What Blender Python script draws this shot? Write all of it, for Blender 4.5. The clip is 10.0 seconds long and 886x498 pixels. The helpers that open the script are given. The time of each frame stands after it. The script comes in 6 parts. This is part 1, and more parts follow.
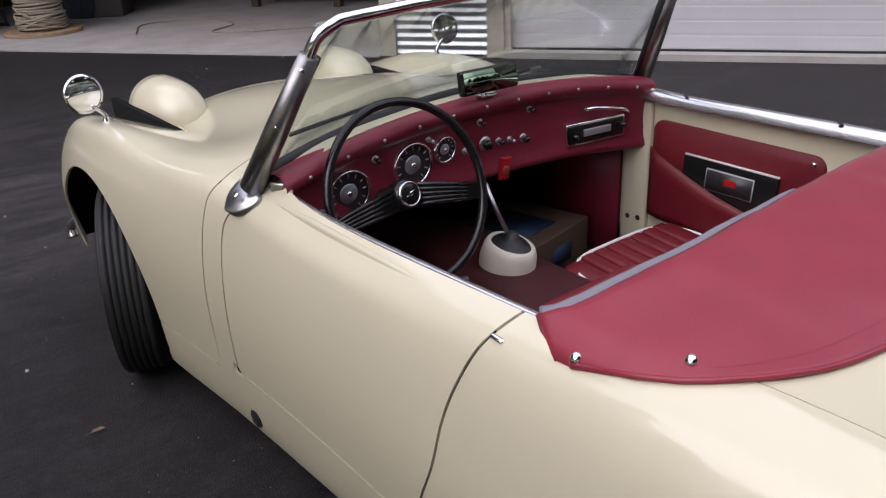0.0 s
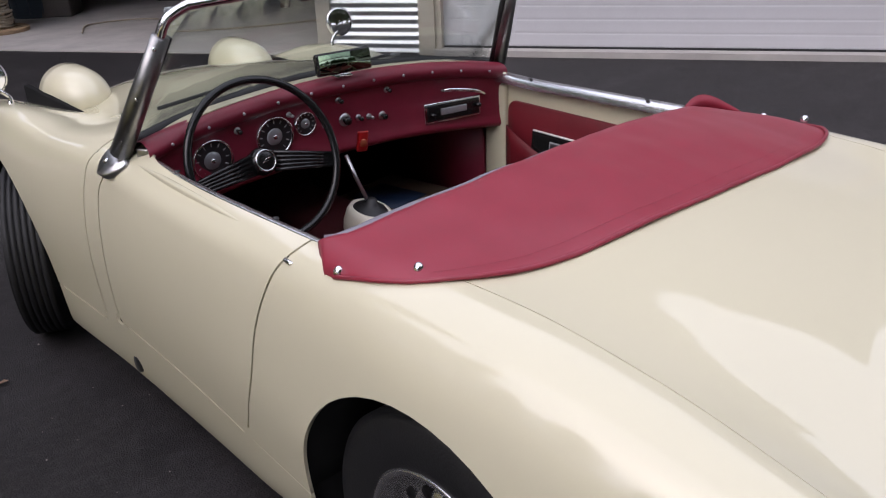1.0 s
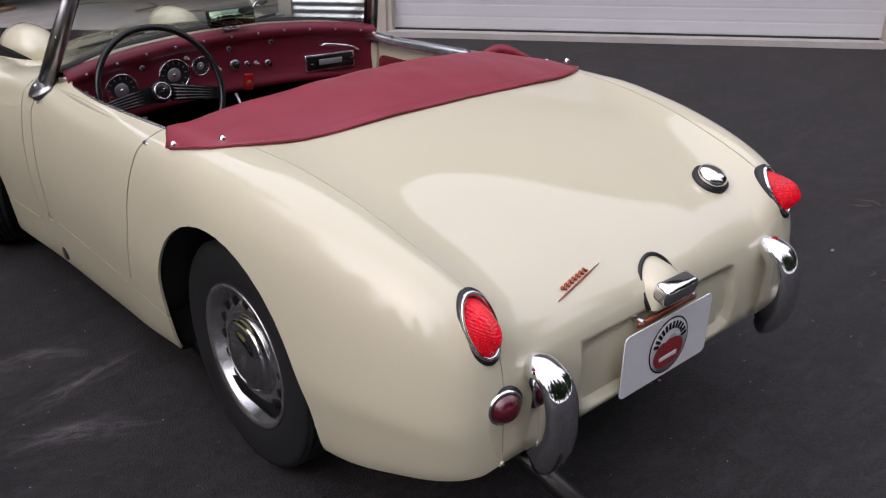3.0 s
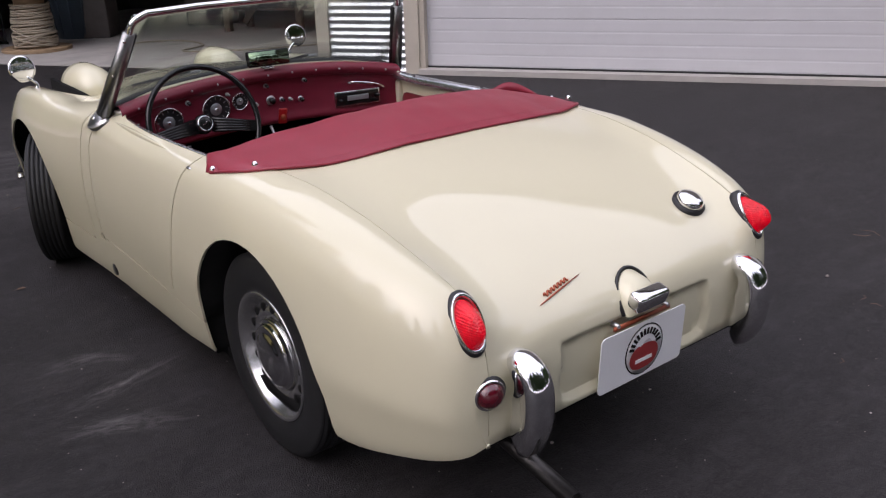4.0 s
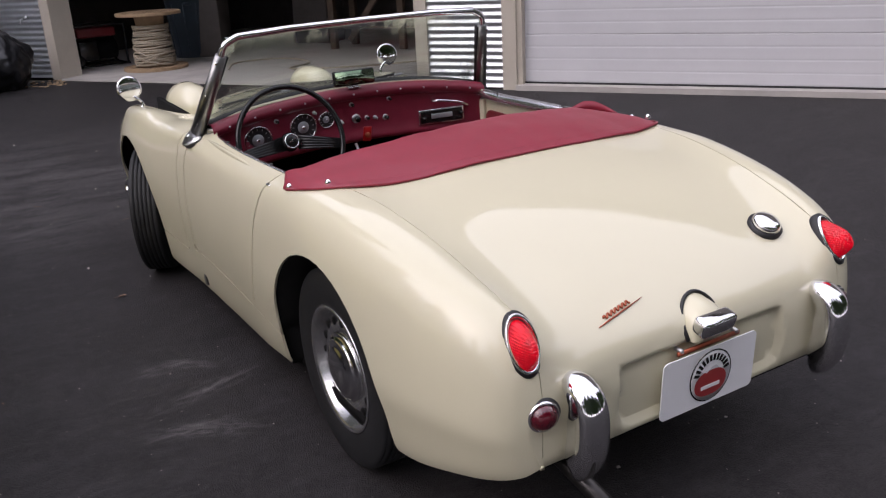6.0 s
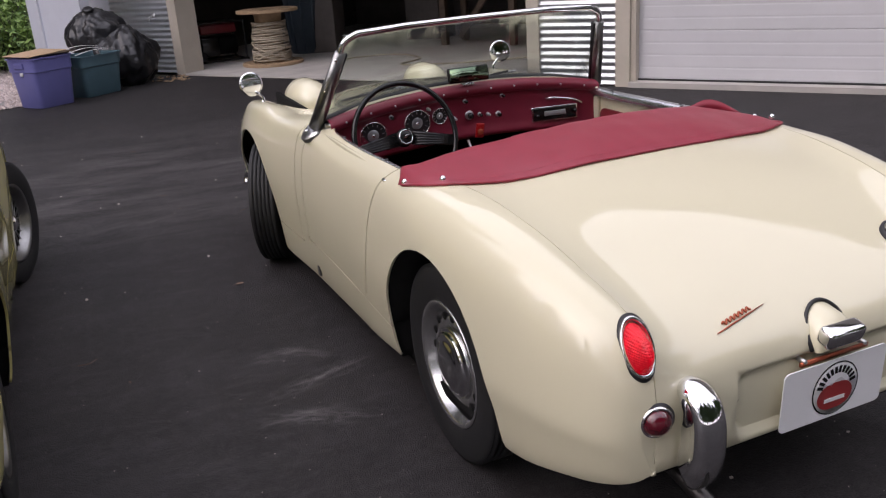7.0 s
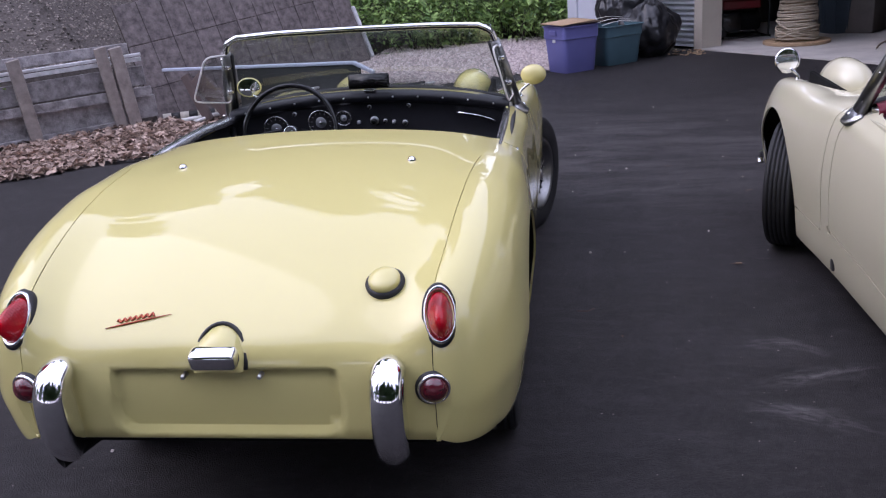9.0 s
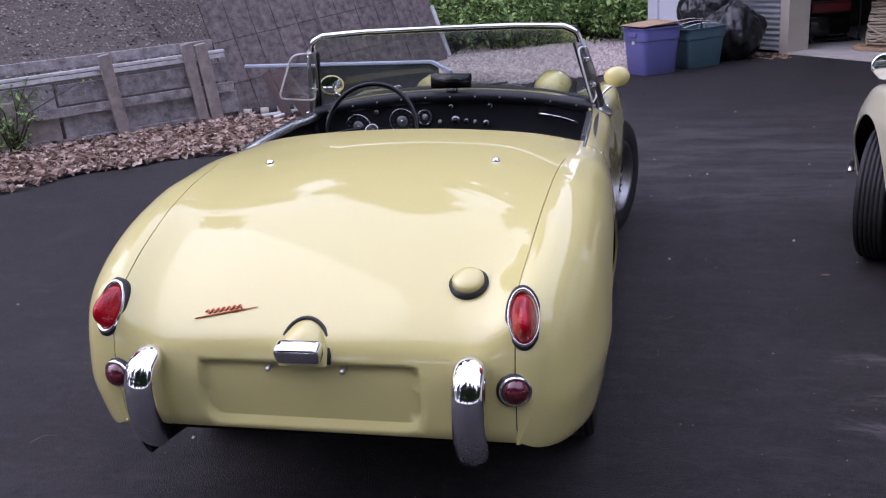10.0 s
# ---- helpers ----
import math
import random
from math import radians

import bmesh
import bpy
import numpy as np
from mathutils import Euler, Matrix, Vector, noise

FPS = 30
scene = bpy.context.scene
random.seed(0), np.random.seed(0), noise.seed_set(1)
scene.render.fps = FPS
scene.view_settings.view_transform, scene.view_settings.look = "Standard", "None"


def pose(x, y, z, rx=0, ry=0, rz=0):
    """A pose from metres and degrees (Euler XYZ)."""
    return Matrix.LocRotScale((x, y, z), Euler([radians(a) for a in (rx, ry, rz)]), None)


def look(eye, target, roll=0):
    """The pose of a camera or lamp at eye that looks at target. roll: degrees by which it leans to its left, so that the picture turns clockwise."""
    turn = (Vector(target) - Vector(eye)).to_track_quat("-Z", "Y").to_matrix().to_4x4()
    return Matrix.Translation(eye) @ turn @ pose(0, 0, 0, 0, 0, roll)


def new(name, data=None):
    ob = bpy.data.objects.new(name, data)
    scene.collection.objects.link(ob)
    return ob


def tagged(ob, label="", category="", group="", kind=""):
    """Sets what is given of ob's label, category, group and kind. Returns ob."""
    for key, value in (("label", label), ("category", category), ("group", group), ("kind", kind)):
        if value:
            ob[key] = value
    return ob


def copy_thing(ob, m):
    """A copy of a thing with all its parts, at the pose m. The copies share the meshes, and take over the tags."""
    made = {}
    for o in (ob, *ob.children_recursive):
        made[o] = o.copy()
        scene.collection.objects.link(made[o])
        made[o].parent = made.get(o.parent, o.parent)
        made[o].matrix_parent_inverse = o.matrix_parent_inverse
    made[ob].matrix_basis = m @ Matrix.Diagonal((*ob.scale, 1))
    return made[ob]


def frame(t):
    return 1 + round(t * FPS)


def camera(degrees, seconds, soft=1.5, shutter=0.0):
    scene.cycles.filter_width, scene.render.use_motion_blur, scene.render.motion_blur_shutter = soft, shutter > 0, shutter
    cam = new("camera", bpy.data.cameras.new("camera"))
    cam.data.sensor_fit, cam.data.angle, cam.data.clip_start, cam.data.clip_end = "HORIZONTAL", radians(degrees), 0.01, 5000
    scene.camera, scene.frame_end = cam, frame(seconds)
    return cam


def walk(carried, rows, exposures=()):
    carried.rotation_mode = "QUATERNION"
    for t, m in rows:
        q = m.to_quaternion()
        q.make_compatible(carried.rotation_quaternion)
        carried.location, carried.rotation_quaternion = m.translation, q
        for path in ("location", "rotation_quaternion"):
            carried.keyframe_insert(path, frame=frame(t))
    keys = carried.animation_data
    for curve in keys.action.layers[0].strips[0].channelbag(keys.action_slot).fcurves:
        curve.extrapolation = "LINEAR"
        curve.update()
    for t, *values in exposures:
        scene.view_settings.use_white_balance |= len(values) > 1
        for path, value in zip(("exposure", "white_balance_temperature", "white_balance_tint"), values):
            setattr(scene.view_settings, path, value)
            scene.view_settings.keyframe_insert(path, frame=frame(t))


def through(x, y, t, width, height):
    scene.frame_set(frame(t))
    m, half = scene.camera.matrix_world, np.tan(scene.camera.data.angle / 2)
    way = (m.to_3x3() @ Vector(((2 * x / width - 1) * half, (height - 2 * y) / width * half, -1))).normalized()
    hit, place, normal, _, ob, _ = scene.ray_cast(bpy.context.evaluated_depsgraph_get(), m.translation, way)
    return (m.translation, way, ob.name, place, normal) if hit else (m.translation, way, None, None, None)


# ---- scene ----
cam = camera(54.9, 10.0, 1.2)
PATH = [
    (0, (-1.321, -0.44, 1.339), (-0.228, 1.037, 0.549), -2.5),
    (0.5, (-1.273, -0.659, 1.337), (-0.141, 0.796, 0.561), -1.7),
    (1, (-1.27, -0.858, 1.333), (-0.12, 0.578, 0.548), -2.1),
    (1.5, (-1.373, -1.049, 1.326), (-0.152, 0.313, 0.517), -1.4),
    (2, (-1.408, -1.234, 1.337), (-0.154, 0.088, 0.512), -1.0),
    (2.5, (-1.348, -1.453, 1.326), (-0.156, -0.073, 0.504), -1.4),
    (2.7, (-1.329, -1.549, 1.319), (-0.159, -0.145, 0.506), -1.3),
    (3.8, (-1.425, -1.885, 1.356), (-0.307, -0.4, 0.617), -1.4),
    (4, (-1.431, -1.924, 1.368), (-0.33, -0.416, 0.651), -1.6),
    (4.5, (-1.379, -1.963, 1.385), (-0.356, -0.385, 0.704), -3.4),
    (5, (-1.335, -1.984, 1.382), (-0.376, -0.369, 0.696), -3.5),
    (6.5, (-1.37, -1.991, 1.385), (-0.533, -0.303, 0.713), -3.3),
    (7, (-1.381, -1.982, 1.39), (-0.693, -0.228, 0.717), -3.9),
    (7.5, (-1.401, -1.967, 1.39), (-0.949, -0.135, 0.726), -4.3),
    (8, (-1.438, -1.968, 1.386), (-1.302, -0.084, 0.731), -4.6),
    (8.5, (-1.48, -1.981, 1.384), (-1.644, -0.094, 0.74), -4.7),
    (9, (-1.512, -1.995, 1.382), (-1.883, -0.139, 0.738), -4.7),
    (9.5, (-1.54, -1.999, 1.384), (-2.009, -0.165, 0.74), -4.4),
    (10, (-1.552, -1.997, 1.386), (-2.077, -0.174, 0.753), -4.4),
]
# seconds, stops, kelvin, tint
LIGHTNESS = [(0.0, 0.13, 6200, 22), (0.5, 0.02, 6200, 21), (1.0, 0.08, 6150, 21), (1.5, 0.05, 6150, 21), (2.0, 0.0, 6150, 22), (2.5, -0.02, 6200, 22), (4.0, 0.11, 6250, 22), (6.5, 0.13, 6350, 22), (7.5, 0.21, 6500, 22), (8.0, 0.19, 6350, 22), (8.6, 0.25, 5720, 25), (10.0, 0.25, 5580, 32)]
walk(cam, [(t, look(eye, target, roll)) for t, eye, target, roll in PATH], LIGHTNESS)

# ---------------------------------------------------------------- light
world = bpy.data.worlds.new("sky")
scene.world = world
world.use_nodes = True
wn = world.node_tree
sky = wn.nodes.new("ShaderNodeTexSky")
sky.sky_type = "NISHITA"
sky.sun_disc = False
sky.sun_elevation, sky.sun_rotation = radians(42.4), radians(264.5)
sky.air_density, sky.dust_density, sky.ozone_density = 1.0, 3.0, 1.0
bg = wn.nodes["Background"]
bg.inputs["Strength"].default_value = 0.265
mixn = wn.nodes.new("ShaderNodeMixRGB")
mixn.inputs[0].default_value = 0.75
mixn.inputs[2].default_value = (6.6, 6.7, 6.95, 1)
wn.links.new(sky.outputs[0], mixn.inputs[1])
wn.links.new(mixn.outputs[0], bg.inputs[0])
sun = new("sun", bpy.data.lights.new("sun", "SUN"))
sun.data.energy, sun.data.angle, sun.data.color = 0.92, radians(70), (1.0, 0.965, 0.92)
sun.matrix_world = look((-8.3, -0.8, 7.6), (0, 0, 0))


# ---------------------------------------------------------------- materials
def mat(name, color, rough=0.5, metal=0.0, coat=0.0, vary=0.0, scale=8.0, bump=0.0, bscale=60.0, color2=None, spec=0.5, emit=0.0, detail=6.0, piece=0.0):
    m = bpy.data.materials.new(name)
    m.use_nodes = True
    nt = m.node_tree
    b = nt.nodes["Principled BSDF"]
    b.inputs["Roughness"].default_value = rough
    b.inputs["Metallic"].default_value = metal
    b.inputs["Coat Weight"].default_value = coat
    b.inputs["Coat Roughness"].default_value = 0.02
    b.inputs["Coat IOR"].default_value = 1.62
    b.inputs["Specular IOR Level"].default_value = spec
    tc = nt.nodes.new("ShaderNodeTexCoord")
    c1 = (*color, 1)
    c2 = (*(color2 or [c * (1 - vary) for c in color]), 1)
    out = None
    if vary or color2:
        n1 = nt.nodes.new("ShaderNodeTexNoise")
        n1.inputs["Scale"].default_value, n1.inputs["Detail"].default_value = scale, detail
        n1.inputs["Roughness"].default_value = 0.65
        nt.links.new(tc.outputs["Object"], n1.inputs["Vector"])
        ramp = nt.nodes.new("ShaderNodeValToRGB")
        ramp.color_ramp.elements[0].position, ramp.color_ramp.elements[1].position = 0.32, 0.68
        ramp.color_ramp.elements[0].color, ramp.color_ramp.elements[1].color = c2, c1
        nt.links.new(n1.outputs["Fac"], ramp.inputs[0])
        out = ramp.outputs[0]
    if piece:
        info = nt.nodes.new("ShaderNodeObjectInfo")
        hsv = nt.nodes.new("ShaderNodeHueSaturation")
        mr = nt.nodes.new("ShaderNodeMapRange")
        mr.inputs[3].default_value, mr.inputs[4].default_value = 1 - piece, 1 + piece
        nt.links.new(info.outputs["Random"], mr.inputs[0])
        nt.links.new(mr.outputs[0], hsv.inputs["Value"])
        if out:
            nt.links.new(out, hsv.inputs["Color"])
        else:
            hsv.inputs["Color"].default_value = c1
        out = hsv.outputs[0]
    if out:
        nt.links.new(out, b.inputs["Base Color"])
    else:
        b.inputs["Base Color"].default_value = c1
    if bump:
        n2 = nt.nodes.new("ShaderNodeTexNoise")
        n2.inputs["Scale"].default_value, n2.inputs["Detail"].default_value = bscale, 5
        nt.links.new(tc.outputs["Object"], n2.inputs["Vector"])
        bp = nt.nodes.new("ShaderNodeBump")
        bp.inputs["Strength"].default_value, bp.inputs["Distance"].default_value = bump, 0.01
        nt.links.new(n2.outputs["Fac"], bp.inputs["Height"])
        nt.links.new(bp.outputs[0], b.inputs["Normal"])
    if emit:
        b.inputs["Emission Color"].default_value, b.inputs["Emission Strength"].default_value = c1, emit
    return m


def glass(name, tint=(1, 1, 1), rough=0.0, clear=0.94):
    m = bpy.data.materials.new(name)
    m.use_nodes = True
    nt = m.node_tree
    nt.nodes.remove(nt.nodes["Principled BSDF"])
    tr, gl, mx, lw, pw, fr = (nt.nodes.new("ShaderNode" + k) for k in ("BsdfTransparent", "BsdfGlossy", "MixShader", "LayerWeight", "Math", "Math"))
    tr.inputs[0].default_value = (*[c * clear for c in tint], 1)
    gl.inputs["Roughness"].default_value = rough
    lw.inputs[0].default_value = 0.5
    pw.operation, fr.operation = "POWER", "MULTIPLY_ADD"
    pw.inputs[1].default_value, fr.inputs[1].default_value, fr.inputs[2].default_value = 4.0, 0.7, 0.03
    nt.links.new(lw.outputs["Facing"], pw.inputs[0])
    nt.links.new(pw.outputs[0], fr.inputs[0])
    nt.links.new(fr.outputs[0], mx.inputs[0])
    nt.links.new(tr.outputs[0], mx.inputs[1])
    nt.links.new(gl.outputs[0], mx.inputs[2])
    nt.links.new(mx.outputs[0], nt.nodes["Material Output"].inputs[0])
    return m


M = {
    "cream": mat("cream_paint", (0.635, 0.595, 0.425), 0.5, coat=1.0, vary=0.03, scale=1.5, spec=0.2),
    "yellow": mat("yellow_paint", (0.61, 0.545, 0.21), 0.5, coat=1.0, vary=0.04, scale=1.5, spec=0.2),
    "chrome": mat("chrome", (0.82, 0.82, 0.83), 0.07, 1.0, vary=0.04, scale=30),
    "alloy": mat("brushed_alloy", (0.55, 0.55, 0.55), 0.32, 1.0, vary=0.15, scale=20),
    "steel": mat("polished_wheel_steel", (0.55, 0.55, 0.55), 0.25, 0.9, vary=0.3, scale=24, bump=0.03, bscale=90),
    "tyre": mat("tyre_rubber", (0.011, 0.011, 0.012), 0.62, vary=0.35, scale=25, bump=0.1, bscale=200),
    "rubber": mat("black_rubber", (0.015, 0.015, 0.016), 0.5, vary=0.2, scale=30),
    "black": mat("black_vinyl", (0.018, 0.018, 0.022), 0.45, vary=0.2, scale=40, bump=0.08, bscale=300),
    "gloss_black": mat("gloss_black_plastic", (0.01, 0.01, 0.01), 0.18, vary=0.1, scale=20),
    "dark": mat("dark_underbody", (0.008, 0.008, 0.008), 0.9, vary=0.4, scale=10, spec=0.15),
    "red_vinyl": mat("red_vinyl", (0.27, 0.024, 0.043), 0.42, vary=0.12, scale=12, bump=0.06, bscale=350),
    "red_trim": mat("deep_red_trim", (0.15, 0.010, 0.016), 0.45, vary=0.15, scale=12, bump=0.06, bscale=350),
    "red_dash": mat("red_dash_vinyl", (0.20, 0.016, 0.035), 0.42, vary=0.12, scale=18, bump=0.1, bscale=400),
    "red_carpet": mat("red_carpet", (0.055, 0.0030, 0.0055), 0.6, vary=0.4, scale=60, bump=0.3, bscale=300),
    "grey_piping": mat("grey_piping", (0.20, 0.19, 0.22), 0.6, vary=0.1, scale=30),
    "white_piping": mat("white_piping", (0.75, 0.73, 0.70), 0.5),
    # Lens glow is a small added emission, standing in for light caught inside.
    "red_lens": mat("red_lamp_lens", (0.42, 0.001, 0.008), 0.12, coat=0.25, color2=(0.13, 0.001, 0.004), scale=16, detail=2, spec=0.35, emit=0.07),
    "glow_lens": mat("red_lamp_lens_glow", (0.80, 0.001, 0.014), 0.12, coat=0.2, color2=(0.42, 0.001, 0.008), scale=30, detail=2, spec=0.35, emit=0.20),
    "deep_lens": mat("dark_red_reflector", (0.10, 0.004, 0.012), 0.1, coat=0.8, vary=0.3, scale=40, bump=0.2, bscale=150),
    "plate_white": mat("white_plate", (0.80, 0.80, 0.80), 0.35, vary=0.04, scale=10),
    "badge_red": mat("badge_copper_red", (0.40, 0.10, 0.05), 0.3, 0.6),
    "glass": glass("windscreen_glass", (0.97, 1.0, 0.98)),
    "perspex": glass("clear_perspex", (0.95, 0.97, 0.96), 0.03, 0.9),
    "plate_red": mat("emblem_red", (0.30, 0.03, 0.03), 0.4),
    "gauge": mat("gauge_face", (0.03, 0.03, 0.032), 0.35, vary=0.2, scale=60),
    "gauge_tick": mat("gauge_marks", (0.38, 0.38, 0.38), 0.5),
    "gauge_grey": mat("gauge_centre", (0.35, 0.36, 0.37), 0.3, 0.5),
    # Dark green is painted in for the trees this mirror would reflect.
    "green_reflection": mat("mirror_green_reflection", (0.16, 0.22, 0.15), 0.02, 1.0),
    "capping": mat("satin_metal_capping", (0.84, 0.84, 0.86), 0.27, 1.0, vary=0.08, scale=18),
    "plate_grey": mat("emblem_grey", (0.50, 0.50, 0.50), 0.4, vary=0.05, scale=20),
    "mirror": mat("mirror_glass", (0.9, 0.9, 0.9), 0.01, 1.0),
    "ivory": mat("ivory_gaiter_cover", (0.62, 0.58, 0.48), 0.45, vary=0.08, scale=15),
    "red_knob": mat("red_knob", (0.35, 0.01, 0.01), 0.3),
    "pipe": mat("dull_steel_pipe", (0.07, 0.065, 0.062), 0.35, 0.9, vary=0.3, scale=30),
    "cardboard": mat("cardboard", (0.09, 0.058, 0.035), 0.8, vary=0.2, scale=12),
    "blue": mat("blue_print", (0.012, 0.035, 0.085), 0.6, vary=0.2, scale=15),
    "concrete": mat("concrete_slab", (0.48, 0.45, 0.415), 0.8, vary=0.25, scale=2.5, bump=0.15, bscale=60),
    "corrugated": mat("galvanised_sheet", (0.62, 0.64, 0.66), 0.35, 0.75, vary=0.12, scale=5),
    "trim": mat("tan_trim", (0.50, 0.45, 0.37), 0.55, vary=0.08, scale=6),
    "door_white": mat("white_garage_door", (0.57, 0.565, 0.575), 0.5, vary=0.05, scale=3),
    "white_wall": mat("white_wall_panel", (0.66, 0.68, 0.74), 0.5, vary=0.06, scale=3),
    # Dark base colour carries the dimness of the unlit garage bay.
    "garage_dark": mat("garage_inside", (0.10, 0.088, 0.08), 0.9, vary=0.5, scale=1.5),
    "wood": mat("bare_pine", (0.42, 0.29, 0.17), 0.7, vary=0.3, scale=14, bump=0.15, bscale=80),
    "stake_wood": mat("brown_weathered_wood", (0.40, 0.345, 0.315), 0.85, vary=0.4, scale=11, bump=0.4, bscale=70, piece=0.15),
    "pillar": mat("dull_brushed_metal", (0.34, 0.34, 0.335), 0.34, 1.0, vary=0.25, scale=35),
    "siding": mat("grey_brown_siding", (0.15, 0.14, 0.13), 0.7, vary=0.2, scale=3),
    "grey_wood": mat("weathered_wood", (0.46, 0.425, 0.425), 0.85, vary=0.68, scale=12, bump=0.7, bscale=70, piece=0.18),
    "osb": mat("weathered_board", (0.27, 0.225, 0.215), 0.75, vary=0.72, scale=13, bump=0.35, bscale=60, piece=0.10),
    "rope": mat("pale_rope", (0.42, 0.36, 0.27), 0.85, vary=0.3, scale=40, bump=0.3, bscale=200),
    "bag": mat("black_bin_bag", (0.02, 0.02, 0.022), 0.28, vary=0.2, scale=8, bump=0.25, bscale=14),
    "tub_blue": mat("blue_plastic_tub", (0.17, 0.17, 0.42), 0.42, vary=0.08, scale=8),
    "tub_green": mat("green_plastic_tub", (0.09, 0.165, 0.20), 0.42, vary=0.1, scale=8),
    "dirt": mat("dark_gravel_dirt", (0.125, 0.105, 0.092), 0.95, vary=0.6, scale=30, bump=1.0, bscale=45),
    "gravel": mat("pale_gravel", (0.42, 0.38, 0.36), 0.9, vary=0.5, scale=30, bump=1.0, bscale=50),
    "leaf_dry": mat("dry_leaf", (0.13, 0.075, 0.045), 0.8, color2=(0.24, 0.16, 0.11), scale=2.2, detail=3),
    "bark": mat("bark", (0.07, 0.055, 0.045), 0.9, vary=0.4, scale=10, bump=0.5, bscale=30),
    "brown": mat("brown_leather", (0.15, 0.11, 0.10), 0.6, vary=0.2, scale=10),
    "grass_far": mat("ground_soil", (0.08, 0.075, 0.05), 0.95, vary=0.4, scale=4, bump=0.6, bscale=30),
}


def asphalt():
    """Dark asphalt: fine stone grain, large worn patches, faint lanes, pale dusty scuffs and painted far sheen."""
    m = mat("asphalt", (0.0155, 0.0126, 0.0133), 0.64, color2=(0.0068, 0.0055, 0.0059), scale=1.3, bump=1.0, bscale=210, spec=0.42)
    nt = m.node_tree
    b = nt.nodes["Principled BSDF"]
    tc = nt.nodes["Texture Coordinate"]
    base = b.inputs["Base Color"].links[0].from_socket

    def noise_at(scale, lo, hi, stretch=None, turn=0.0):
        n = nt.nodes.new("ShaderNodeTexNoise")
        n.inputs["Scale"].default_value, n.inputs["Detail"].default_value, n.inputs["Roughness"].default_value = scale, 8, 0.7
        src = tc.outputs["Object"]
        if stretch:
            mp = nt.nodes.new("ShaderNodeMapping")
            mp.inputs["Scale"].default_value, mp.inputs["Rotation"].default_value = stretch, (0, 0, turn)
            nt.links.new(src, mp.inputs[0])
            src = mp.outputs[0]
        nt.links.new(src, n.inputs["Vector"])
        r = nt.nodes.new("ShaderNodeMapRange")
        r.inputs[1].default_value, r.inputs[2].default_value = lo, hi
        nt.links.new(n.outputs["Fac"], r.inputs[0])
        return r.outputs[0]

    def over(color, fac, amount):
        nonlocal base
        mul = nt.nodes.new("ShaderNodeMath")
        mul.operation = "MULTIPLY"
        mul.inputs[1].default_value = amount
        nt.links.new(fac, mul.inputs[0])
        mx = nt.nodes.new("ShaderNodeMixRGB")
        nt.links.new(mul.outputs[0], mx.inputs[0])
        nt.links.new(base, mx.inputs[1])
        mx.inputs[2].default_value = (*color, 1)
        base = mx.outputs[0]

    over((0.075, 0.064, 0.064), noise_at(150, 0.51, 0.66), 0.7)
    over((0.048, 0.043, 0.046), noise_at(1.1, 0.50, 0.74, (0.35, 3.0, 1), 0.8), 0.6)
    over((0.046, 0.041, 0.043), noise_at(3.4, 0.50, 0.70), 0.6)
    over((0.16, 0.145, 0.14), noise_at(95, 0.67, 0.75), 0.6)
    over((0.050, 0.043, 0.044), noise_at(34, 0.51, 0.64), 0.5)
    over((0.006, 0.005, 0.0055), noise_at(22, 0.52, 0.66), 0.6)
    over((0.003, 0.0026, 0.003), noise_at(120, 0.50, 0.62, (1.3, 1.0, 1), 0.4), 0.75)
    over((0.10, 0.088, 0.084), noise_at(62, 0.60, 0.72), 0.5)
    over((0.002, 0.0018, 0.002), noise_at(48, 0.55, 0.66, None, 0.0), 0.7)
    over((0.085, 0.075, 0.072), noise_at(4.5, 0.56, 0.74, (0.5, 2.2, 1), -0.35), 0.30)
    over((0.12, 0.105, 0.10), noise_at(230, 0.60, 0.70), 0.55)
    over((0.050, 0.045, 0.048), noise_at(13, 0.53, 0.66, (0.6, 1.4, 1), 0.5), 0.45)
    over((0.004, 0.0033, 0.0036), noise_at(8, 0.54, 0.68, (1.3, 0.7, 1), 0.2), 0.55)
    over((0.14, 0.125, 0.125), noise_at(38, 0.66, 0.74), 0.5)

    def mapped(src, place=(0, 0, 0), turn=0.0, size=(1, 1, 1)):
        mp = nt.nodes.new("ShaderNodeMapping")
        mp.inputs["Location"].default_value, mp.inputs["Rotation"].default_value, mp.inputs["Scale"].default_value = place, (0, 0, turn), size
        nt.links.new(src, mp.inputs[0])
        return mp.outputs[0]

    # pale chalky scuffs, after one wide patch that paints in the far sheen: centre, direction, half length, half width
    for (x, y), turn, long, wide, fine, amount in (((-1.4, 4.2), -0.05, 4.4, 1.9, 2.6, 0.33), ((-1.2, 3.0), 0.25, 0.9, 0.12, 9, 0.3), ((-1.6, 3.7), -0.2, 0.7, 0.10, 9, 0.3), ((-2.2, 0.1), 0.3, 1.6, 0.5, 5, 0.06), ((-0.93, 0.905), 0.15, 0.10, 0.045, 26, 0.7), ((-0.84, 0.88), -0.7, 0.11, 0.030, 26, 0.7),
                                               ((-0.82, 0.665), 0.32, 0.22, 0.050, 26, 0.7), ((-0.91, 0.400), -0.46, 0.19, 0.050, 26, 0.7), ((-0.95, 0.43), 0.05, 0.14, 0.030, 26, 0.7)):
        local = mapped(mapped(tc.outputs["Object"], (-x, -y, 0)), (0, 0, 0), -turn)
        size = nt.nodes.new("ShaderNodeVectorMath")
        size.operation = "LENGTH"
        nt.links.new(mapped(local, (0, 0, 0), 0.0, (1 / long, 1 / wide, 0)), size.inputs[0])
        near = nt.nodes.new("ShaderNodeMapRange")
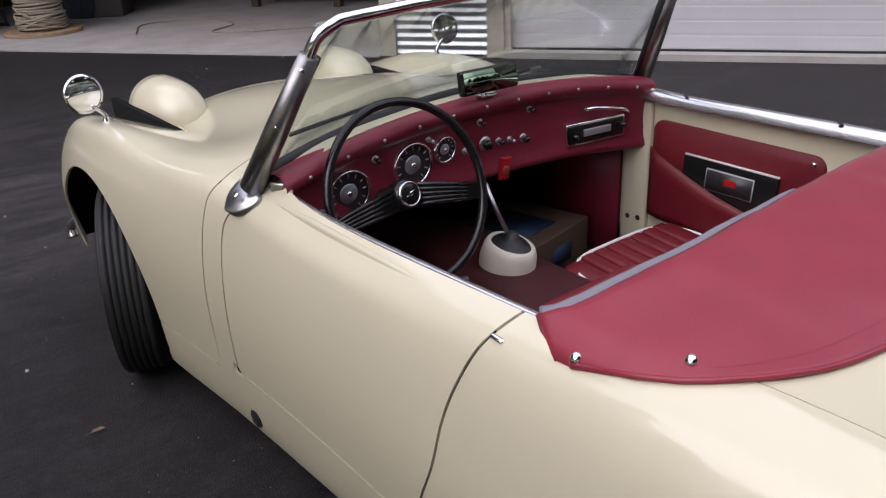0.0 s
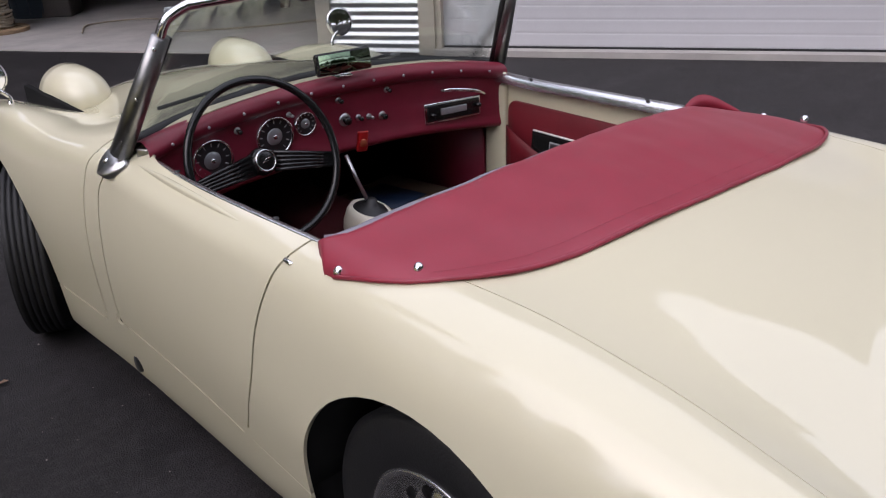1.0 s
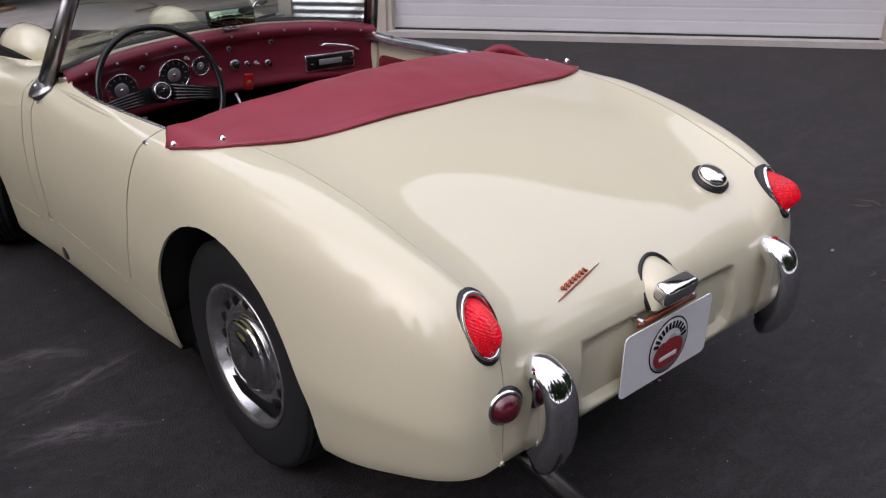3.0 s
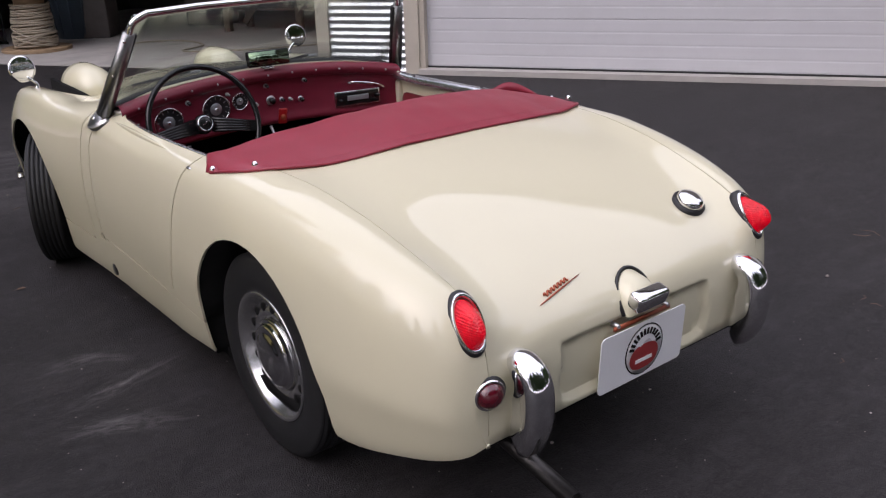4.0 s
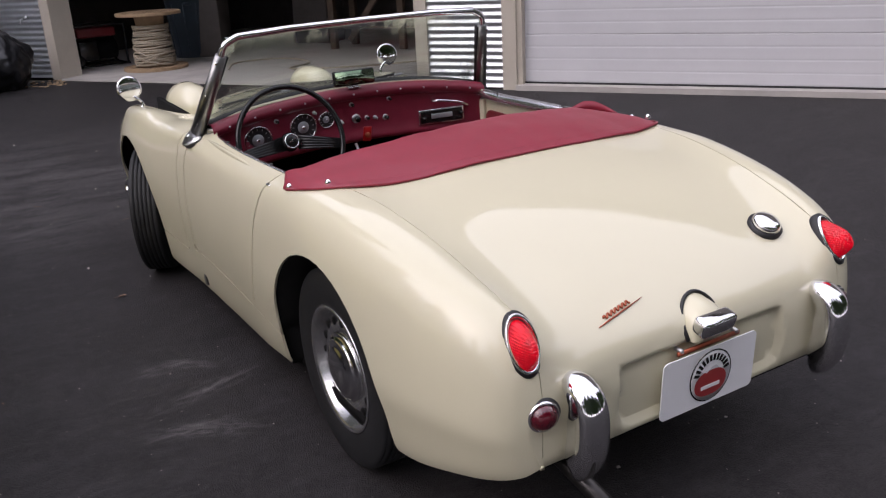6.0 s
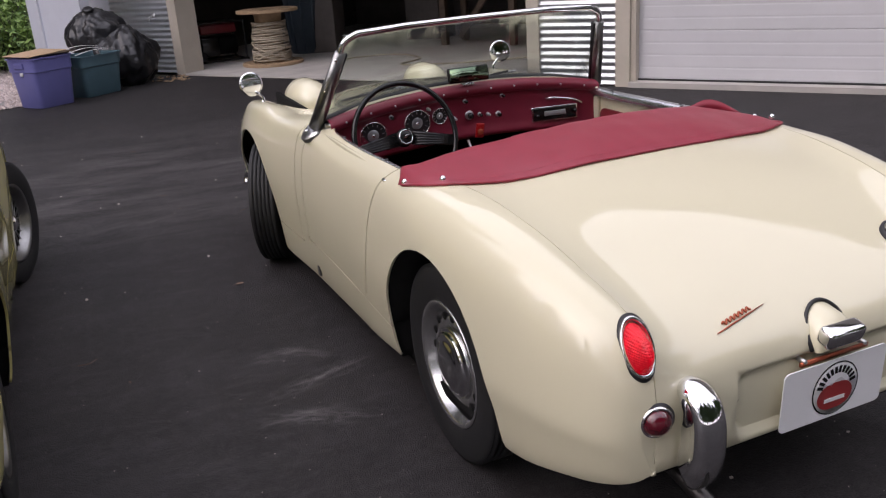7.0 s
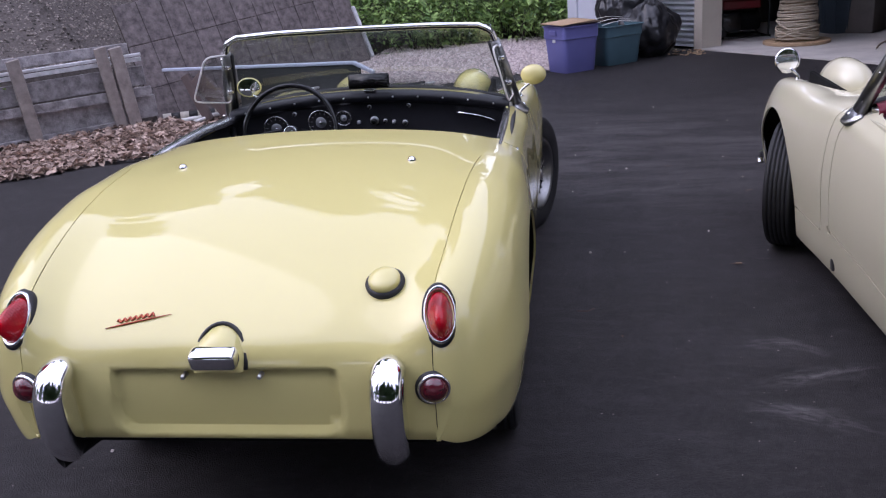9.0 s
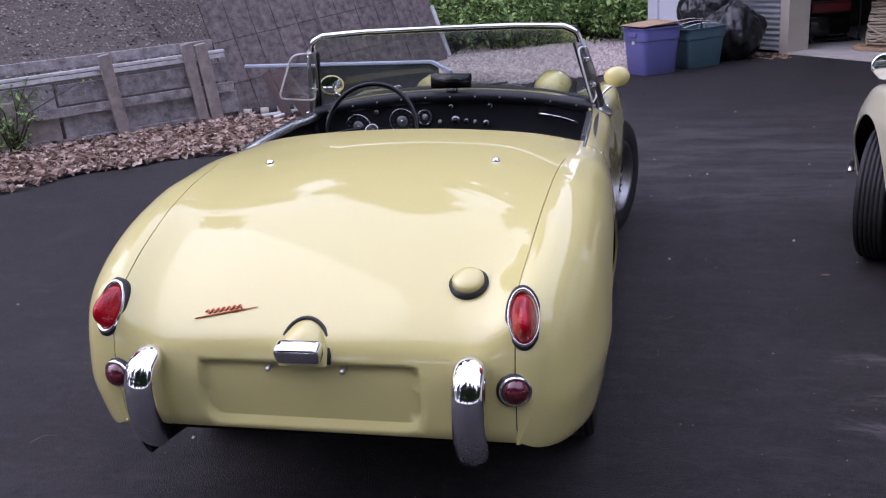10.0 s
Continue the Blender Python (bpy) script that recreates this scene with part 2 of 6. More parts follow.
        near.inputs[1].default_value, near.inputs[2].default_value, near.inputs[3].default_value, near.inputs[4].default_value = 0.1, 1.25, 1.0, 0.0
        nt.links.new(size.outputs["Value"], near.inputs[0])
        grain = nt.nodes.new("ShaderNodeTexNoise")
        grain.inputs["Scale"].default_value, grain.inputs["Detail"].default_value, grain.inputs["Roughness"].default_value = fine, 10, 0.75
        nt.links.new(mapped(local, (x, y, 0), 0.0, (0.45, 1.5, 1)), grain.inputs["Vector"])
        sharp = nt.nodes.new("ShaderNodeMapRange")
        sharp.inputs[1].default_value, sharp.inputs[2].default_value = 0.44, 0.66
        nt.links.new(grain.outputs["Fac"], sharp.inputs[0])
        both = nt.nodes.new("ShaderNodeMath")
        both.operation = "MULTIPLY"
        nt.links.new(near.outputs[0], both.inputs[0])
        nt.links.new(sharp.outputs[0], both.inputs[1])
        over((0.21, 0.195, 0.195), both.outputs[0], amount)
    nt.links.new(base, b.inputs["Base Color"])
    return m


M["asphalt"] = asphalt()


def beaded(m, pitch, strength):
    """Adds a regular relief of small beads, as moulded into a lamp lens."""
    nt = m.node_tree
    tc, vo, bp = nt.nodes["Texture Coordinate"], nt.nodes.new("ShaderNodeTexVoronoi"), nt.nodes.new("ShaderNodeBump")
    vo.inputs["Scale"].default_value, vo.inputs["Randomness"].default_value = 1 / pitch, 0.15
    nt.links.new(tc.outputs["Object"], vo.inputs["Vector"])
    bp.inputs["Strength"].default_value, bp.inputs["Distance"].default_value = strength, 0.004
    nt.links.new(vo.outputs["Distance"], bp.inputs["Height"])
    nt.links.new(bp.outputs[0], nt.nodes["Principled BSDF"].inputs["Normal"])


beaded(M["glow_lens"], 0.0055, 0.8)
beaded(M["red_lens"], 0.006, 0.3)


# ---------------------------------------------------------------- mesh helpers
def part(name, bm, material, parent=None, label="", smooth=True, kind=""):
    me = bpy.data.meshes.new(name)
    for f in bm.faces:
        f.smooth = smooth
    bm.to_mesh(me)
    bm.free()
    me.materials.append(M[material] if isinstance(material, str) else material)
    ob = new(name, me)
    if parent:
        ob.parent = parent
    if label:
        ob["label"] = label
    if kind:
        ob["kind"] = kind
    return ob


def thing(name, label, category, m=None, group=""):
    ob = tagged(new(name), label, category, group)
    if m is not None:
        ob.matrix_basis = m
    return ob


def sharpen(ob, degrees=35):
    ob.data.set_sharp_from_angle(angle=radians(degrees))
    return ob


def box(bm, size, m=None, bevel=0.0, seg=2):
    """A box of full size centred on the origin of m."""
    v = bmesh.ops.create_cube(bm, size=1.0, matrix=(m or Matrix()) @ Matrix.Diagonal((*size, 1)))["verts"]
    if bevel:
        edges = list({e for q in v for e in q.link_edges})
        bmesh.ops.bevel(bm, geom=edges, offset=bevel, segments=seg, affect="EDGES", profile=0.6)
    return bm


def boxed(size, m=None, bevel=0.0, seg=2):
    return box(bmesh.new(), size, m, bevel, seg)


def lathe(bm, profile, m=None, n=32, close=False):
    """Turns (radius, height) pairs round the z axis of m."""
    m = m or Matrix()
    rings = []
    for r, h in profile:
        if r < 1e-5:
            rings.append([bm.verts.new(m @ Vector((0, 0, h)))])
        else:
            rings.append([bm.verts.new(m @ Vector((r * math.cos(2 * math.pi * k / n), r * math.sin(2 * math.pi * k / n), h))) for k in range(n)])
    pairs = list(zip(rings, rings[1:])) + ([(rings[-1], rings[0])] if close else [])
    for a, b in pairs:
        for k in range(n):
            q = [a[k % len(a)], a[(k + 1) % len(a)], b[(k + 1) % len(b)], b[k % len(b)]]
            q = list(dict.fromkeys(q))
            if len(q) > 2:
                bm.faces.new(q)
    bmesh.ops.recalc_face_normals(bm, faces=bm.faces)
    return bm


def tube(bm, pts, r, n=10, closed=False, flat=1.0):
    """A round bar along points; r is one radius or one for each point."""
    pts = [Vector(p) for p in pts]
    rings, up = [], None
    for i, p in enumerate(pts):
        a = pts[i - 1] if (i or closed) else p
        b = pts[(i + 1) % len(pts)] if (closed or i + 1 < len(pts)) else p
        d = (b - a).normalized()
        if up is None:
            up = Vector((0, 0, 1)) if abs(d.z) < 0.9 else Vector((0, 1, 0))
        side = d.cross(up).normalized()
        up = side.cross(d).normalized()
        rr = r[i] if isinstance(r, (list, tuple)) else r
        rings.append([bm.verts.new(p + rr * (math.cos(2 * math.pi * k / n) * side + flat * math.sin(2 * math.pi * k / n) * up)) for k in range(n)])
    for a, b in list(zip(rings, rings[1:])) + ([(rings[-1], rings[0])] if closed else []):
        for k in range(n):
            bm.faces.new((a[k], a[(k + 1) % n], b[(k + 1) % n], b[k]))
    if not closed:
        bm.faces.new(rings[0][::-1])
        bm.faces.new(rings[-1])
    return bm


def smooth_path(pts, n=8):
    """Catmull-Rom through points."""
    pts = [Vector(p) for p in pts]
    out = []
    for i in range(len(pts) - 1):
        p0, p1, p2, p3 = pts[max(i - 1, 0)], pts[i], pts[i + 1], pts[min(i + 2, len(pts) - 1)]
        for k in range(n):
            t = k / n
            out.append(0.5 * (2 * p1 + (p2 - p0) * t + (2 * p0 - 5 * p1 + 4 * p2 - p3) * t * t + (3 * p1 - p0 - 3 * p2 + p3) * t**3))
    return out + [pts[-1]]


def keyed(*pairs):
    """A smooth curve through (place, value) pairs, with no overshoot."""
    xs, vs = np.array([p[0] for p in pairs], float), np.array([p[1] for p in pairs], float)
    d = np.diff(vs) / np.diff(xs)
    m = np.zeros(len(xs))
    for i in range(1, len(xs) - 1):
        if d[i - 1] * d[i] > 0:
            w1, w2 = 2 * (xs[i + 1] - xs[i]) + (xs[i] - xs[i - 1]), (xs[i + 1] - xs[i]) + 2 * (xs[i] - xs[i - 1])
            m[i] = (w1 + w2) / (w1 / d[i - 1] + w2 / d[i])
    m[0], m[-1] = d[0], d[-1]

    def value(x):
        if x <= xs[0]:
            return float(vs[0])
        if x >= xs[-1]:
            return float(vs[-1])
        i = int(np.searchsorted(xs, x) - 1)
        h = xs[i + 1] - xs[i]
        t = (x - xs[i]) / h
        return float((1 + 2 * t) * (1 - t) ** 2 * vs[i] + t * (1 - t) ** 2 * h * m[i] + t * t * (3 - 2 * t) * vs[i + 1] + t * t * (t - 1) * h * m[i + 1])

    return value


def cut(bm, f):
    """Lays edges along the line f = 0 of a surface."""
    val = {v: f(v.co) for v in bm.verts}
    for v in val:
        if abs(val[v]) < 1e-5:
            val[v] = 0.0
    for e in list(bm.edges):
        a, b = e.verts
        if val[a] * val[b] < 0:
            t = val[a] / (val[a] - val[b])
            _, v = bmesh.utils.edge_split(e, a, t)
            val[v] = 0.0
    for face in list(bm.faces):
        zero = [l for l in face.loops if val[l.vert] == 0.0]
        if len(zero) >= 2 and any(val[l.vert] < 0 for l in face.loops) and any(val[l.vert] > 0 for l in face.loops):
            a, b = zero[0].vert, zero[-1].vert
            if a is not b and not any({a, b} == set(e.verts) for e in face.edges):
                bmesh.utils.face_split(face, a, b)
    return bm


def strip_out(bm, f):
    """Removes the faces at which f is below 0, after cut(bm, f)."""
    dead = [q for q in bm.faces if f(q.calc_center_median()) < 0]
    bmesh.ops.delete(bm, geom=dead, context="FACES")
    return bm


def solid(ob, depth, offset=-1):
    mod = ob.modifiers.new("thickness", "SOLIDIFY")
    mod.thickness, mod.offset, mod.use_even_offset = depth, offset, False
    return ob


# ---------------------------------------------------------------- the two sports cars (x right, y ahead, rear axle at y = 0)
TAIL, NOSE, FRONT_AXLE = -0.728, 2.80, 1.99
centre_z = keyed((-0.752, 0.505), (-0.745, 0.535), (-0.73, 0.562), (-0.70, 0.588), (-0.64, 0.627), (-0.5, 0.694), (-0.3, 0.763), (-0.1, 0.806), (0.1, 0.827), (0.3, 0.836), (1.15, 0.842), (1.35, 0.835), (1.7, 0.81), (2.1, 0.76), (2.45, 0.69), (2.65, 0.61), (2.76, 0.52), (2.80, 0.44))
valley_x = keyed((-0.752, 0.37), (-0.6, 0.40), (-0.2, 0.42), (0.2, 0.44), (1.2, 0.46), (1.7, 0.42), (2.1, 0.38), (2.5, 0.32), (2.80, 0.22))
valley_z = keyed((-0.752, 0.505), (-0.745, 0.535), (-0.73, 0.561), (-0.70, 0.592), (-0.64, 0.632), (-0.5, 0.692), (-0.3, 0.754), (0, 0.794), (0.3, 0.806), (1.1, 0.81), (1.35, 0.79), (1.7, 0.735), (2.1, 0.68), (2.45, 0.62), (2.65, 0.55), (2.80, 0.44))
crest_x = keyed((-0.752, 0.455), (-0.72, 0.480), (-0.66, 0.499), (-0.5, 0.536), (-0.3, 0.565), (0, 0.588), (0.25, 0.608), (0.45, 0.614), (0.9, 0.617), (1.2, 0.62), (1.6, 0.62), (2.0, 0.622), (2.35, 0.59), (2.6, 0.50), (2.80, 0.26))
crest_z = keyed((-0.752, 0.515), (-0.745, 0.55), (-0.73, 0.592), (-0.70, 0.632), (-0.65, 0.670), (-0.5, 0.721), (-0.3, 0.760), (-0.1, 0.781), (0.1, 0.781), (0.25, 0.768), (0.42, 0.752), (0.9, 0.729), (1.15, 0.740), (1.35, 0.741), (1.65, 0.735), (1.95, 0.755), (2.2, 0.745), (2.45, 0.685), (2.65, 0.575), (2.80, 0.44))
waist_x = keyed((-0.752, 0.514), (-0.738, 0.547), (-0.70, 0.585), (-0.6, 0.629), (-0.4, 0.670), (0, 0.696), (0.4, 0.686), (0.9, 0.676), (1.3, 0.682), (1.7, 0.704), (2.1, 0.717), (2.38, 0.697), (2.6, 0.63), (2.75, 0.48), (2.80, 0.32))
waist_z = keyed((-0.752, 0.44), (-0.6, 0.46), (0, 0.47), (1.0, 0.48), (2.0, 0.53), (2.5, 0.48), (2.80, 0.43))
hem_z = keyed((-0.752, 0.335), (-0.738, 0.318), (-0.71, 0.306), (-0.6, 0.280), (-0.4, 0.240), (0.1, 0.215), (0.35, 0.18), (0.6, 0.145), (1.2, 0.115), (1.75, 0.125), (2.2, 0.20), (2.6, 0.30), (2.80, 0.38))


def section(y):
    """Half of the body's outline across the car at y, from the middle of its top to its hem."""
    y = y if y > -0.3 else -0.3 + 1.056 * (y + 0.3)
    zc, xv, zv, xs, zs, w, zw, zb = (k(y) for k in (centre_z, valley_x, valley_z, crest_x, crest_z, waist_x, waist_z, hem_z))
    q = 0.74 - 0.03 * min(max((y - 0.1) / 0.3, 0), 1)
    pts = [(-0.5 * xv, zc - 0.25 * (zc - zv)), (0, zc), (0.5 * xv, zc - 0.22 * (zc - zv)), (xv, zv), (xs, zs), (xs + q * (w - xs), zw + q * (zs - zw)),
           (w, zw), (w - 0.010, 0.5 * (zw + zb)), (w - 0.035, zb), (w - 0.08, zb - 0.01)]
    droop = 0.040 * max(0.0, y - 1.15)
    path = smooth_path([(x, 0, z - droop) for x, z in pts], 7)
    return [(p.x, p.z) for p in path[7:-7]]


def body_grid():
    bm = bmesh.new()
    n = 74
    ys = [TAIL + (1 - math.cos(math.pi / 2 * k / 16)) * 0.16 for k in range(16)]
    ys += [TAIL + 0.16 + (NOSE - 0.2 - TAIL - 0.16) * k / n for k in range(n)]
    ys += [NOSE - 0.2 * (1 - math.sin(math.pi / 2 * k / 10)) for k in range(11)]
    rows = []
    for y in ys:
        half = section(y)
        rows.append([Vector((-x, y, z)) for x, z in half[:0:-1]] + [Vector((x, y, z)) for x, z in half])
    tail, nose = rows[0], rows[-1]
    low = tail[0].z
    caps = []
    wide, foot = max(abs(p.x) for p in tail), abs(tail[0].x)
    widest = max(range(len(tail)), key=lambda i: tail[i].x)

    def drop(i, k):
        """A point of the tail's closing face: column i, a share k of its height."""
        p = tail[i]
        lip = i > widest or i < len(tail) - 1 - widest
        xb = math.copysign(foot if lip else foot * abs(p.x) / wide, p.x)
        return Vector((p.x * k + xb * (1 - k), p.y - 0.008 * math.sin(math.pi * (0.15 + 0.85 * (1 - k))) * (1 - (p.x / 0.52) ** 2), low + (p.z - low) * k))

    for k in (0.85, 0.7, 0.52, 0.34, 0.17, 0.0):
        caps.append([drop(i, k) for i in range(len(tail))])
    for shrink, back, down in ((0.99, 0.012, 0.010), (0.97, 0.045, 0.016)):
        caps.append([Vector((p.x * shrink, q.y + back, low - down)) for p, q in zip(caps[5], tail)])
    mid = Vector((0, nose[0].y, 0.5 * (nose[0].z + nose[len(nose) // 2].z)))
    ends = [[mid + k * (p - mid) for p in nose] for k in (0.75, 0.4, 0.1)]
    rows = caps[::-1] + rows + ends
    grid = [[bm.verts.new(p) for p in row] for row in rows]
    for a, b in zip(grid, grid[1:]):
        for k in range(len(a) - 1):
            bm.faces.new((a[k], a[k + 1], b[k + 1], b[k]))
    bmesh.ops.remove_doubles(bm, verts=bm.verts, dist=0.0004)
    bmesh.ops.recalc_face_normals(bm, faces=bm.faces)
    return bm


def soft_max(*v):
    top = max(v)
    return top + math.log(sum(math.exp(40 * (a - top)) for a in v)) / 40


def cockpit(co, back=0.33):
    """Below 0 inside the cockpit's opening, seen from above."""
    x, y = abs(co.x), co.y
    return soft_max(x - 0.585, y - (1.145 - 0.05 * (x / 0.57) ** 2), (back + 0.04 * (x / 0.57) ** 2) - y, 0.3 - co.z)


def wheel_arches(co):
    if abs(co.x) < 0.36:
        return 1.0
    rear = math.hypot(co.y + 0.02, max(co.z - 0.30, 0)) - 0.34
    front = math.hypot(co.y - 2.07, co.z - 0.215) - 0.375
    return min(rear, front)


door_front = keyed((0.1, 1.257), (0.25, 1.252), (0.45, 1.240), (0.6, 1.232), (0.665, 1.222), (0.70, 1.195), (0.74, 1.135), (0.9, 1.08))
door_back = keyed((0.1, 0.60), (0.29, 0.562), (0.377, 0.525), (0.48, 0.480), (0.58, 0.455), (0.65, 0.430), (0.745, 0.386), (0.8, 0.35), (0.9, 0.32))


def door_line(side):
    def f(co):
        if co.x * side < 0.45:
            return 1.0
        return max(co.y - door_front(co.z), door_back(co.z) - co.y, 0.285 - co.z)

    return f


clip_seam = keyed((0.1, 1.352), (0.3, 1.347), (0.55, 1.332), (0.68, 1.315), (0.74, 1.300), (0.80, 1.315), (0.9, 1.34))


def clip_line(co):
    """Above 0 on the hinged front end."""
    return min(co.y - clip_seam(co.z), max(co.z - 0.245, co.y - 1.70))


shroud_x = keyed((-0.77, 0.478), (-0.66, 0.478), (-0.5, 0.492), (-0.3, 0.508), (0.0, 0.53), (0.12, 0.545))


def shroud_line(co):
    if co.y > 0.11:
        return 1.0
    return abs(co.x) - shroud_x(co.y)


def sill_line(co):
    if not 0.17 < co.y < 0.585 or abs(co.x) < 0.45:
        return 1.0
    return co.z - 0.285


def recess(co):
    if co.y > -0.55:
        return 1.0
    dx, dz = abs(co.x) - 0.270 + 0.03, abs(co.z - 0.434) - 0.083 + 0.03
    return math.hypot(max(dx, 0), max(dz, 0)) + min(max(dx, dz), 0) - 0.03


def groove(bm, f, half, where=lambda c: True):
    lo, hi = (lambda co: f(co) - half), (lambda co: f(co) + half)
    cut(bm, lo)
    cut(bm, hi)
    dead = [q for q in bm.faces if abs(f(q.calc_center_median())) < half and where(q.calc_center_median())]
    bmesh.ops.delete(bm, geom=dead, context="FACES")


def keep(bm, test):
    out = bm.copy()
    bmesh.ops.delete(out, geom=[q for q in out.faces if not test(q.calc_center_median())], context="FACES")
    for e in out.edges:
        if e.is_boundary:
            e.smooth = False
    return out


def car_body(car, paint, back):
    bm = body_grid()
    for f in ((lambda co: cockpit(co, back)), wheel_arches):
        cut(bm, f)
        strip_out(bm, f)
    cut(bm, recess)
    inner = lambda co: recess(co) + 0.009
    cut(bm, inner)
    for v in bm.verts:
        if recess(v.co) < -0.0089:
            v.co.y += 0.017
    left, right = door_line(-1), door_line(1)
    groove(bm, left, 0.0031)
    groove(bm, right, 0.0031)
    groove(bm, clip_line, 0.0027)
    groove(bm, shroud_line, 0.0011, lambda c: c.y < 0.10 and c.z > 0.36)
    groove(bm, sill_line, 0.0012)
    is_left, is_right = (lambda c: left(c) < 0), (lambda c: right(c) < 0)
    is_clip = lambda c: clip_line(c) > 0 and c.y > 1.3
    shell = part("body_shell", keep(bm, lambda c: not (is_left(c) or is_right(c) or is_clip(c))), paint, car)
    front = part("bonnet", keep(bm, is_clip), paint, car)
    doors = [part("door", keep(bm, t), paint, car) for t in (is_left, is_right)]
    bm.free()
    for ob in (shell, front, *doors):
        solid(ob, 0.007)
    return shell, front, doors


def surface_z(x, y):
    """Height of the body at x, y."""
    half = section(y)
    for (x0, z0), (x1, z1) in zip(half, half[1:]):
        if x0 <= abs(x) <= x1:
            return z0 + (z1 - z0) * (abs(x) - x0) / max(x1 - x0, 1e-6)
    return half[-1][1]


def side_x(y, z):
    """Half width of the body's flank at y and height z."""
    half = section(y)
    for (x0, z0), (x1, z1) in zip(half[::-1], half[-2::-1]):
        if x1 > 0.4 and min(z0, z1) <= z <= max(z0, z1):
            return x0 + (x1 - x0) * (z - z0) / (z1 - z0 if abs(z1 - z0) > 1e-6 else 1e-6)
    return half[-1][0] if z < half[-1][1] else crest_x(y)


def gap_shades(car):
    """Dark strips behind the gaps round the doors and the hinged front end, added as shade."""
    for s in (-1, 1):
        for line, lo, hi in ((door_front, 0.285, 0.74), (door_back, 0.285, 0.74), (clip_seam, 0.245, 0.73)):
            zs = [lo + (hi - lo) * k / 18 for k in range(19)]
            part("gap_seal", tube(bmesh.new(), [(s * (side_x(line(z), z) - 0.013), line(z), z) for z in zs], 0.0085, 6), "dark", car)


def well_cap(car, s, y, lo, hi):
    """A dark wall across the end of a wheel well, out to the flank."""
    bm = bmesh.new()
    zs = [lo + (hi - lo) * k / 10 for k in range(11)]
    rows = [[bm.verts.new((s * 0.43, y, z)), bm.verts.new((s * (side_x(y, z) - 0.009), y, z))] for z in zs]
    for a, b in zip(rows, rows[1:]):
        bm.faces.new((a[0], a[1], b[1], b[0]))
    solid(part("well_end", bm, "dark", car), 0.004)


def wheel(car, x, y, steer, style, drop=0.0, name="wheel"):
    """A wheel whose face looks away from the car's middle."""
    side = 1 if x > 0 else -1
    base = new(name)
    base.parent = car
    base.matrix_basis = pose(x, y, 0.287 - drop, 0, 90 * side, steer)
    tyre = [(0.165, -0.055), (0.20, -0.066), (0.245, -0.070), (0.270, -0.060), (0.281, -0.048)]
    for k in range(6):
        h = -0.045 + 0.018 * k
        tyre += [(0.287, h), (0.287, h + 0.013), (0.281, h + 0.0135), (0.281, h + 0.0175)]
    tyre += [(0.281, 0.064), (0.270, 0.068), (0.245, 0.073), (0.20, 0.070), (0.170, 0.058), (0.165, 0.05)]
    part("tyre", lathe(bmesh.new(), tyre, None, 64, True), "tyre", base)
    rim = [(0.168, 0.052), (0.181, 0.060), (0.186, 0.066), (0.178, 0.069), (0.168, 0.060), (0.160, 0.040), (0.150, 0.030), (0.146, 0.024)]
    part("rim", lathe(bmesh.new(), rim, None, 64), "steel" if style == "disc" else "pillar", base)
    if style == "disc":
        bm = bmesh.new()
        disc = [(0.146, 0.024), (0.140, 0.036), (0.128, 0.044), (0.112, 0.046), (0.10, 0.034), (0.06, 0.03), (0, 0.03)]
        lathe(bm, disc, None, 64)
        part("wheel_disc", bm, "steel", base)
        for k in range(16):
            a = 2 * math.pi * k / 16
            hole = lathe(bmesh.new(), [(0.0, 0.0450), (0.0118, 0.0455), (0.0128, 0.0400)], Matrix.Translation((0.1335 * math.cos(a), 0.1335 * math.sin(a), 0)), 12)
            part("vent_hole", hole, "dark", base)
        cap = [(0.100, 0.036), (0.103, 0.046), (0.098, 0.052), (0.094, 0.050), (0.088, 0.060), (0.080, 0.066), (0.074, 0.064), (0.066, 0.070), (0.045, 0.075), (0.0, 0.077)]
        part("hubcap", lathe(bmesh.new(), cap, None, 48), "chrome", base, "polished chrome hubcap")
    else:
        part("wheel_disc", lathe(bmesh.new(), [(0.146, 0.024), (0.12, 0.012), (0.08, 0.03), (0.05, 0.036), (0, 0.036)], None, 48), "dark", base)
        for k in range(24):
            a = 2 * math.pi * k / 24
            c, s = math.cos(a), math.sin(a)
            part("spoke", tube(bmesh.new(), [(0.04 * c, 0.04 * s, 0.045), (0.150 * math.cos(a + 0.25), 0.150 * math.sin(a + 0.25), 0.028)], 0.003, 6), "pillar", base)
        part("hub_nut", lathe(bmesh.new(), [(0.045, 0.03), (0.04, 0.055), (0.025, 0.07), (0, 0.072)], None, 24), "chrome", base)
    return base


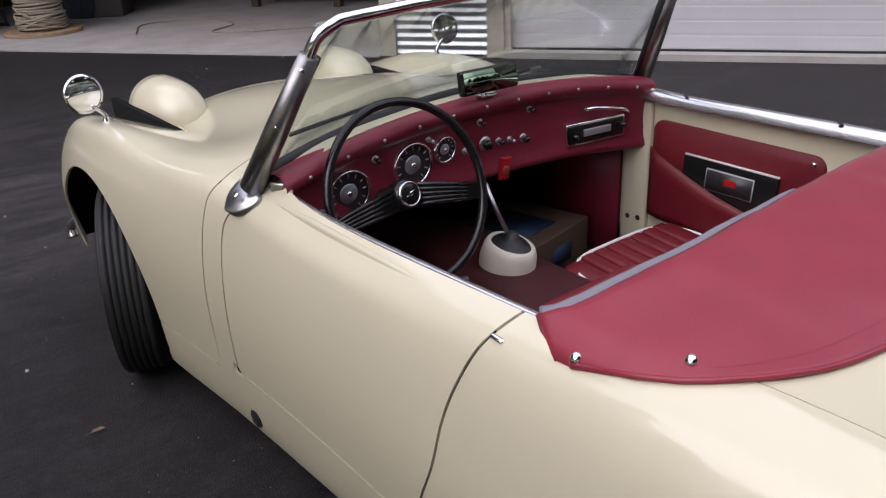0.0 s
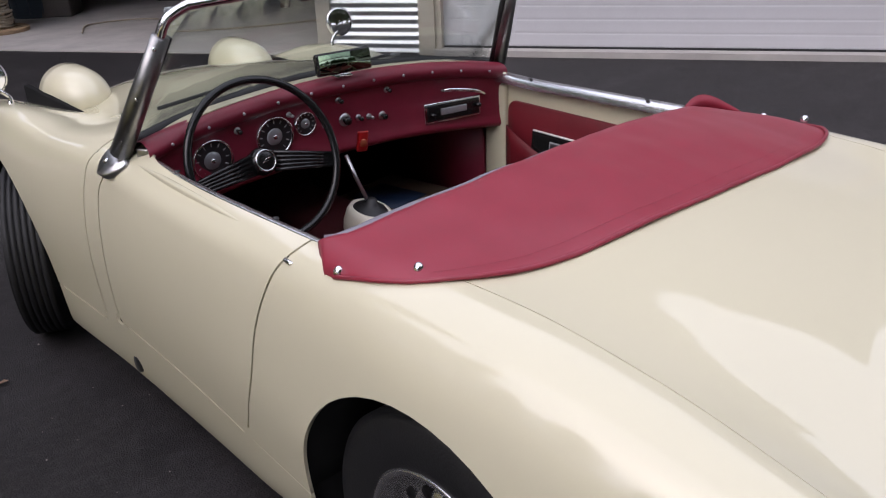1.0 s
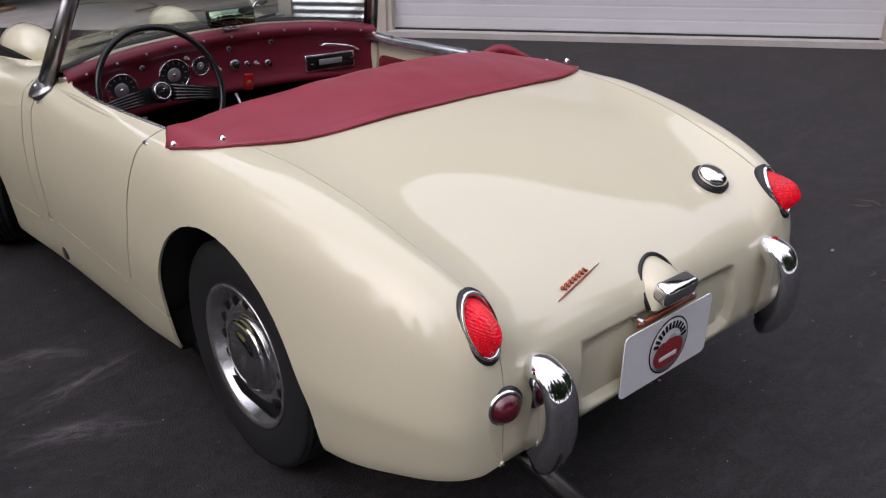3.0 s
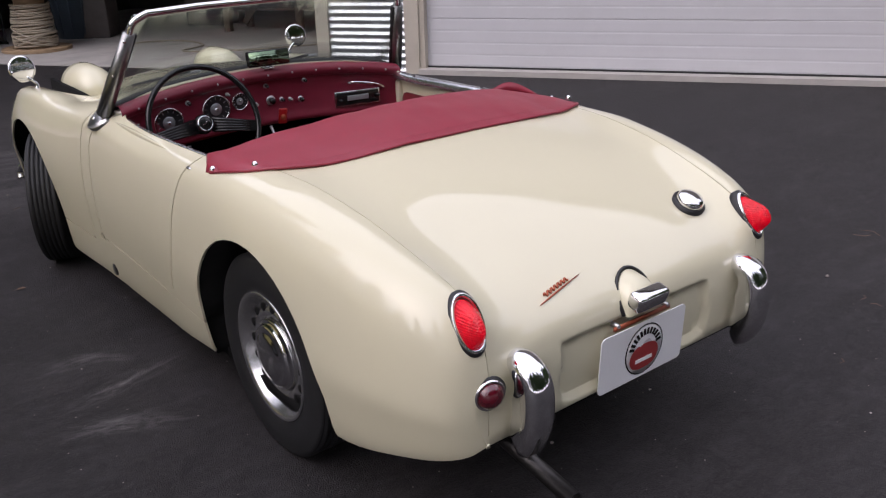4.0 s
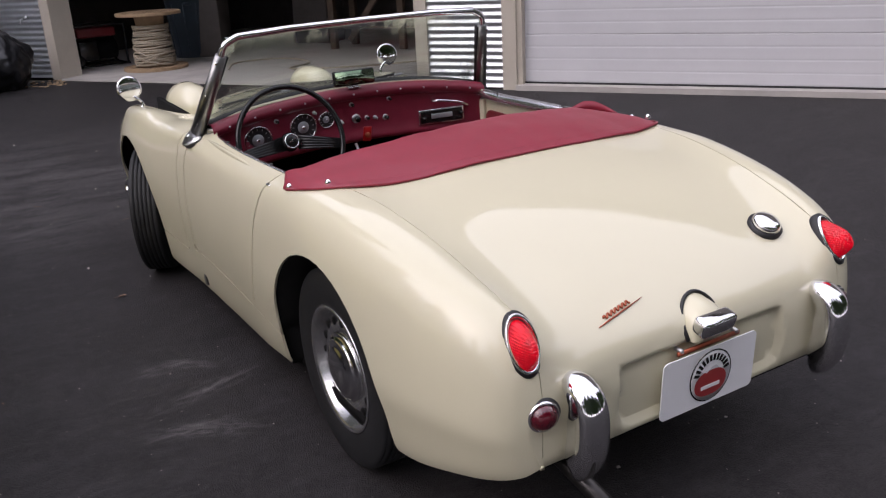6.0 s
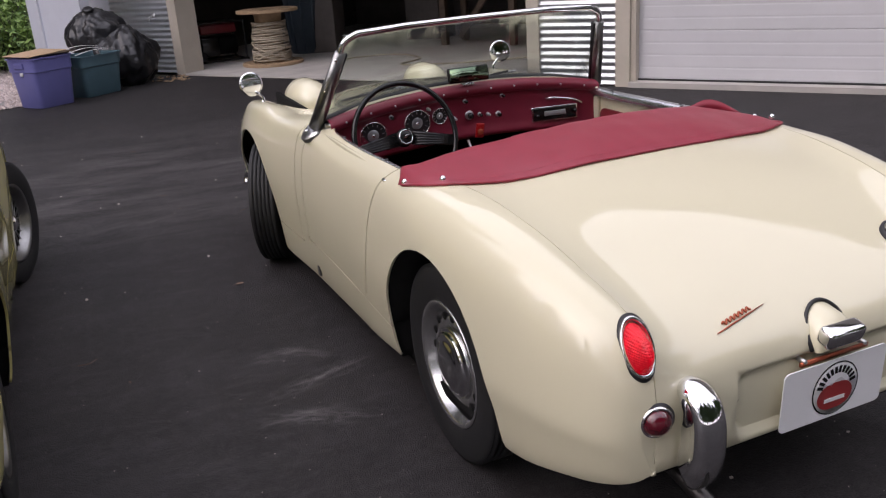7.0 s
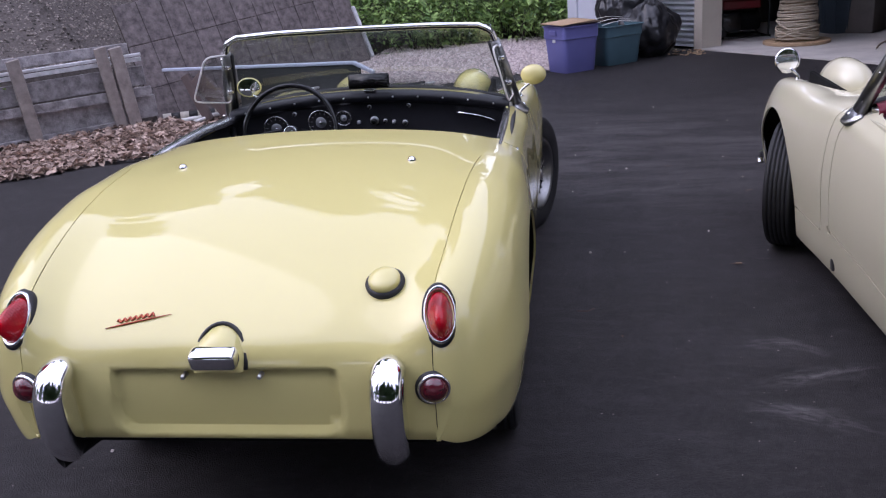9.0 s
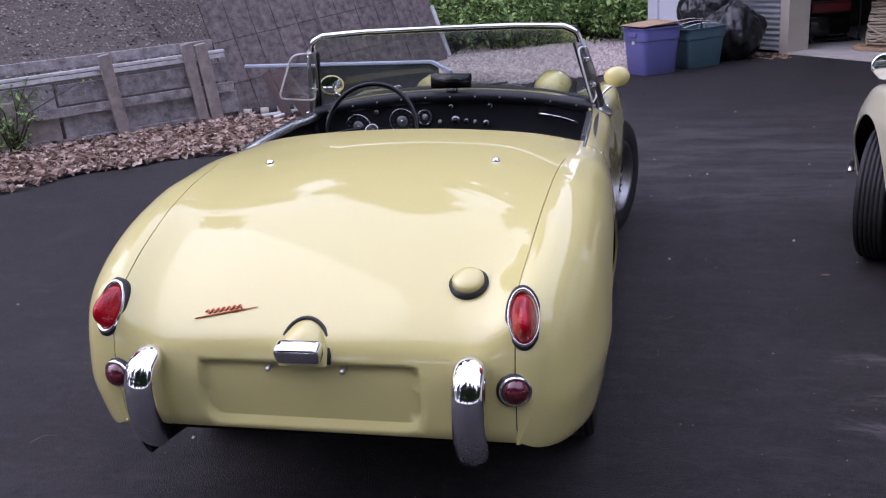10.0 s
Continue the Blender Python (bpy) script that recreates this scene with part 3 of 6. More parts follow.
def windscreen(car, tall):
    """Chrome-framed flat screen on two side pillars."""
    ku, kz = 0.541, -0.008 * tall
    foot, knee, top = Vector((0.62 - 0.014 * tall, 1.148, 0.76 + 0.006 * tall)), Vector((ku, 1.0, 1.034 + kz)), 1.106 + kz
    bar = smooth_path([(-ku, 1.0, 1.034 + kz), (-ku + 0.015, 0.983, 1.075 + kz), (-ku + 0.062, 0.975, 1.100 + kz)], 6) + [Vector((x, 0.973, top + 0.004 * (1 - (x / 0.44) ** 2))) for x in (-0.3, 0, 0.3)]
    bar += [Vector((-p.x, p.y, p.z)) for p in smooth_path([(-ku, 1.0, 1.034 + kz), (-ku + 0.015, 0.983, 1.075 + kz), (-ku + 0.062, 0.975, 1.100 + kz)], 6)[::-1]]
    part("top_rail", tube(bmesh.new(), bar, 0.0125, 12), "chrome", car, "polished chrome windscreen rail")
    for s in (-1, 1):
        a, b = Vector((s * foot.x, foot.y, foot.z)), Vector((s * knee.x, knee.y, knee.z))
        bm = tube(bmesh.new(), [a + (b - a) * k for k in (0, 0.5, 1.02)], [0.026, 0.025, 0.020], 14)
        post = part("windscreen_pillar", bm, "pillar", car)
        for k in (0.12, 0.5, 0.92):
            q = a + (b - a) * k + Vector((s * 0.012, -0.018, 0.004))
            part("screw", lathe(bmesh.new(), [(0, 0.004), (0.005, 0.003), (0.006, 0)], Matrix.Translation(q) @ Matrix.Rotation(radians(80), 4, "X"), 10), "chrome", post)
        plate_m = pose(s * (0.638 - 0.014 * tall), 1.158, 0.738 + 0.006 * tall, 0, s * 42, s * -18)
        bm = bmesh.new()
        ring = smooth_path([(-0.036, 0.030, 0), (0.0, 0.040, 0), (0.036, 0.030, 0), (0.040, 0.0, 0), (0.022, -0.034, 0), (0.0, -0.050, 0), (-0.022, -0.034, 0), (-0.040, 0.0, 0), (-0.036, 0.030, 0)], 4)[:-1]
        levels = [[bm.verts.new(plate_m @ Vector((p.x * k, p.y * k, z))) for p in ring] for k, z in ((1.0, -0.008), (1.0, 0.004), (0.90, 0.009))]
        for u, v in zip(levels, levels[1:]):
            for j in range(len(ring)):
                bm.faces.new((u[j], u[(j + 1) % len(ring)], v[(j + 1) % len(ring)], v[j]))
        bm.faces.new(levels[-1])
        bmesh.ops.recalc_face_normals(bm, faces=bm.faces)
        foot_plate = part("pillar_bracket", bm, "alloy", car)
        part("screw", lathe(bmesh.new(), [(0.008, 0.010), (0.007, 0.014), (0, 0.015)], pose(s * (0.650 - 0.014 * tall), 1.150, 0.742 + 0.006 * tall, 0, s * 36, 0), 12), "chrome", foot_plate)
        part("pillar_seal", tube(bmesh.new(), [a.lerp(b, k) + Vector((-s * 0.021, 0.004, 0)) for k in (0.05, 0.5, 1.0)], 0.010, 8), "rubber", post)
    low = lambda x: Vector((x, 1.165 + 0.035 * (1 - (x / 0.58) ** 2), 0.775 + 0.067 * (1 - (abs(x) / 0.6) ** 2.2)))
    bm = bmesh.new()
    n = 16
    rows = []
    for k in range(n + 1):
        x = -0.585 + 1.17 * k / n
        a = low(x)
        b = Vector((x * (ku - 0.013) / 0.585, 0.977, 1.100 + kz))
        rows.append([bm.verts.new(a), bm.verts.new(a + (b - a) * 0.5), bm.verts.new(b)])
    for p, q in zip(rows, rows[1:]):
        for j in range(2):
            bm.faces.new((p[j], q[j], q[j + 1], p[j + 1]))
    pane = solid(part("windscreen_glass", bm, "glass", car, "clear flat windscreen glass"), 0.005, 0)
    pane.visible_shadow = False
    part("rubber_seal", tube(bmesh.new(), [low(-0.6 + 1.2 * k / 24) + Vector((0, -0.004, -0.006)) for k in range(25)], 0.017, 8), "rubber", car)


def lamp_pods(car, paint):
    for s in (-1, 1):
        m = Matrix.Translation((s * 0.33, 2.31, 0.643)) @ Matrix.Rotation(radians(-90), 4, "X")
        prof = [(0, -0.16)] + [(0.105 * math.sin(math.pi / 2 * k / 12), -0.16 + 0.16 * (1 - math.cos(math.pi / 2 * k / 12))) for k in range(1, 13)]
        prof += [(0.107, 0.05), (0.105, 0.10), (0.092, 0.112)]
        pod = part("headlamp_pod", lathe(bmesh.new(), prof, m, 40), paint, car)
        part("headlamp_lens", lathe(bmesh.new(), [(0.092, 0.11), (0.08, 0.125), (0, 0.135)], m, 32), "chrome", pod)


def fender_mirror(car, x, y, kind, reach=(0.045, 0.085), wide=1.0, tall=1.0):
    """A mirror on a bent stalk; its shell may be painted and its glass oval."""
    z = surface_z(x, y)
    s = 1 if x > 0 else -1
    foot = Vector((x, y, z))
    stalk = smooth_path([foot + Vector((0, 0, -0.004)), foot + Vector((0, 0, 0.02)), foot + Vector((s * reach[0] * 0.7, 0.005, reach[1] * 0.6))], 5)
    base = part("wing_mirror", tube(bmesh.new(), stalk, [0.012, 0.011, 0.009, 0.008, 0.007, 0.006, 0.006, 0.006, 0.006, 0.006, 0.006], 10), "chrome", car)
    m = Matrix.Translation(foot + Vector((s * reach[0], 0.01, reach[1]))) @ Matrix.Rotation(radians(-97), 4, "X") @ Matrix.Rotation(radians(s * 8), 4, "Y") @ Matrix.Diagonal((wide, tall, 1, 1))
    if kind != "chrome" and x > 0:
        m = m @ Matrix.Rotation(math.pi, 4, "Y")
    part("mirror_shell", lathe(bmesh.new(), [(0.0, 0.028), (0.03, 0.024), (0.05, 0.010), (0.056, 0), (0.056, -0.006), (0.050, -0.008)], m, 32), kind, base)
    part("mirror_glass", lathe(bmesh.new(), [(0.052, -0.0055), (0.044, -0.0070), (0.032, -0.0085), (0.016, -0.0096), (0, -0.0100)], m, 32), "mirror", base)
    return base


def oval_lathe(profile, m, sx, sy, n=32):
    return lathe(bmesh.new(), profile, m @ Matrix.Diagonal((sx, sy, 1, 1)), n)


def tail_fittings(car, paint, plate):
    for s in (-1, 1):
        # lamp: a chrome oval bezel on rubber with a peaked red lens
        m = Matrix.Translation((s * 0.493, -0.676, 0.614)) @ Matrix.Rotation(radians(s * 8), 4, "Z") @ Matrix.Rotation(radians(56), 4, "X")
        lamp = part("tail_lamp", oval_lathe([(0.95, -0.03), (1.08, -0.02), (1.08, 0.006), (0.95, 0.010)], m, 0.0365, 0.067), "rubber", car, "black rubber lamp gasket")
        part("bezel", oval_lathe([(0.985, 0.006), (0.97, 0.013), (0.91, 0.016), (0.83, 0.010)], m, 0.0365, 0.067), "chrome", lamp)
        bm = oval_lathe([(0.93, 0.006), (0.91, 0.014), (0.80, 0.026), (0.66, 0.040), (0.50, 0.053), (0.38, 0.060), (0.24, 0.064), (0, 0.065)], m @ Matrix.Translation((0, -0.002, 0)), 0.0310, 0.0575)
        for v in bm.verts:
            q = m.inverted() @ v.co
            v.co = m @ Vector((q.x * (1 - 4 * max(0, q.z - 0.03)), q.y - 0.30 * max(0, q.z - 0.012), q.z * 0.92))
        part("lens", bm, "glow_lens" if plate else "red_lens", lamp, "bright red ribbed lens")
        # round reflector
        m = Matrix.Translation((s * 0.476, -0.722, 0.464)) @ Matrix.Rotation(radians(s * 12), 4, "Z") @ Matrix.Rotation(radians(92), 4, "X")
        refl = part("rear_reflector", lathe(bmesh.new(), [(0.040, -0.02), (0.042, 0.006), (0.035, 0.011)], m, 32), "rubber", car)
        part("bezel", lathe(bmesh.new(), [(0.037, 0.008), (0.036, 0.014), (0.032, 0.016), (0.030, 0.012)], m, 32), "chrome", refl)
        part("lens", lathe(bmesh.new(), [(0.031, 0.012), (0.027, 0.024), (0.014, 0.033), (0, 0.035)], m, 28), "deep_lens", refl, "dark red domed reflector")
        overrider(car, s, 0.396 if plate else 0.383)
    # filler cap
    x, y = 0.359, -0.580
    z = surface_z(x, y)
    e = 0.02
    n = Vector(((surface_z(x - e, y) - surface_z(x + e, y)) / (2 * e), (surface_z(x, y - e) - surface_z(x, y + e)) / (2 * e), 1)).normalized()
    m = Matrix.Translation((x, y, z)) @ n.to_track_quat("Z", "Y").to_matrix().to_4x4()
    cap = part("fuel_filler", lathe(bmesh.new(), [(0.045, -0.01), (0.046, 0.008), (0.038, 0.012)], m, 36), "rubber", car)
    lid = [(0.036, 0.008), (0.037, 0.020), (0.032, 0.026), (0.018, 0.030), (0, 0.031)]
    part("filler_cap", lathe(bmesh.new(), lid, m, 36), "chrome" if plate else paint, cap)
    # number plate lamp in its painted housing
    hood = bmesh.new()
    rows = []
    for k in range(15):
        a = math.pi * k / 14
        c, h = math.cos(a), math.sin(a) ** 0.8
        rows.append([hood.verts.new(p) for p in ((-0.003 + 0.058 * c, -0.726 + 0.056 * h, 0.512 + 0.086 * h), (-0.003 + 0.057 * c, -0.740 + 0.024 * h, 0.511 + 0.078 * h), (-0.003 + 0.052 * c, -0.748, 0.512 + 0.060 * h))])
    for a, b in zip(rows, rows[1:]):
        for j in range(2):
            hood.faces.new((a[j], a[j + 1], b[j + 1], b[j]))
    hood.faces.new([r[2] for r in rows])
    bmesh.ops.recalc_face_normals(hood, faces=hood.faces)
    hous = part("plate_lamp", hood, paint, car)
    part("plate_lamp_cap", boxed((0.108, 0.045, 0.046), pose(-0.003, -0.752, 0.549, 16, 0, 0), 0.016, 4), "chrome", hous, "chrome number-plate lamp cover")
    part("gasket", tube(bmesh.new(), [Vector((-0.003 + 0.061 * math.cos(a), -0.734 + 0.058 * math.sin(a) ** 0.8, 0.512 + 0.088 * math.sin(a) ** 0.8)) for a in [math.pi * k / 16 for k in range(17)]], 0.005, 6), "rubber", hous)
    for s in (-1, 1):
        part("plate_bolt", lathe(bmesh.new(), [(0.006, -0.012), (0.006, 0.008), (0.004, 0.012), (0, 0.012)], Matrix.Translation((s * 0.089, -0.731, 0.496)) @ Matrix.Rotation(radians(90), 4, "X"), 12), "alloy", car)
    # exhaust
    part("exhaust_pipe", lathe(bmesh.new(), [(0.020, 0.30), (0.020, 0), (0.017, 0), (0.017, 0.1)], (Matrix.Translation((-0.37, -0.881, 0.232)) @ Matrix.Rotation(radians(-80), 4, "X")) if plate else (Matrix.Translation((-0.43, -0.741, 0.275)) @ Matrix.Rotation(radians(-30), 4, "Z") @ Matrix.Rotation(radians(-78), 4, "X")), 20), "pipe" if plate else "dark", car)


def overrider(car, s, x):
    path = smooth_path([(s * x, y, z) for y, z in ((-0.711, 0.522), (-0.745, 0.525), (-0.779, 0.509), (-0.799, 0.475), (-0.804, 0.43), (-0.801, 0.385), (-0.789, 0.345), (-0.769, 0.315), (-0.743, 0.300))], 5)
    bm = bmesh.new()
    rings = []
    n = 12
    for i, p in enumerate(path):
        k = i / (len(path) - 1)
        a, b = path[max(i - 1, 0)], path[min(i + 1, len(path) - 1)]
        d = (b - a).normalized()
        nrm = Vector((1, 0, 0)).cross(d).normalized()
        w = 0.0375 * min(1.0, 0.62 + 3.0 * k) * min(1.0, 0.45 + 3.5 * (1 - k))
        deep = 0.012 + 0.042 * min(1.0, 2.2 * k) * min(1.0, 0.25 + 2.6 * (1 - k))
        ring = [p + Vector((w * math.cos(math.pi * j / n), 0, 0)) - nrm * (0.030 * (math.sin(math.pi * j / n) ** 0.7) - 0.012) for j in range(n + 1)]
        ring += [p + Vector((x * w, 0, 0)) + nrm * deep for x in (-0.92, -0.5, 0.5, 0.92)]
        rings.append([bm.verts.new(q) for q in ring])
    for a, b in zip(rings, rings[1:]):
        for j in range(len(a)):
            bm.faces.new((a[j], a[(j + 1) % len(a)], b[(j + 1) % len(a)], b[j]))
    bm.faces.new(rings[0])
    bm.faces.new(rings[-1][::-1])
    bmesh.ops.recalc_face_normals(bm, faces=bm.faces)
    ob = sharpen(part("bumper_overrider", bm, "chrome", car, "tall curved chrome bumper overrider"), 50)
    return ob


def cabin(car, trim, dash, carpet, white):
    """Floor, tunnel, dash, wheel and door cards."""
    part("floor_pan", boxed((1.22, 2.3, 0.03), pose(0, 1.0, 0.165)), "dark", car)
    part("tail_floor", boxed((0.96, 0.62, 0.02), pose(0, -0.40, 0.325)), "dark", car)
    part("carpet", boxed((1.16, 1.1, 0.02), pose(0, 1.0, 0.195), 0.005), carpet, car)
    part("tunnel", boxed((0.26, 1.2, 0.26), pose(0.0, 1.0, 0.28), 0.06, 4), carpet, car)
    part("bulkhead", boxed((1.2, 0.02, 0.5), pose(0, 1.62, 0.45)), "dark", car)
    part("rear_panel", boxed((1.16, 0.02, 0.5), pose(0, -0.05, 0.45)), "dark", car)
    for s in (-1, 1):
        for yc, zc, r in ((-0.02, 0.30, 0.350), (2.10, 0.235, 0.39)):
            bm = bmesh.new()
            rows = [[bm.verts.new((s * x, yc + r * math.cos(math.pi * k / 16), zc + 0.97 * r * math.sin(math.pi * k / 16))) for x in (0.43, min(0.69, side_x(yc + r * math.cos(math.pi * k / 16), zc + 0.97 * r * math.sin(math.pi * k / 16)) - 0.010))] for k in range(17)]
            for p, q in zip(rows, rows[1:]):
                bm.faces.new((p[0], p[1], q[1], q[0]))
            solid(part("wheel_well", bm, "dark", car), 0.006)
        part("well_wall", boxed((0.02, 0.84, 0.40), pose(s * 0.44, -0.02, 0.39)), "dark", car)
        part("well_wall", boxed((0.02, 0.95, 0.5), pose(s * 0.44, 2.05, 0.42)), "dark", car)
        well_cap(car, s, 0.335, 0.17, 0.40)
        well_cap(car, s, -0.372, 0.22, 0.40)
        well_cap(car, s, 1.70, 0.16, 0.66)
    # dash: a padded roll over a face that curves
    bm = bmesh.new()
    prof = [(0.06, 0.0), (0.02, 0.012), (-0.012, 0.006), (-0.025, -0.014), (-0.014, -0.035), (0.0, -0.045), (0.006, -0.10), (0.002, -0.165), (-0.006, -0.20), (0.02, -0.215), (0.06, -0.20)]
    rows = []
    for k in range(41):
        x = -0.585 + 1.17 * k / 40
        y = 1.135 - 0.045 * (abs(x) / 0.57) ** 2.5
        z = 0.829 - 0.052 * (abs(x) / 0.585) ** 2.2
        shrink = 1.0 - 0.08 * (abs(x) / 0.585) ** 3
        rows.append([bm.verts.new((x, y + a, z + b * shrink)) for a, b in smooth_profile(prof)])
    for a, b in zip(rows, rows[1:]):
        for j in range(len(a) - 1):
            bm.faces.new((a[j], a[j + 1], b[j + 1], b[j]))
    bmesh.ops.recalc_face_normals(bm, faces=bm.faces)
    face = part("dashboard", bm, dash, car)
    face_y = lambda x: 1.138 - 0.045 * (abs(x) / 0.57) ** 2.5
    for x, z, r in ((-0.407, 0.698, 0.056), (-0.216, 0.715, 0.056), (-0.117, 0.730, 0.033)):
        m = Matrix.Translation((x, face_y(x) + 0.004, z)) @ Matrix.Rotation(radians(94), 4, "X")
        g = part("gauge", lathe(bmesh.new(), [(r, -0.01), (r, 0.012), (r * 0.93, 0.014), (r * 0.9, 0.008)], m, 36), "chrome", face, "chrome-rimmed round gauge")
        part("dial", lathe(bmesh.new(), [(r * 0.92, 0.006), (0, 0.006)], m, 32), "gauge", g)
        part("dial_centre", lathe(bmesh.new(), [(r * 0.42, 0.0065), (r * 0.4, 0.0085), (0, 0.0085)], m, 28), "gauge_grey", g)
        part("dial_hub", lathe(bmesh.new(), [(r * 0.12, 0.0085), (r * 0.1, 0.013), (0, 0.013)], m, 16), "chrome", g)
        for k in range(11):
            a = radians(-50 + 28 * k)
            q = m @ Vector((r * 0.74 * math.cos(a), r * 0.74 * math.sin(a), 0.0072))
            part("tick", boxed((0.0022, 0.0012, r * 0.16), Matrix.Translation(q) @ Matrix.Rotation(-a + math.pi / 2, 4, "Y")), "gauge_tick", g, smooth=False)
    knobs = [(-0.325, 0.756, 0.010), (-0.053, 0.709, 0.009), (0.014, 0.713, 0.020), (0.060, 0.710, 0.010), (0.097, 0.706, 0.009), (0.144, 0.700, 0.013), (-0.003, 0.772, 0.010), (0.164, 0.773, 0.010), (-0.165, 0.764, 0.008)]
    for x, z, r in knobs:
        m = Matrix.Translation((x, face_y(x), z)) @ Matrix.Rotation(radians(92), 4, "X")
        part("switch", lathe(bmesh.new(), [(r * 0.95, 0), (r * 0.95, 0.003), (r * 0.45, 0.004)], m, 20), "alloy", face)
        part("switch_knob", lathe(bmesh.new(), [(r * 0.45, 0.003), (r * 0.4, 0.012), (r * 0.62, 0.014), (r * 0.55, 0.022), (0, 0.023)], m, 16), "gloss_black" if r > 0.009 else "alloy", face)
    for k in range(11):
        x = -0.52 + 1.04 * k / 10
        z = 0.829 - 0.052 * (abs(x) / 0.585) ** 2.2
        m = Matrix.Translation((x, face_y(x) - 0.027, z - 0.014)) @ Matrix.Rotation(radians(90), 4, "X")
        part("stud", lathe(bmesh.new(), [(0.0045, -0.002), (0.004, 0.002), (0, 0.003)], m, 10), "alloy", face)
    part("grab_handle", tube(bmesh.new(), smooth_path([(0.362, 1.125, 0.735), (0.385, 1.098, 0.738), (0.47, 1.086, 0.722), (0.525, 1.103, 0.698)], 5), 0.006, 8), "chrome", face)
    # steering wheel, column, two broad spokes
    hub = Vector((-0.310 if white else -0.320, 1.046, 0.688))
    m = Matrix.Translation(hub) @ Matrix.Rotation(radians(70), 4, "X") @ Matrix.Rotation(radians(0), 4, "Z")
    ring = [m @ Vector(((0.203 if white else 0.195) * math.cos(a), (0.203 if white else 0.195) * math.sin(a), 0.03)) for a in [2 * math.pi * k / 56 for k in range(56)]]
    sw = part("steering_wheel", tube(bmesh.new(), ring, 0.0105, 12, True), "gloss_black", car, "black two-spoke steering wheel rim")
    part("hub", lathe(bmesh.new(), [(0.03, -0.03), (0.036, 0.0), (0.034, 0.022), (0.026, 0.028)], m, 28), "gloss_black", sw)
    part("horn_button", lathe(bmesh.new(), [(0.026, 0.024), (0.025, 0.030), (0.02, 0.031), (0.0, 0.034)], m, 28), "gloss_black", sw)
    part("horn_ring", lathe(bmesh.new(), [(0.029, 0.024), (0.028, 0.031), (0.025, 0.032), (0.0245, 0.028)], m, 32), "chrome", sw)
    part("horn_emblem", tube(bmesh.new(), [m @ Vector((-0.012, -0.004, 0.034)), m @ Vector((0.003, -0.001, 0.036)), m @ Vector((-0.003, 0.003, 0.036)), m @ Vector((0.013, 0.006, 0.034))], 0.002, 6), "chrome", sw)
    for a in (-12, 188):
        r = radians(a)
        for j in range(5):
            w = (j - 2) * 0.009
            d, q = Vector((math.cos(r), math.sin(r), 0)), Vector((-math.sin(r), math.cos(r), 0))
            part("spoke_bar", tube(bmesh.new(), [m @ (d * 0.03 + q * w * 1.25 + Vector((0, 0, 0.012))), m @ (d * 0.198 + q * w * 0.8 + Vector((0, 0, 0.028)))], 0.0056, 8), "gloss_black", sw)
    part("steering_column", tube(bmesh.new(), [hub + Vector((0, 0, -0.005)), hub + Vector((0, 0.5, -0.16))], 0.022, 12), "gloss_black", car)
    return face


def smooth_profile(prof, n=3):
    return [(p.x, p.z) for p in smooth_path([(a, 0, b) for a, b in prof], n)]


def chrome_edge(car, rise=(0.016, 0.016)):
    """A flat metal capping on the inner edge of each door top."""
    for s in (-1, 1):
        bm = bmesh.new()
        rows = []
        for k in range(19):
            y = 0.30 + 0.80 * k / 18
            z = surface_z(0.596, y)
            z += rise[0 if s < 0 else 1] * math.sin(math.pi * min(1.0, 0.12 + k / 15, (19 - k) / 12 + 0.1) / 2)
            row = [(0.592, z - 0.02), (0.589, z - 0.003), (0.586, z + 0.004), (0.580, z + 0.005), (0.568, z - 0.001), (0.560, z - 0.010), (0.558, z - 0.024)]
            rows.append([bm.verts.new((s * x, y, zz)) for x, zz in row])
        for p, q in zip(rows, rows[1:]):
            for j in range(len(p) - 1):
                bm.faces.new((p[j], p[j + 1], q[j + 1], q[j]))
        bmesh.ops.recalc_face_normals(bm, faces=bm.faces)
        cap = part("door_top_strip", bm, "capping", car, "bright metal capping along the door top")
        for y in (0.52, 0.95):
            part("screw", lathe(bmesh.new(), [(0.007, 0), (0.006, 0.003), (0, 0.004)], Matrix.Translation((s * 0.571, y, surface_z(0.596, y) + rise[0 if s < 0 else 1])), 12), "rubber", cap)


def sports_car(label, paint, m, white):
    car = thing("sports_car", label, "car", m, "parked sports cars")
    car_body(car, paint, 0.16 if white else 0.33)
    for x in (-0.562, 0.562):
        for xx, y, steer in ((x, 0, 0), (x * 1.13, FRONT_AXLE, -24 if white else -20)):
            wheel(car, xx, y, steer, "disc" if white else "wire", (m @ Vector((xx, y, 0))).z)
    windscreen(car, 0.0 if white else 1.0)
    lamp_pods(car, paint)
    tail_fittings(car, paint, white)
    chrome_edge(car, (0.004, 0.016) if white else (0.040, 0.010))
    gap_shades(car)
    cabin(car, "red_vinyl" if white else "black", "red_dash" if white else "black", "red_carpet" if white else "dark", white)
    return car



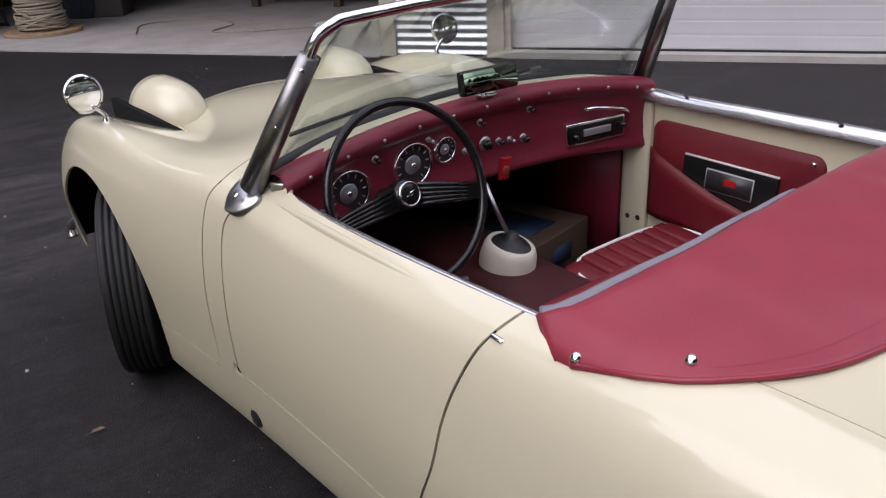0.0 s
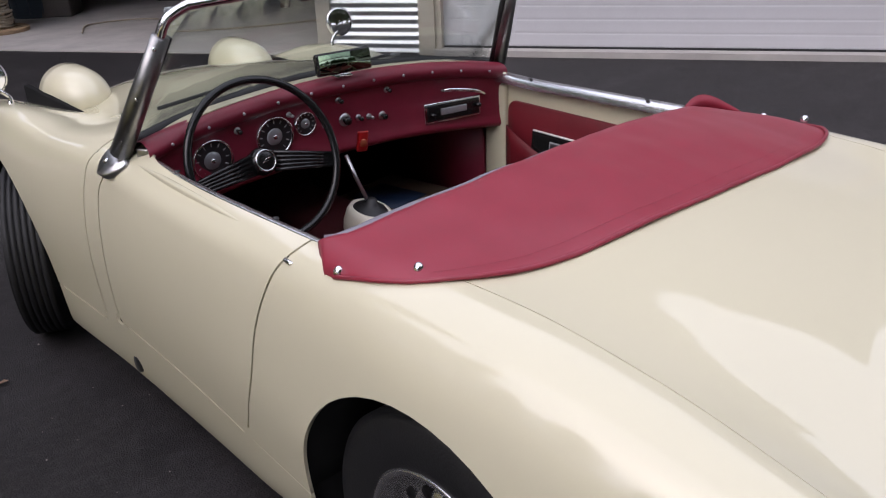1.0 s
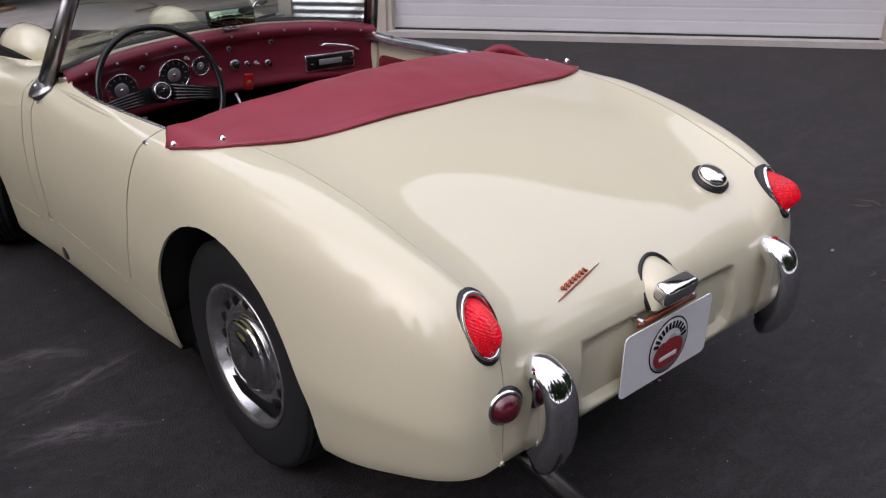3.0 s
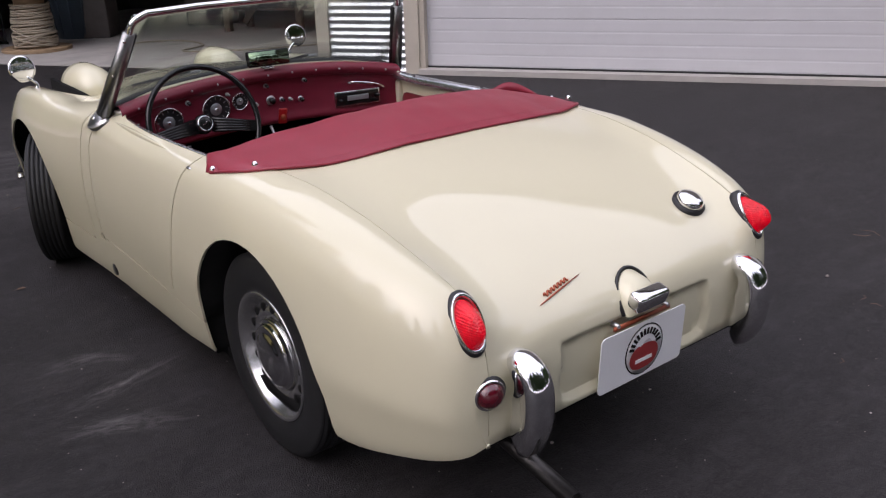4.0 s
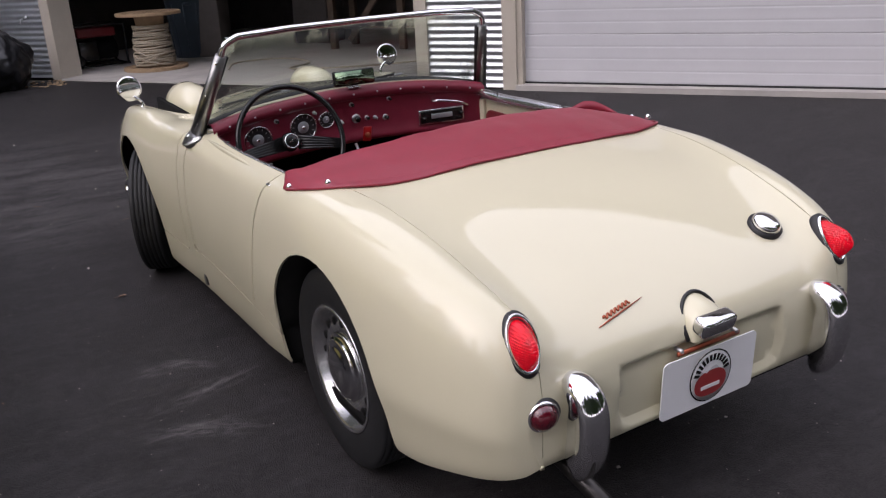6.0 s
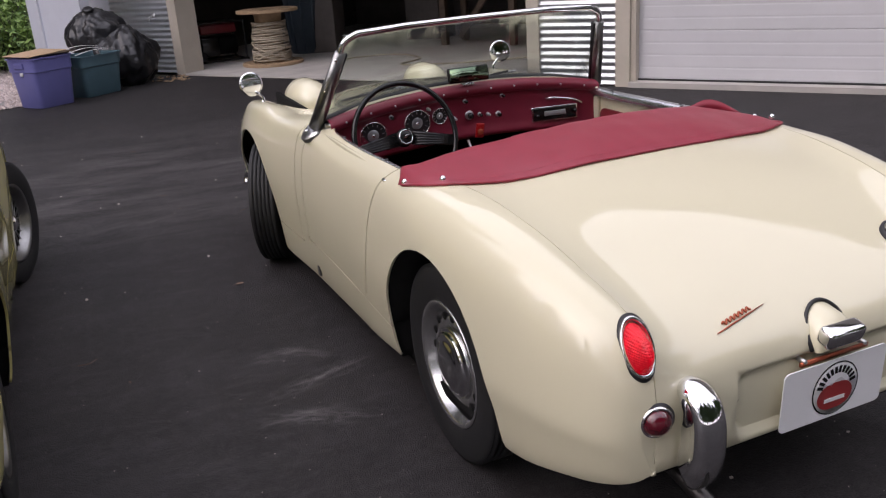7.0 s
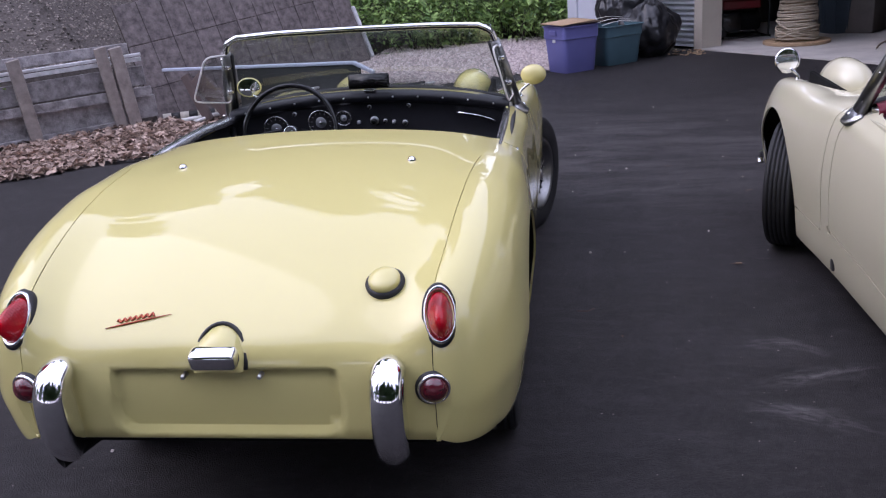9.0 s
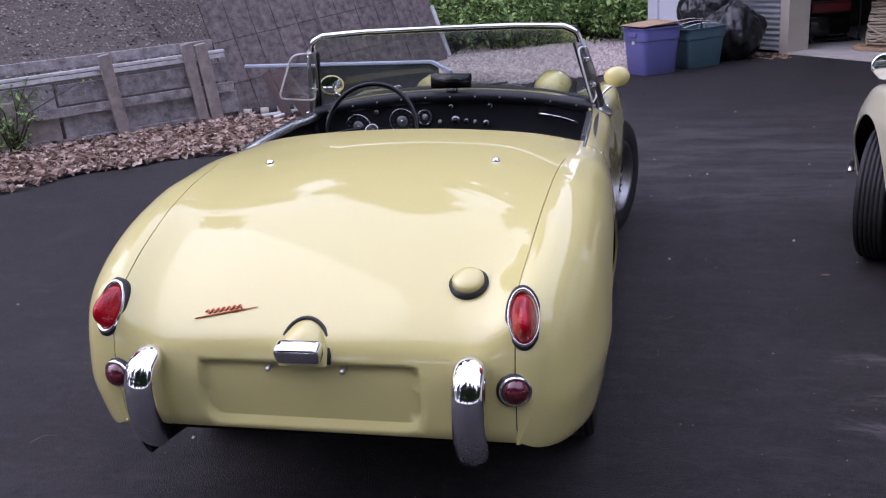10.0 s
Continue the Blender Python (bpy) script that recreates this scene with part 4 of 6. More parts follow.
# ---------------------------------------------------------------- fittings of the one or the other car
def script_badge(car):
    """A slanting metal badge: a bar with a wavy band above it."""
    def on(x, up=0.0):
        """A point on the deck, a share x along the badge's foot and up its slope."""
        px, y = -0.275 + 0.14 * x + up * 0.05, -0.676 + 0.010 * x + 0.40 * up
        return Vector((px, y, surface_z(px, y) + 0.003))

    bar = part("badge", tube(bmesh.new(), [on(-0.06, -0.006), on(0.2, 0.004), on(0.6, 0.021), on(1.0, 0.040)], [0.0012, 0.0022, 0.0022, 0.0008], 6), "badge_red", car, "slanting copper-red metal script badge")
    wave = [on(0.10 + 0.62 * k / 48, 0.024 + 0.024 * k / 48 + 0.010 * math.sin(k * 0.9)) for k in range(49)]
    part("badge_band", tube(bmesh.new(), wave, 0.0024, 6), "badge_red", bar)


def stud(name, car, place, r=0.008, normal=(0, 0, 1), material="chrome"):
    m = Matrix.Translation(place) @ Vector(normal).to_track_quat("Z", "Y").to_matrix().to_4x4()
    return part(name, lathe(bmesh.new(), [(r * 1.25, -0.004), (r * 1.25, 0.002), (r, 0.006), (r * 0.55, 0.010), (0, 0.011)], m, 16), material, car)


def number_plate(car):
    m = pose(0.0, -0.744, 0.408, 92, 0, 0)
    bm = bmesh.new()
    quads = [(sx, sy) for sx, sy in ((1, 1), (-1, 1), (-1, -1), (1, -1))]
    ring = [(sx * 0.1385 + 0.014 * math.cos(a), sy * 0.062 + 0.014 * math.sin(a)) for k, (sx, sy) in enumerate(quads) for a in [math.pi / 2 * (k + j / 5) for j in range(6)]]
    levels = [[bm.verts.new(m @ Vector((x, y, z))) for x, y in ring] for z in (-0.0015, 0.0015)]
    bm.faces.new(levels[0][::-1])
    bm.faces.new(levels[1])
    for j in range(len(ring)):
        k = (j + 1) % len(ring)
        bm.faces.new((levels[0][j], levels[0][k], levels[1][k], levels[1][j]))
    plate = part("number_plate", bm, "plate_white", car, "white show plate with a round emblem", False)
    m = m @ Matrix.Translation((0.003, 0.0, 0.0)) @ Matrix.Diagonal((1.14, 1.14, 1, 1))
    part("emblem_ring", lathe(bmesh.new(), [(0.060, 0.002), (0.060, 0.0026), (0.0, 0.0026)], m, 40), "gloss_black", plate)
    part("emblem_field", lathe(bmesh.new(), [(0.057, 0.0028), (0.057, 0.0031), (0.0, 0.0031)], m, 40), "plate_grey", plate)
    bm = bmesh.new()
    pts = [(0.046 * math.copysign(abs(math.cos(a)) ** 0.75, math.cos(a)), -0.016 + 0.030 * math.sin(a)) for a in [2 * math.pi * k / 28 for k in range(28)]]
    bm.faces.new([bm.verts.new(m @ Vector((x, y, 0.0036))) for x, y in pts])
    part("emblem_patch", bm, "plate_red", plate, smooth=False)
    part("emblem_bar", boxed((0.054, 0.009, 0.001), m @ Matrix.Translation((0, -0.024, 0.0041)), 0.0004), "plate_white", plate, smooth=False)
    bm = bmesh.new()
    pts = [(0.055 * math.cos(a), 0.055 * math.sin(a)) for a in [math.pi * (0.08 + 0.84 * k / 16) for k in range(17)]]
    pts += [(-0.05 + 0.1 * k / 8, 0.016 + 0.008 * math.sin(k * 1.7)) for k in range(9)]
    bm.faces.new([bm.verts.new(m @ Vector((x, y, 0.0036))) for x, y in pts])
    part("emblem_cap", bm, "plate_white", plate, smooth=False)
    for k in range(12):
        a = math.pi * (0.08 + 0.84 * k / 11)
        part("lettering_bar", boxed((0.0065, 0.015, 0.001), m @ Matrix.Translation((0.044 * math.cos(a), 0.043 * math.sin(a), 0.0042)) @ Matrix.Rotation(a - math.pi / 2, 4, "Z")), "gloss_black", plate, smooth=False)
    part("plate_strap", boxed((0.20, 0.006, 0.010), pose(0.0, -0.737, 0.490)), "badge_red", plate)


def hood_cover(car):
    """The red cover buttoned over the folded hood, behind the seats."""
    front = keyed((-0.632, 0.265), (-0.617, 0.292), (-0.597, 0.342), (-0.551, 0.318), (-0.459, 0.291), (-0.35, 0.276), (-0.197, 0.272), (0.0, 0.278), (0.184, 0.290), (0.40, 0.312), (0.53, 0.325), (0.60, 0.312), (0.635, 0.25))
    back = keyed((-0.632, 0.235), (-0.622, 0.172), (-0.576, 0.072), (-0.473, -0.006), (-0.349, -0.040), (-0.178, -0.055), (0.0, -0.060), (0.162, -0.058), (0.339, -0.042), (0.48, -0.014), (0.56, 0.025), (0.612, 0.09), (0.635, 0.17))
    bm = bmesh.new()
    rows = []
    nx, ny = 64, 18
    for i in range(nx + 1):
        x = -0.632 + 1.267 * i / nx
        y0, y1 = back(x), front(x)
        row = []
        for j in range(ny + 1):
            k = j / ny
            y = y0 + (y1 - y0) * k
            z0 = surface_z(x, y) if y < 0.3 else surface_z(x, 0.3)
            rim = min(1.0, (0.645 - abs(x)) / 0.2)
            lift = 0.004 + 0.010 * math.sin(math.pi * min(k * 0.62, 1)) * max(rim, 0.1)
            sag = -0.010 * max(0.0, (k - 0.93) / 0.07) ** 2
            wob = 0.0035 * noise.noise(Vector((x * 7, y * 9, 0.3))) + 0.002 * noise.noise(Vector((x * 22, y * 6, 1.3)))
            fold = 0.013 * math.exp(-((x + 0.585) / 0.014) ** 2) * k
            row.append(bm.verts.new((x, y, z0 + lift + sag + wob + fold)))
        rows.append(row)
    for a, b in zip(rows, rows[1:]):
        for j in range(ny):
            bm.faces.new((a[j], b[j], b[j + 1], a[j + 1]))
    top = [[v.co.copy() for v in r] for r in rows]
    cover = tagged(solid(part("hood_cover", bm, "red_vinyl", car, "red vinyl hood cover buttoned over the folded hood"), 0.003), "", "")
    hem = [top[i][0] + Vector((0, 0, 0.002)) for i in range(nx + 1)]
    part("rear_hem", tube(bmesh.new(), hem, 0.0042, 8), "red_vinyl", cover)
    seam = [top[i][2] + Vector((0, 0, 0.0022)) for i in range(4, nx - 3)]
    part("stitched_seam", tube(bmesh.new(), seam, 0.0002, 5), "red_vinyl", cover)
    roll = [top[i][ny] + Vector((0, 0.017, -0.018)) for i in range(3, nx // 2)]
    part("folded_edge", tube(bmesh.new(), roll, [0.016 - 0.009 * k / len(roll) for k in range(len(roll))], 10), "grey_piping", cover, "grey padded edge roll")
    flap = bmesh.new()
    pts = smooth_path([(0.46, 0.312, 0.0), (0.53, 0.322, 0.012), (0.59, 0.305, 0.012), (0.630, 0.24, 0.0)], 6)
    r0 = [flap.verts.new((p.x, p.y, surface_z(min(p.x, 0.64), min(p.y, 0.3)) + 0.006)) for p in pts]
    r1 = [flap.verts.new((p.x - 0.005, p.y + 0.012, surface_z(min(p.x, 0.64), min(p.y, 0.3)) + 0.012 + p.z * 2.0)) for p in pts]
    for k in range(len(pts) - 1):
        flap.faces.new((r0[k], r0[k + 1], r1[k + 1], r1[k]))
    solid(part("corner_flap", flap, "red_vinyl", cover), 0.004)
    for x, y in ((-0.622, 0.235), (-0.559, 0.105), (0.632, 0.215), (0.580, 0.085)):
        stud("cover_stud", cover, Vector((x, y, surface_z(x, y) + (0.004 if x < 0 else 0.014))), 0.0075)


def seat(car, x):
    base = part("seat", boxed((0.46, 0.46, 0.15), pose(x, 0.745, 0.318, 5, 0, 0), 0.05, 4), "red_trim", car, "pleated red vinyl bucket seat")
    for k in range(7):
        part("pleat", boxed((0.042, 0.36, 0.024), pose(x - 0.144 + 0.048 * k, 0.765, 0.394, 5, 0, 0), 0.011, 3), "red_trim", base)
    ring = []
    for k in range(40):
        a = 2 * math.pi * k / 40
        c, s = math.cos(a), math.sin(a)
        px, py = 0.225 * math.copysign(abs(c) ** 0.5, c), 0.225 * math.copysign(abs(s) ** 0.5, s)
        ring.append((x + px, 0.745 + py, 0.382 + py * 0.09))
    part("piping", tube(bmesh.new(), ring, 0.005, 8, True), "white_piping", base)
    part("backrest", boxed((0.28, 0.10, 0.34), pose(x * 0.85, 0.45, 0.50, -14, 0, 0), 0.045, 4), "red_trim", base)
    return base


def door_card(car, s, trim, frame):
    """The inside of a door: painted frame, red card with a pocket."""
    x = s * 0.585
    part("door_inner", boxed((0.015, 0.80, 0.44), pose(x + s * 0.018, 0.80, 0.525, 0, 0, 0), 0.004), frame, car)
    plate = bmesh.new()
    corner = 0.034
    outline = [(0.803 + sy * (0.258 - corner) + corner * math.cos(t), 0.526 + sz * (0.150 - corner) + corner * math.sin(t))
               for sy, sz, a in ((1, 1, 0), (-1, 1, 90), (-1, -1, 180), (1, -1, 270)) for t in (radians(a + 15 * k) for k in range(7))]
    rings = [[plate.verts.new((x + s * dx, 0.803 + (y - 0.803) * g, 0.526 + (z - 0.526) * g)) for y, z in outline] for dx, g in ((0.012, 1.0), (0.003, 1.0), (0.0, 0.985))]
    for p, q in zip(rings, rings[1:]):
        for k in range(len(p)):
            plate.faces.new((p[k], p[(k + 1) % len(p)], q[(k + 1) % len(p)], q[k]))
    plate.faces.new(rings[-1])
    bmesh.ops.recalc_face_normals(plate, faces=plate.faces)
    card = part("door_card", plate, trim, car)
    # sagging map pocket, its upper edge falling towards the back
    edge = keyed((0.54, 0.470), (0.66, 0.478), (0.80, 0.506), (0.95, 0.553), (1.062, 0.590))
    flap = bmesh.new()
    rows = []
    for i in range(17):
        u = i / 16
        y = 0.548 + 0.511 * u
        belly = math.sin(math.pi * u) ** 0.6
        rows.append([flap.verts.new((x - s * (0.003 + 0.027 * belly * (0.35 + 0.65 * w)), y, 0.383 + 0.006 * (1 - belly) + (edge(y) - 0.383) * w)) for w in (0, 0.12, 0.35, 0.7, 1.0)])
    for p, q in zip(rows, rows[1:]):
        for k in range(4):
            flap.faces.new((p[k], q[k], q[k + 1], p[k + 1]))
    pocket = solid(part("door_pocket", flap, trim, card), 0.005)
    part("pocket_binding", tube(bmesh.new(), [r[-1] for r in [[Vector((x - s * (0.004 + 0.027 * math.sin(math.pi * k / 16) ** 0.6), 0.548 + 0.511 * k / 16, edge(0.548 + 0.511 * k / 16)))] for k in range(17)]], 0.0035, 6), trim, pocket)
    part("door_strap_stud", lathe(bmesh.new(), [(0.008, 0), (0.006, 0.006), (0, 0.007)], Matrix.Translation((x + s * 0.001, 0.575, 0.655)) @ Matrix.Rotation(radians(-90 * s), 4, "Y"), 12), "chrome", card)
    for y, z in ((1.129, 0.647), (1.161, 0.36), (1.122, 0.364)):
        part("grommet", lathe(bmesh.new(), [(0.010, 0), (0.008, 0.004), (0, 0.004)], Matrix.Translation((x - s * 0.004, y - 0.03, z)) @ Matrix.Rotation(radians(-90 * s), 4, "Y"), 12), "rubber", card)
    part("door_pillar", boxed((0.02, 0.09, 0.52), pose(x + s * 0.003, 1.112, 0.46), 0.006), frame, car)
    part("kick_panel", boxed((0.015, 0.46, 0.46), pose(x - s * 0.002, 1.40, 0.42)), "red_dash" if trim == "red_trim" else "black", car)
    return card


def white_fittings(car):
    number_plate(car)
    script_badge(car)
    hood_cover(car)
    seat(car, 0.33)
    seat(car, -0.33)
    for s in (-1, 1):
        door_card(car, s, "red_trim", "cream")
    # handbooks in the far door's pocket
    book = part("booklet", boxed((0.010, 0.285, 0.11), pose(0.572, 0.797, 0.545, 0, 6, 0), 0.001), "gloss_black", car, "black booklets in the door pocket")
    part("booklet_pages", boxed((0.007, 0.285, 0.005), pose(0.577, 0.797, 0.602, 0, 6, 0)), "white_piping", book)
    part("booklet_label", boxed((0.002, 0.145, 0.060), pose(0.5655, 0.79, 0.552, 0, 6, 0)), "gauge_tick", book)
    part("booklet_cover", boxed((0.002, 0.138, 0.053), pose(0.5645, 0.79, 0.552, 0, 6, 0)), "gauge", book)
    part("booklet_picture", boxed((0.002, 0.035, 0.018), pose(0.5635, 0.785, 0.556, 0, 6, 0), 0.0005), "red_knob", book)
    # radio
    r = part("radio", boxed((0.205, 0.02, 0.062), pose(0.396, 1.116, 0.672, -2, 0, -8), 0.004), "chrome", car, "black car radio with a chrome surround")
    part("radio_face", boxed((0.190, 0.008, 0.050), pose(0.3945, 1.106, 0.672, -2, 0, -8), 0.002), "gloss_black", r)
    part("radio_dial", boxed((0.095, 0.006, 0.020), pose(0.393, 1.102, 0.674, -2, 0, -8), 0.002), "gauge_grey", r)
    part("radio_knob", lathe(bmesh.new(), [(0.007, 0), (0.006, 0.014), (0, 0.015)], Matrix.Translation((0.313, 1.112, 0.670)) @ Matrix.Rotation(radians(90), 4, "X"), 14), "gloss_black", r)
    part("radio_knob", lathe(bmesh.new(), [(0.007, 0), (0.006, 0.014), (0, 0.015)], Matrix.Translation((0.480, 1.09, 0.676)) @ Matrix.Rotation(radians(90), 4, "X"), 14), "gloss_black", r)
    # gear lever in its moulded cover
    cover = [(0.056, -0.125), (0.066, -0.09), (0.069, -0.05), (0.065, -0.018), (0.058, -0.002), (0.051, 0.0), (0.046, -0.007)]
    boot_m = pose(0.018, 1.045, 0.470, 10, 6, 0)
    g = part("gear_lever_cover", oval_lathe(cover, boot_m, 1.0, 1.15, 36), "ivory", car, "ivory moulded gear lever cover")
    part("gaiter", oval_lathe([(0.050, -0.004), (0.042, 0.004), (0.028, 0.006), (0.018, 0.016), (0.012, 0.03), (0, 0.032)], boot_m, 1.0, 1.1, 28), "rubber", g)
    part("gear_lever", tube(bmesh.new(), [(0.018, 1.045, 0.475), (0.004, 1.085, 0.55), (-0.010, 1.11, 0.62)], 0.006, 10), "alloy", g)
    fob = part("key_fob", boxed((0.036, 0.008, 0.06), pose(0.033, 1.085, 0.657, 4, 6, 0), 0.006, 3), "red_knob", car, "red leather key fob hanging from the ignition")
    part("fob_badge", lathe(bmesh.new(), [(0.012, 0), (0.010, 0.002), (0, 0.002)], Matrix.Translation((0.033, 1.080, 0.652)) @ Matrix.Rotation(radians(90), 4, "X"), 16), "badge_red", fob)
    # box lying in the far footwell
    bx = part("cardboard_box", boxed((0.30, 0.30, 0.14), pose(0.33, 1.34, 0.28, 0, 0, 12), 0.004), "cardboard", car, "cardboard box with blue print in the footwell")
    part("box_print", boxed((0.16, 0.20, 0.002), pose(0.30, 1.34, 0.352, 0, 0, 12)), "blue", bx)
    part("box_print", boxed((0.002, 0.10, 0.06), pose(0.36, 1.189, 0.28, 0, 0, 102)), "blue", bx)


def yellow_fittings(car):
    script_badge(car)
    for s in (-1, 1):
        door_card(car, s, "black", "black")
        # clear wind deflector beside the screen
        pts = [(-0.575, 1.085, 0.820), (-0.532, 0.995, 1.026), (-0.604, 0.935, 1.026), (-0.688, 0.955, 0.850)] if s < 0 else [(0.600, 1.10, 0.805), (0.552, 0.995, 1.015), (0.535, 0.905, 1.012), (0.588, 0.93, 0.805)]
        bm = bmesh.new()
        bm.faces.new([bm.verts.new(p) for p in pts])
        bmesh.ops.bevel(bm, geom=bm.verts[:], offset=0.03, segments=5, affect="VERTICES")
        d = solid(part("wind_deflector", bm, "perspex", car, "clear plastic wind deflector"), 0.005, 0)
        q = [Vector(p) for p in pts]
        edge = []
        for k in range(4):
            p, c, n = q[k - 1], q[k], q[(k + 1) % 4]
            u, v = c + 0.03 * (p - c).normalized(), c + 0.03 * (n - c).normalized()
            edge += [u.lerp(c, w).lerp(c.lerp(v, w), w) for w in (0, 0.25, 0.5, 0.75, 1.0)]
        part("deflector_edge", tube(bmesh.new(), edge, 0.0038, 6, True), "white_piping", d)
        for k in (0.25, 0.75):
            part("deflector_clamp", boxed((0.02, 0.035, 0.016), Matrix.Translation(q[0].lerp(q[1], k)), 0.004), "chrome", d)
    for x in (-0.345, 0.345):
        stud("hood_stud", car, Vector((x, 0.005, surface_z(x, 0.005))), 0.010)
    lettering(car)


def lettering(car):
    """Pale letters on the dark disc of the front wheel."""
    cu = bpy.data.curves.new("letters", "FONT")
    cu.body, cu.size, cu.extrude = "HV", 0.06, 0.0008
    ob = bpy.data.objects.new("letters", cu)
    scene.collection.objects.link(ob)
    me = bpy.data.meshes.new_from_object(ob.evaluated_get(bpy.context.evaluated_depsgraph_get()))
    bpy.data.objects.remove(ob)
    me.materials.append(M["white_piping"])
    for w in car.children:
        if w.name.startswith("wheel") and w.location.x > 0 and w.location.y > 1:
            t = new("lettering", me)
            t.parent = w
            t.matrix_basis = Matrix.Translation((-0.03, -0.10, 0.034)) @ Matrix.Rotation(radians(10), 4, "Z")


def cockpit_mirror(car, face):
    m = pose(0.008, 1.115, 0.881, -9.5, 0, -3)
    ob = part("cockpit_mirror", boxed((0.172, 0.022, 0.060), m, 0.009, 3), "gloss_black", car)
    part("mirror_glass", boxed((0.160, 0.002, 0.050), m @ Matrix.Translation((0, -0.0125, 0))), face, ob)
    part("mirror_stem", tube(bmesh.new(), [(0.008, 1.125, 0.825), (0.008, 1.125, 0.865)], 0.006, 8), "chrome", ob)
    part("mirror_foot", boxed((0.05, 0.03, 0.008), pose(0.008, 1.125, 0.842), 0.003), "chrome", ob)


def common_fittings(car, paint):
    part("screen_sticker", lathe(bmesh.new(), [(0.021, 0), (0.0205, 0.0006), (0.0185, 0.0006), (0.018, 0)], Matrix.Translation((0.475, 1.128, 0.868)) @ Matrix.Rotation(radians(78), 4, "X"), 24), "perspex", car)
    for s in (-1, 1):
        p = Vector((s * 0.635, 0.374, surface_z(0.635, 0.374)))
        part("door_latch", boxed((0.009, 0.028, 0.006), Matrix.Translation(p + Vector((s * 0.001, 0, 0.002))) @ pose(0, 0, 0, 0, s * 30, s * 6), 0.003), "chrome", car)
        part("jacking_plug", lathe(bmesh.new(), [(0.026, 0), (0.024, 0.006), (0, 0.007)], Matrix.Translation((s * 0.652, 1.222, 0.158)) @ Matrix.Rotation(radians(90 * s), 4, "Y") , 20), "rubber", car)
        # wipers
        w = part("wiper", tube(bmesh.new(), [(s * 0.25 - 0.05, 1.245, 0.838), (s * 0.25 + 0.02, 1.20, 0.852)], 0.006, 8), "alloy", car)
        part("wiper_blade", tube(bmesh.new(), [(s * 0.25 - 0.24, 1.205, 0.832), (s * 0.25 - 0.02, 1.20, 0.856)], 0.005, 6), "rubber", w)
        # door top corner cappings by the dash
        part("dash_end_cap", boxed((0.014, 0.036, 0.030), pose(s * 0.583, 1.10, 0.760, 0, 0, s * -30), 0.006, 3), "alloy", car)

        part("front_overrider", tube(bmesh.new(), smooth_path([(s * 0.640, 2.52, 0.275), (s * 0.648, 2.57, 0.262), (s * 0.655, 2.60, 0.23), (s * 0.655, 2.59, 0.195)], 4), [0.008 + 0.0011 * k for k in range(13)], 10), "chrome", car)


white_car = sports_car("cream open sports car with red interior on the asphalt", "cream", pose(0.021, 0.028, -0.002, 1.1, -0.62, 1.33), True)
yellow_car = sports_car("pale yellow open sports car with black interior on the asphalt", "yellow", pose(-2.410, 0.331, 0.043, 0.14, 1.0, 3.4), False)
white_fittings(white_car)
yellow_fittings(yellow_car)
for car, paint, glassy in ((white_car, "cream", "green_reflection"), (yellow_car, "yellow", "gloss_black")):
    common_fittings(car, paint)
    cockpit_mirror(car, glassy)
    for s in (-1, 1):
        if paint == "cream":
            fender_mirror(car, s * 0.612, 2.08, "chrome")
        else:
            fender_mirror(car, s * 0.615, 1.59, paint, (0.060, 0.092), 1.05, 0.82)
# ---------------------------------------------------------------- ground and garage
def flat(name, pts, z, material, label, kind="structure", thick=0.0):
    bm = bmesh.new()
    bm.faces.new([bm.verts.new((x, y, z)) for x, y in pts])
    bmesh.ops.recalc_face_normals(bm, faces=bm.faces)
    ob = part(name, bm, material, None, label, False)
    return tagged(ob, label, name, "", kind)


flat("ground", [(-90, -90), (90, -90), (90, 90), (-90, 90)], -0.02, "grass_far", "bare soil and grass beyond the drive")
flat("driveway", [(-5.6, -14), (14, -14), (9, 0.2), (5.2, 2.4), (-0.2, 9.9), (-2.4, 9.3), (-5.0, 5.5), (-5.6, 4.9), (-7.0, 3.4), (-9.6, 0.8)], 0.0, "asphalt", "dark fresh asphalt driveway")

FACE = Matrix.Translation((3.33, 4.88, 0)) @ Matrix.Rotation(math.atan2(-4.86, 3.53), 4, "Z")  # x along the front, y into the garage


def wall_box(name, x0, x1, y0, y1, z0, z1, material, label, bevel=0.0):
    bm = boxed((x1 - x0, y1 - y0, z1 - z0), FACE @ Matrix.Translation(((x0 + x1) / 2, (y0 + y1) / 2, (z0 + z1) / 2)), bevel)
    return tagged(part(name, bm, material, None, label, False), label, name.rstrip("_0123456789"), "", "structure")


def corrugated(name, x0, x1, z0, z1, label, pitch=0.068, depth=0.018):
    bm = bmesh.new()
    n = int((z1 - z0) / pitch * 8)
    rows = []
    for k in range(n + 1):
        z = z0 + (z1 - z0) * k / n
        y = -depth / 2 * math.cos(2 * math.pi * (z - z0) / pitch)
        rows.append([bm.verts.new(FACE @ Vector((x, y, z))) for x in (x0, x1)])
    for a, b in zip(rows, rows[1:]):
        bm.faces.new((a[0], a[1], b[1], b[0]))
    return tagged(part(name, bm, "corrugated", None, label), label, "wall", "", "structure")


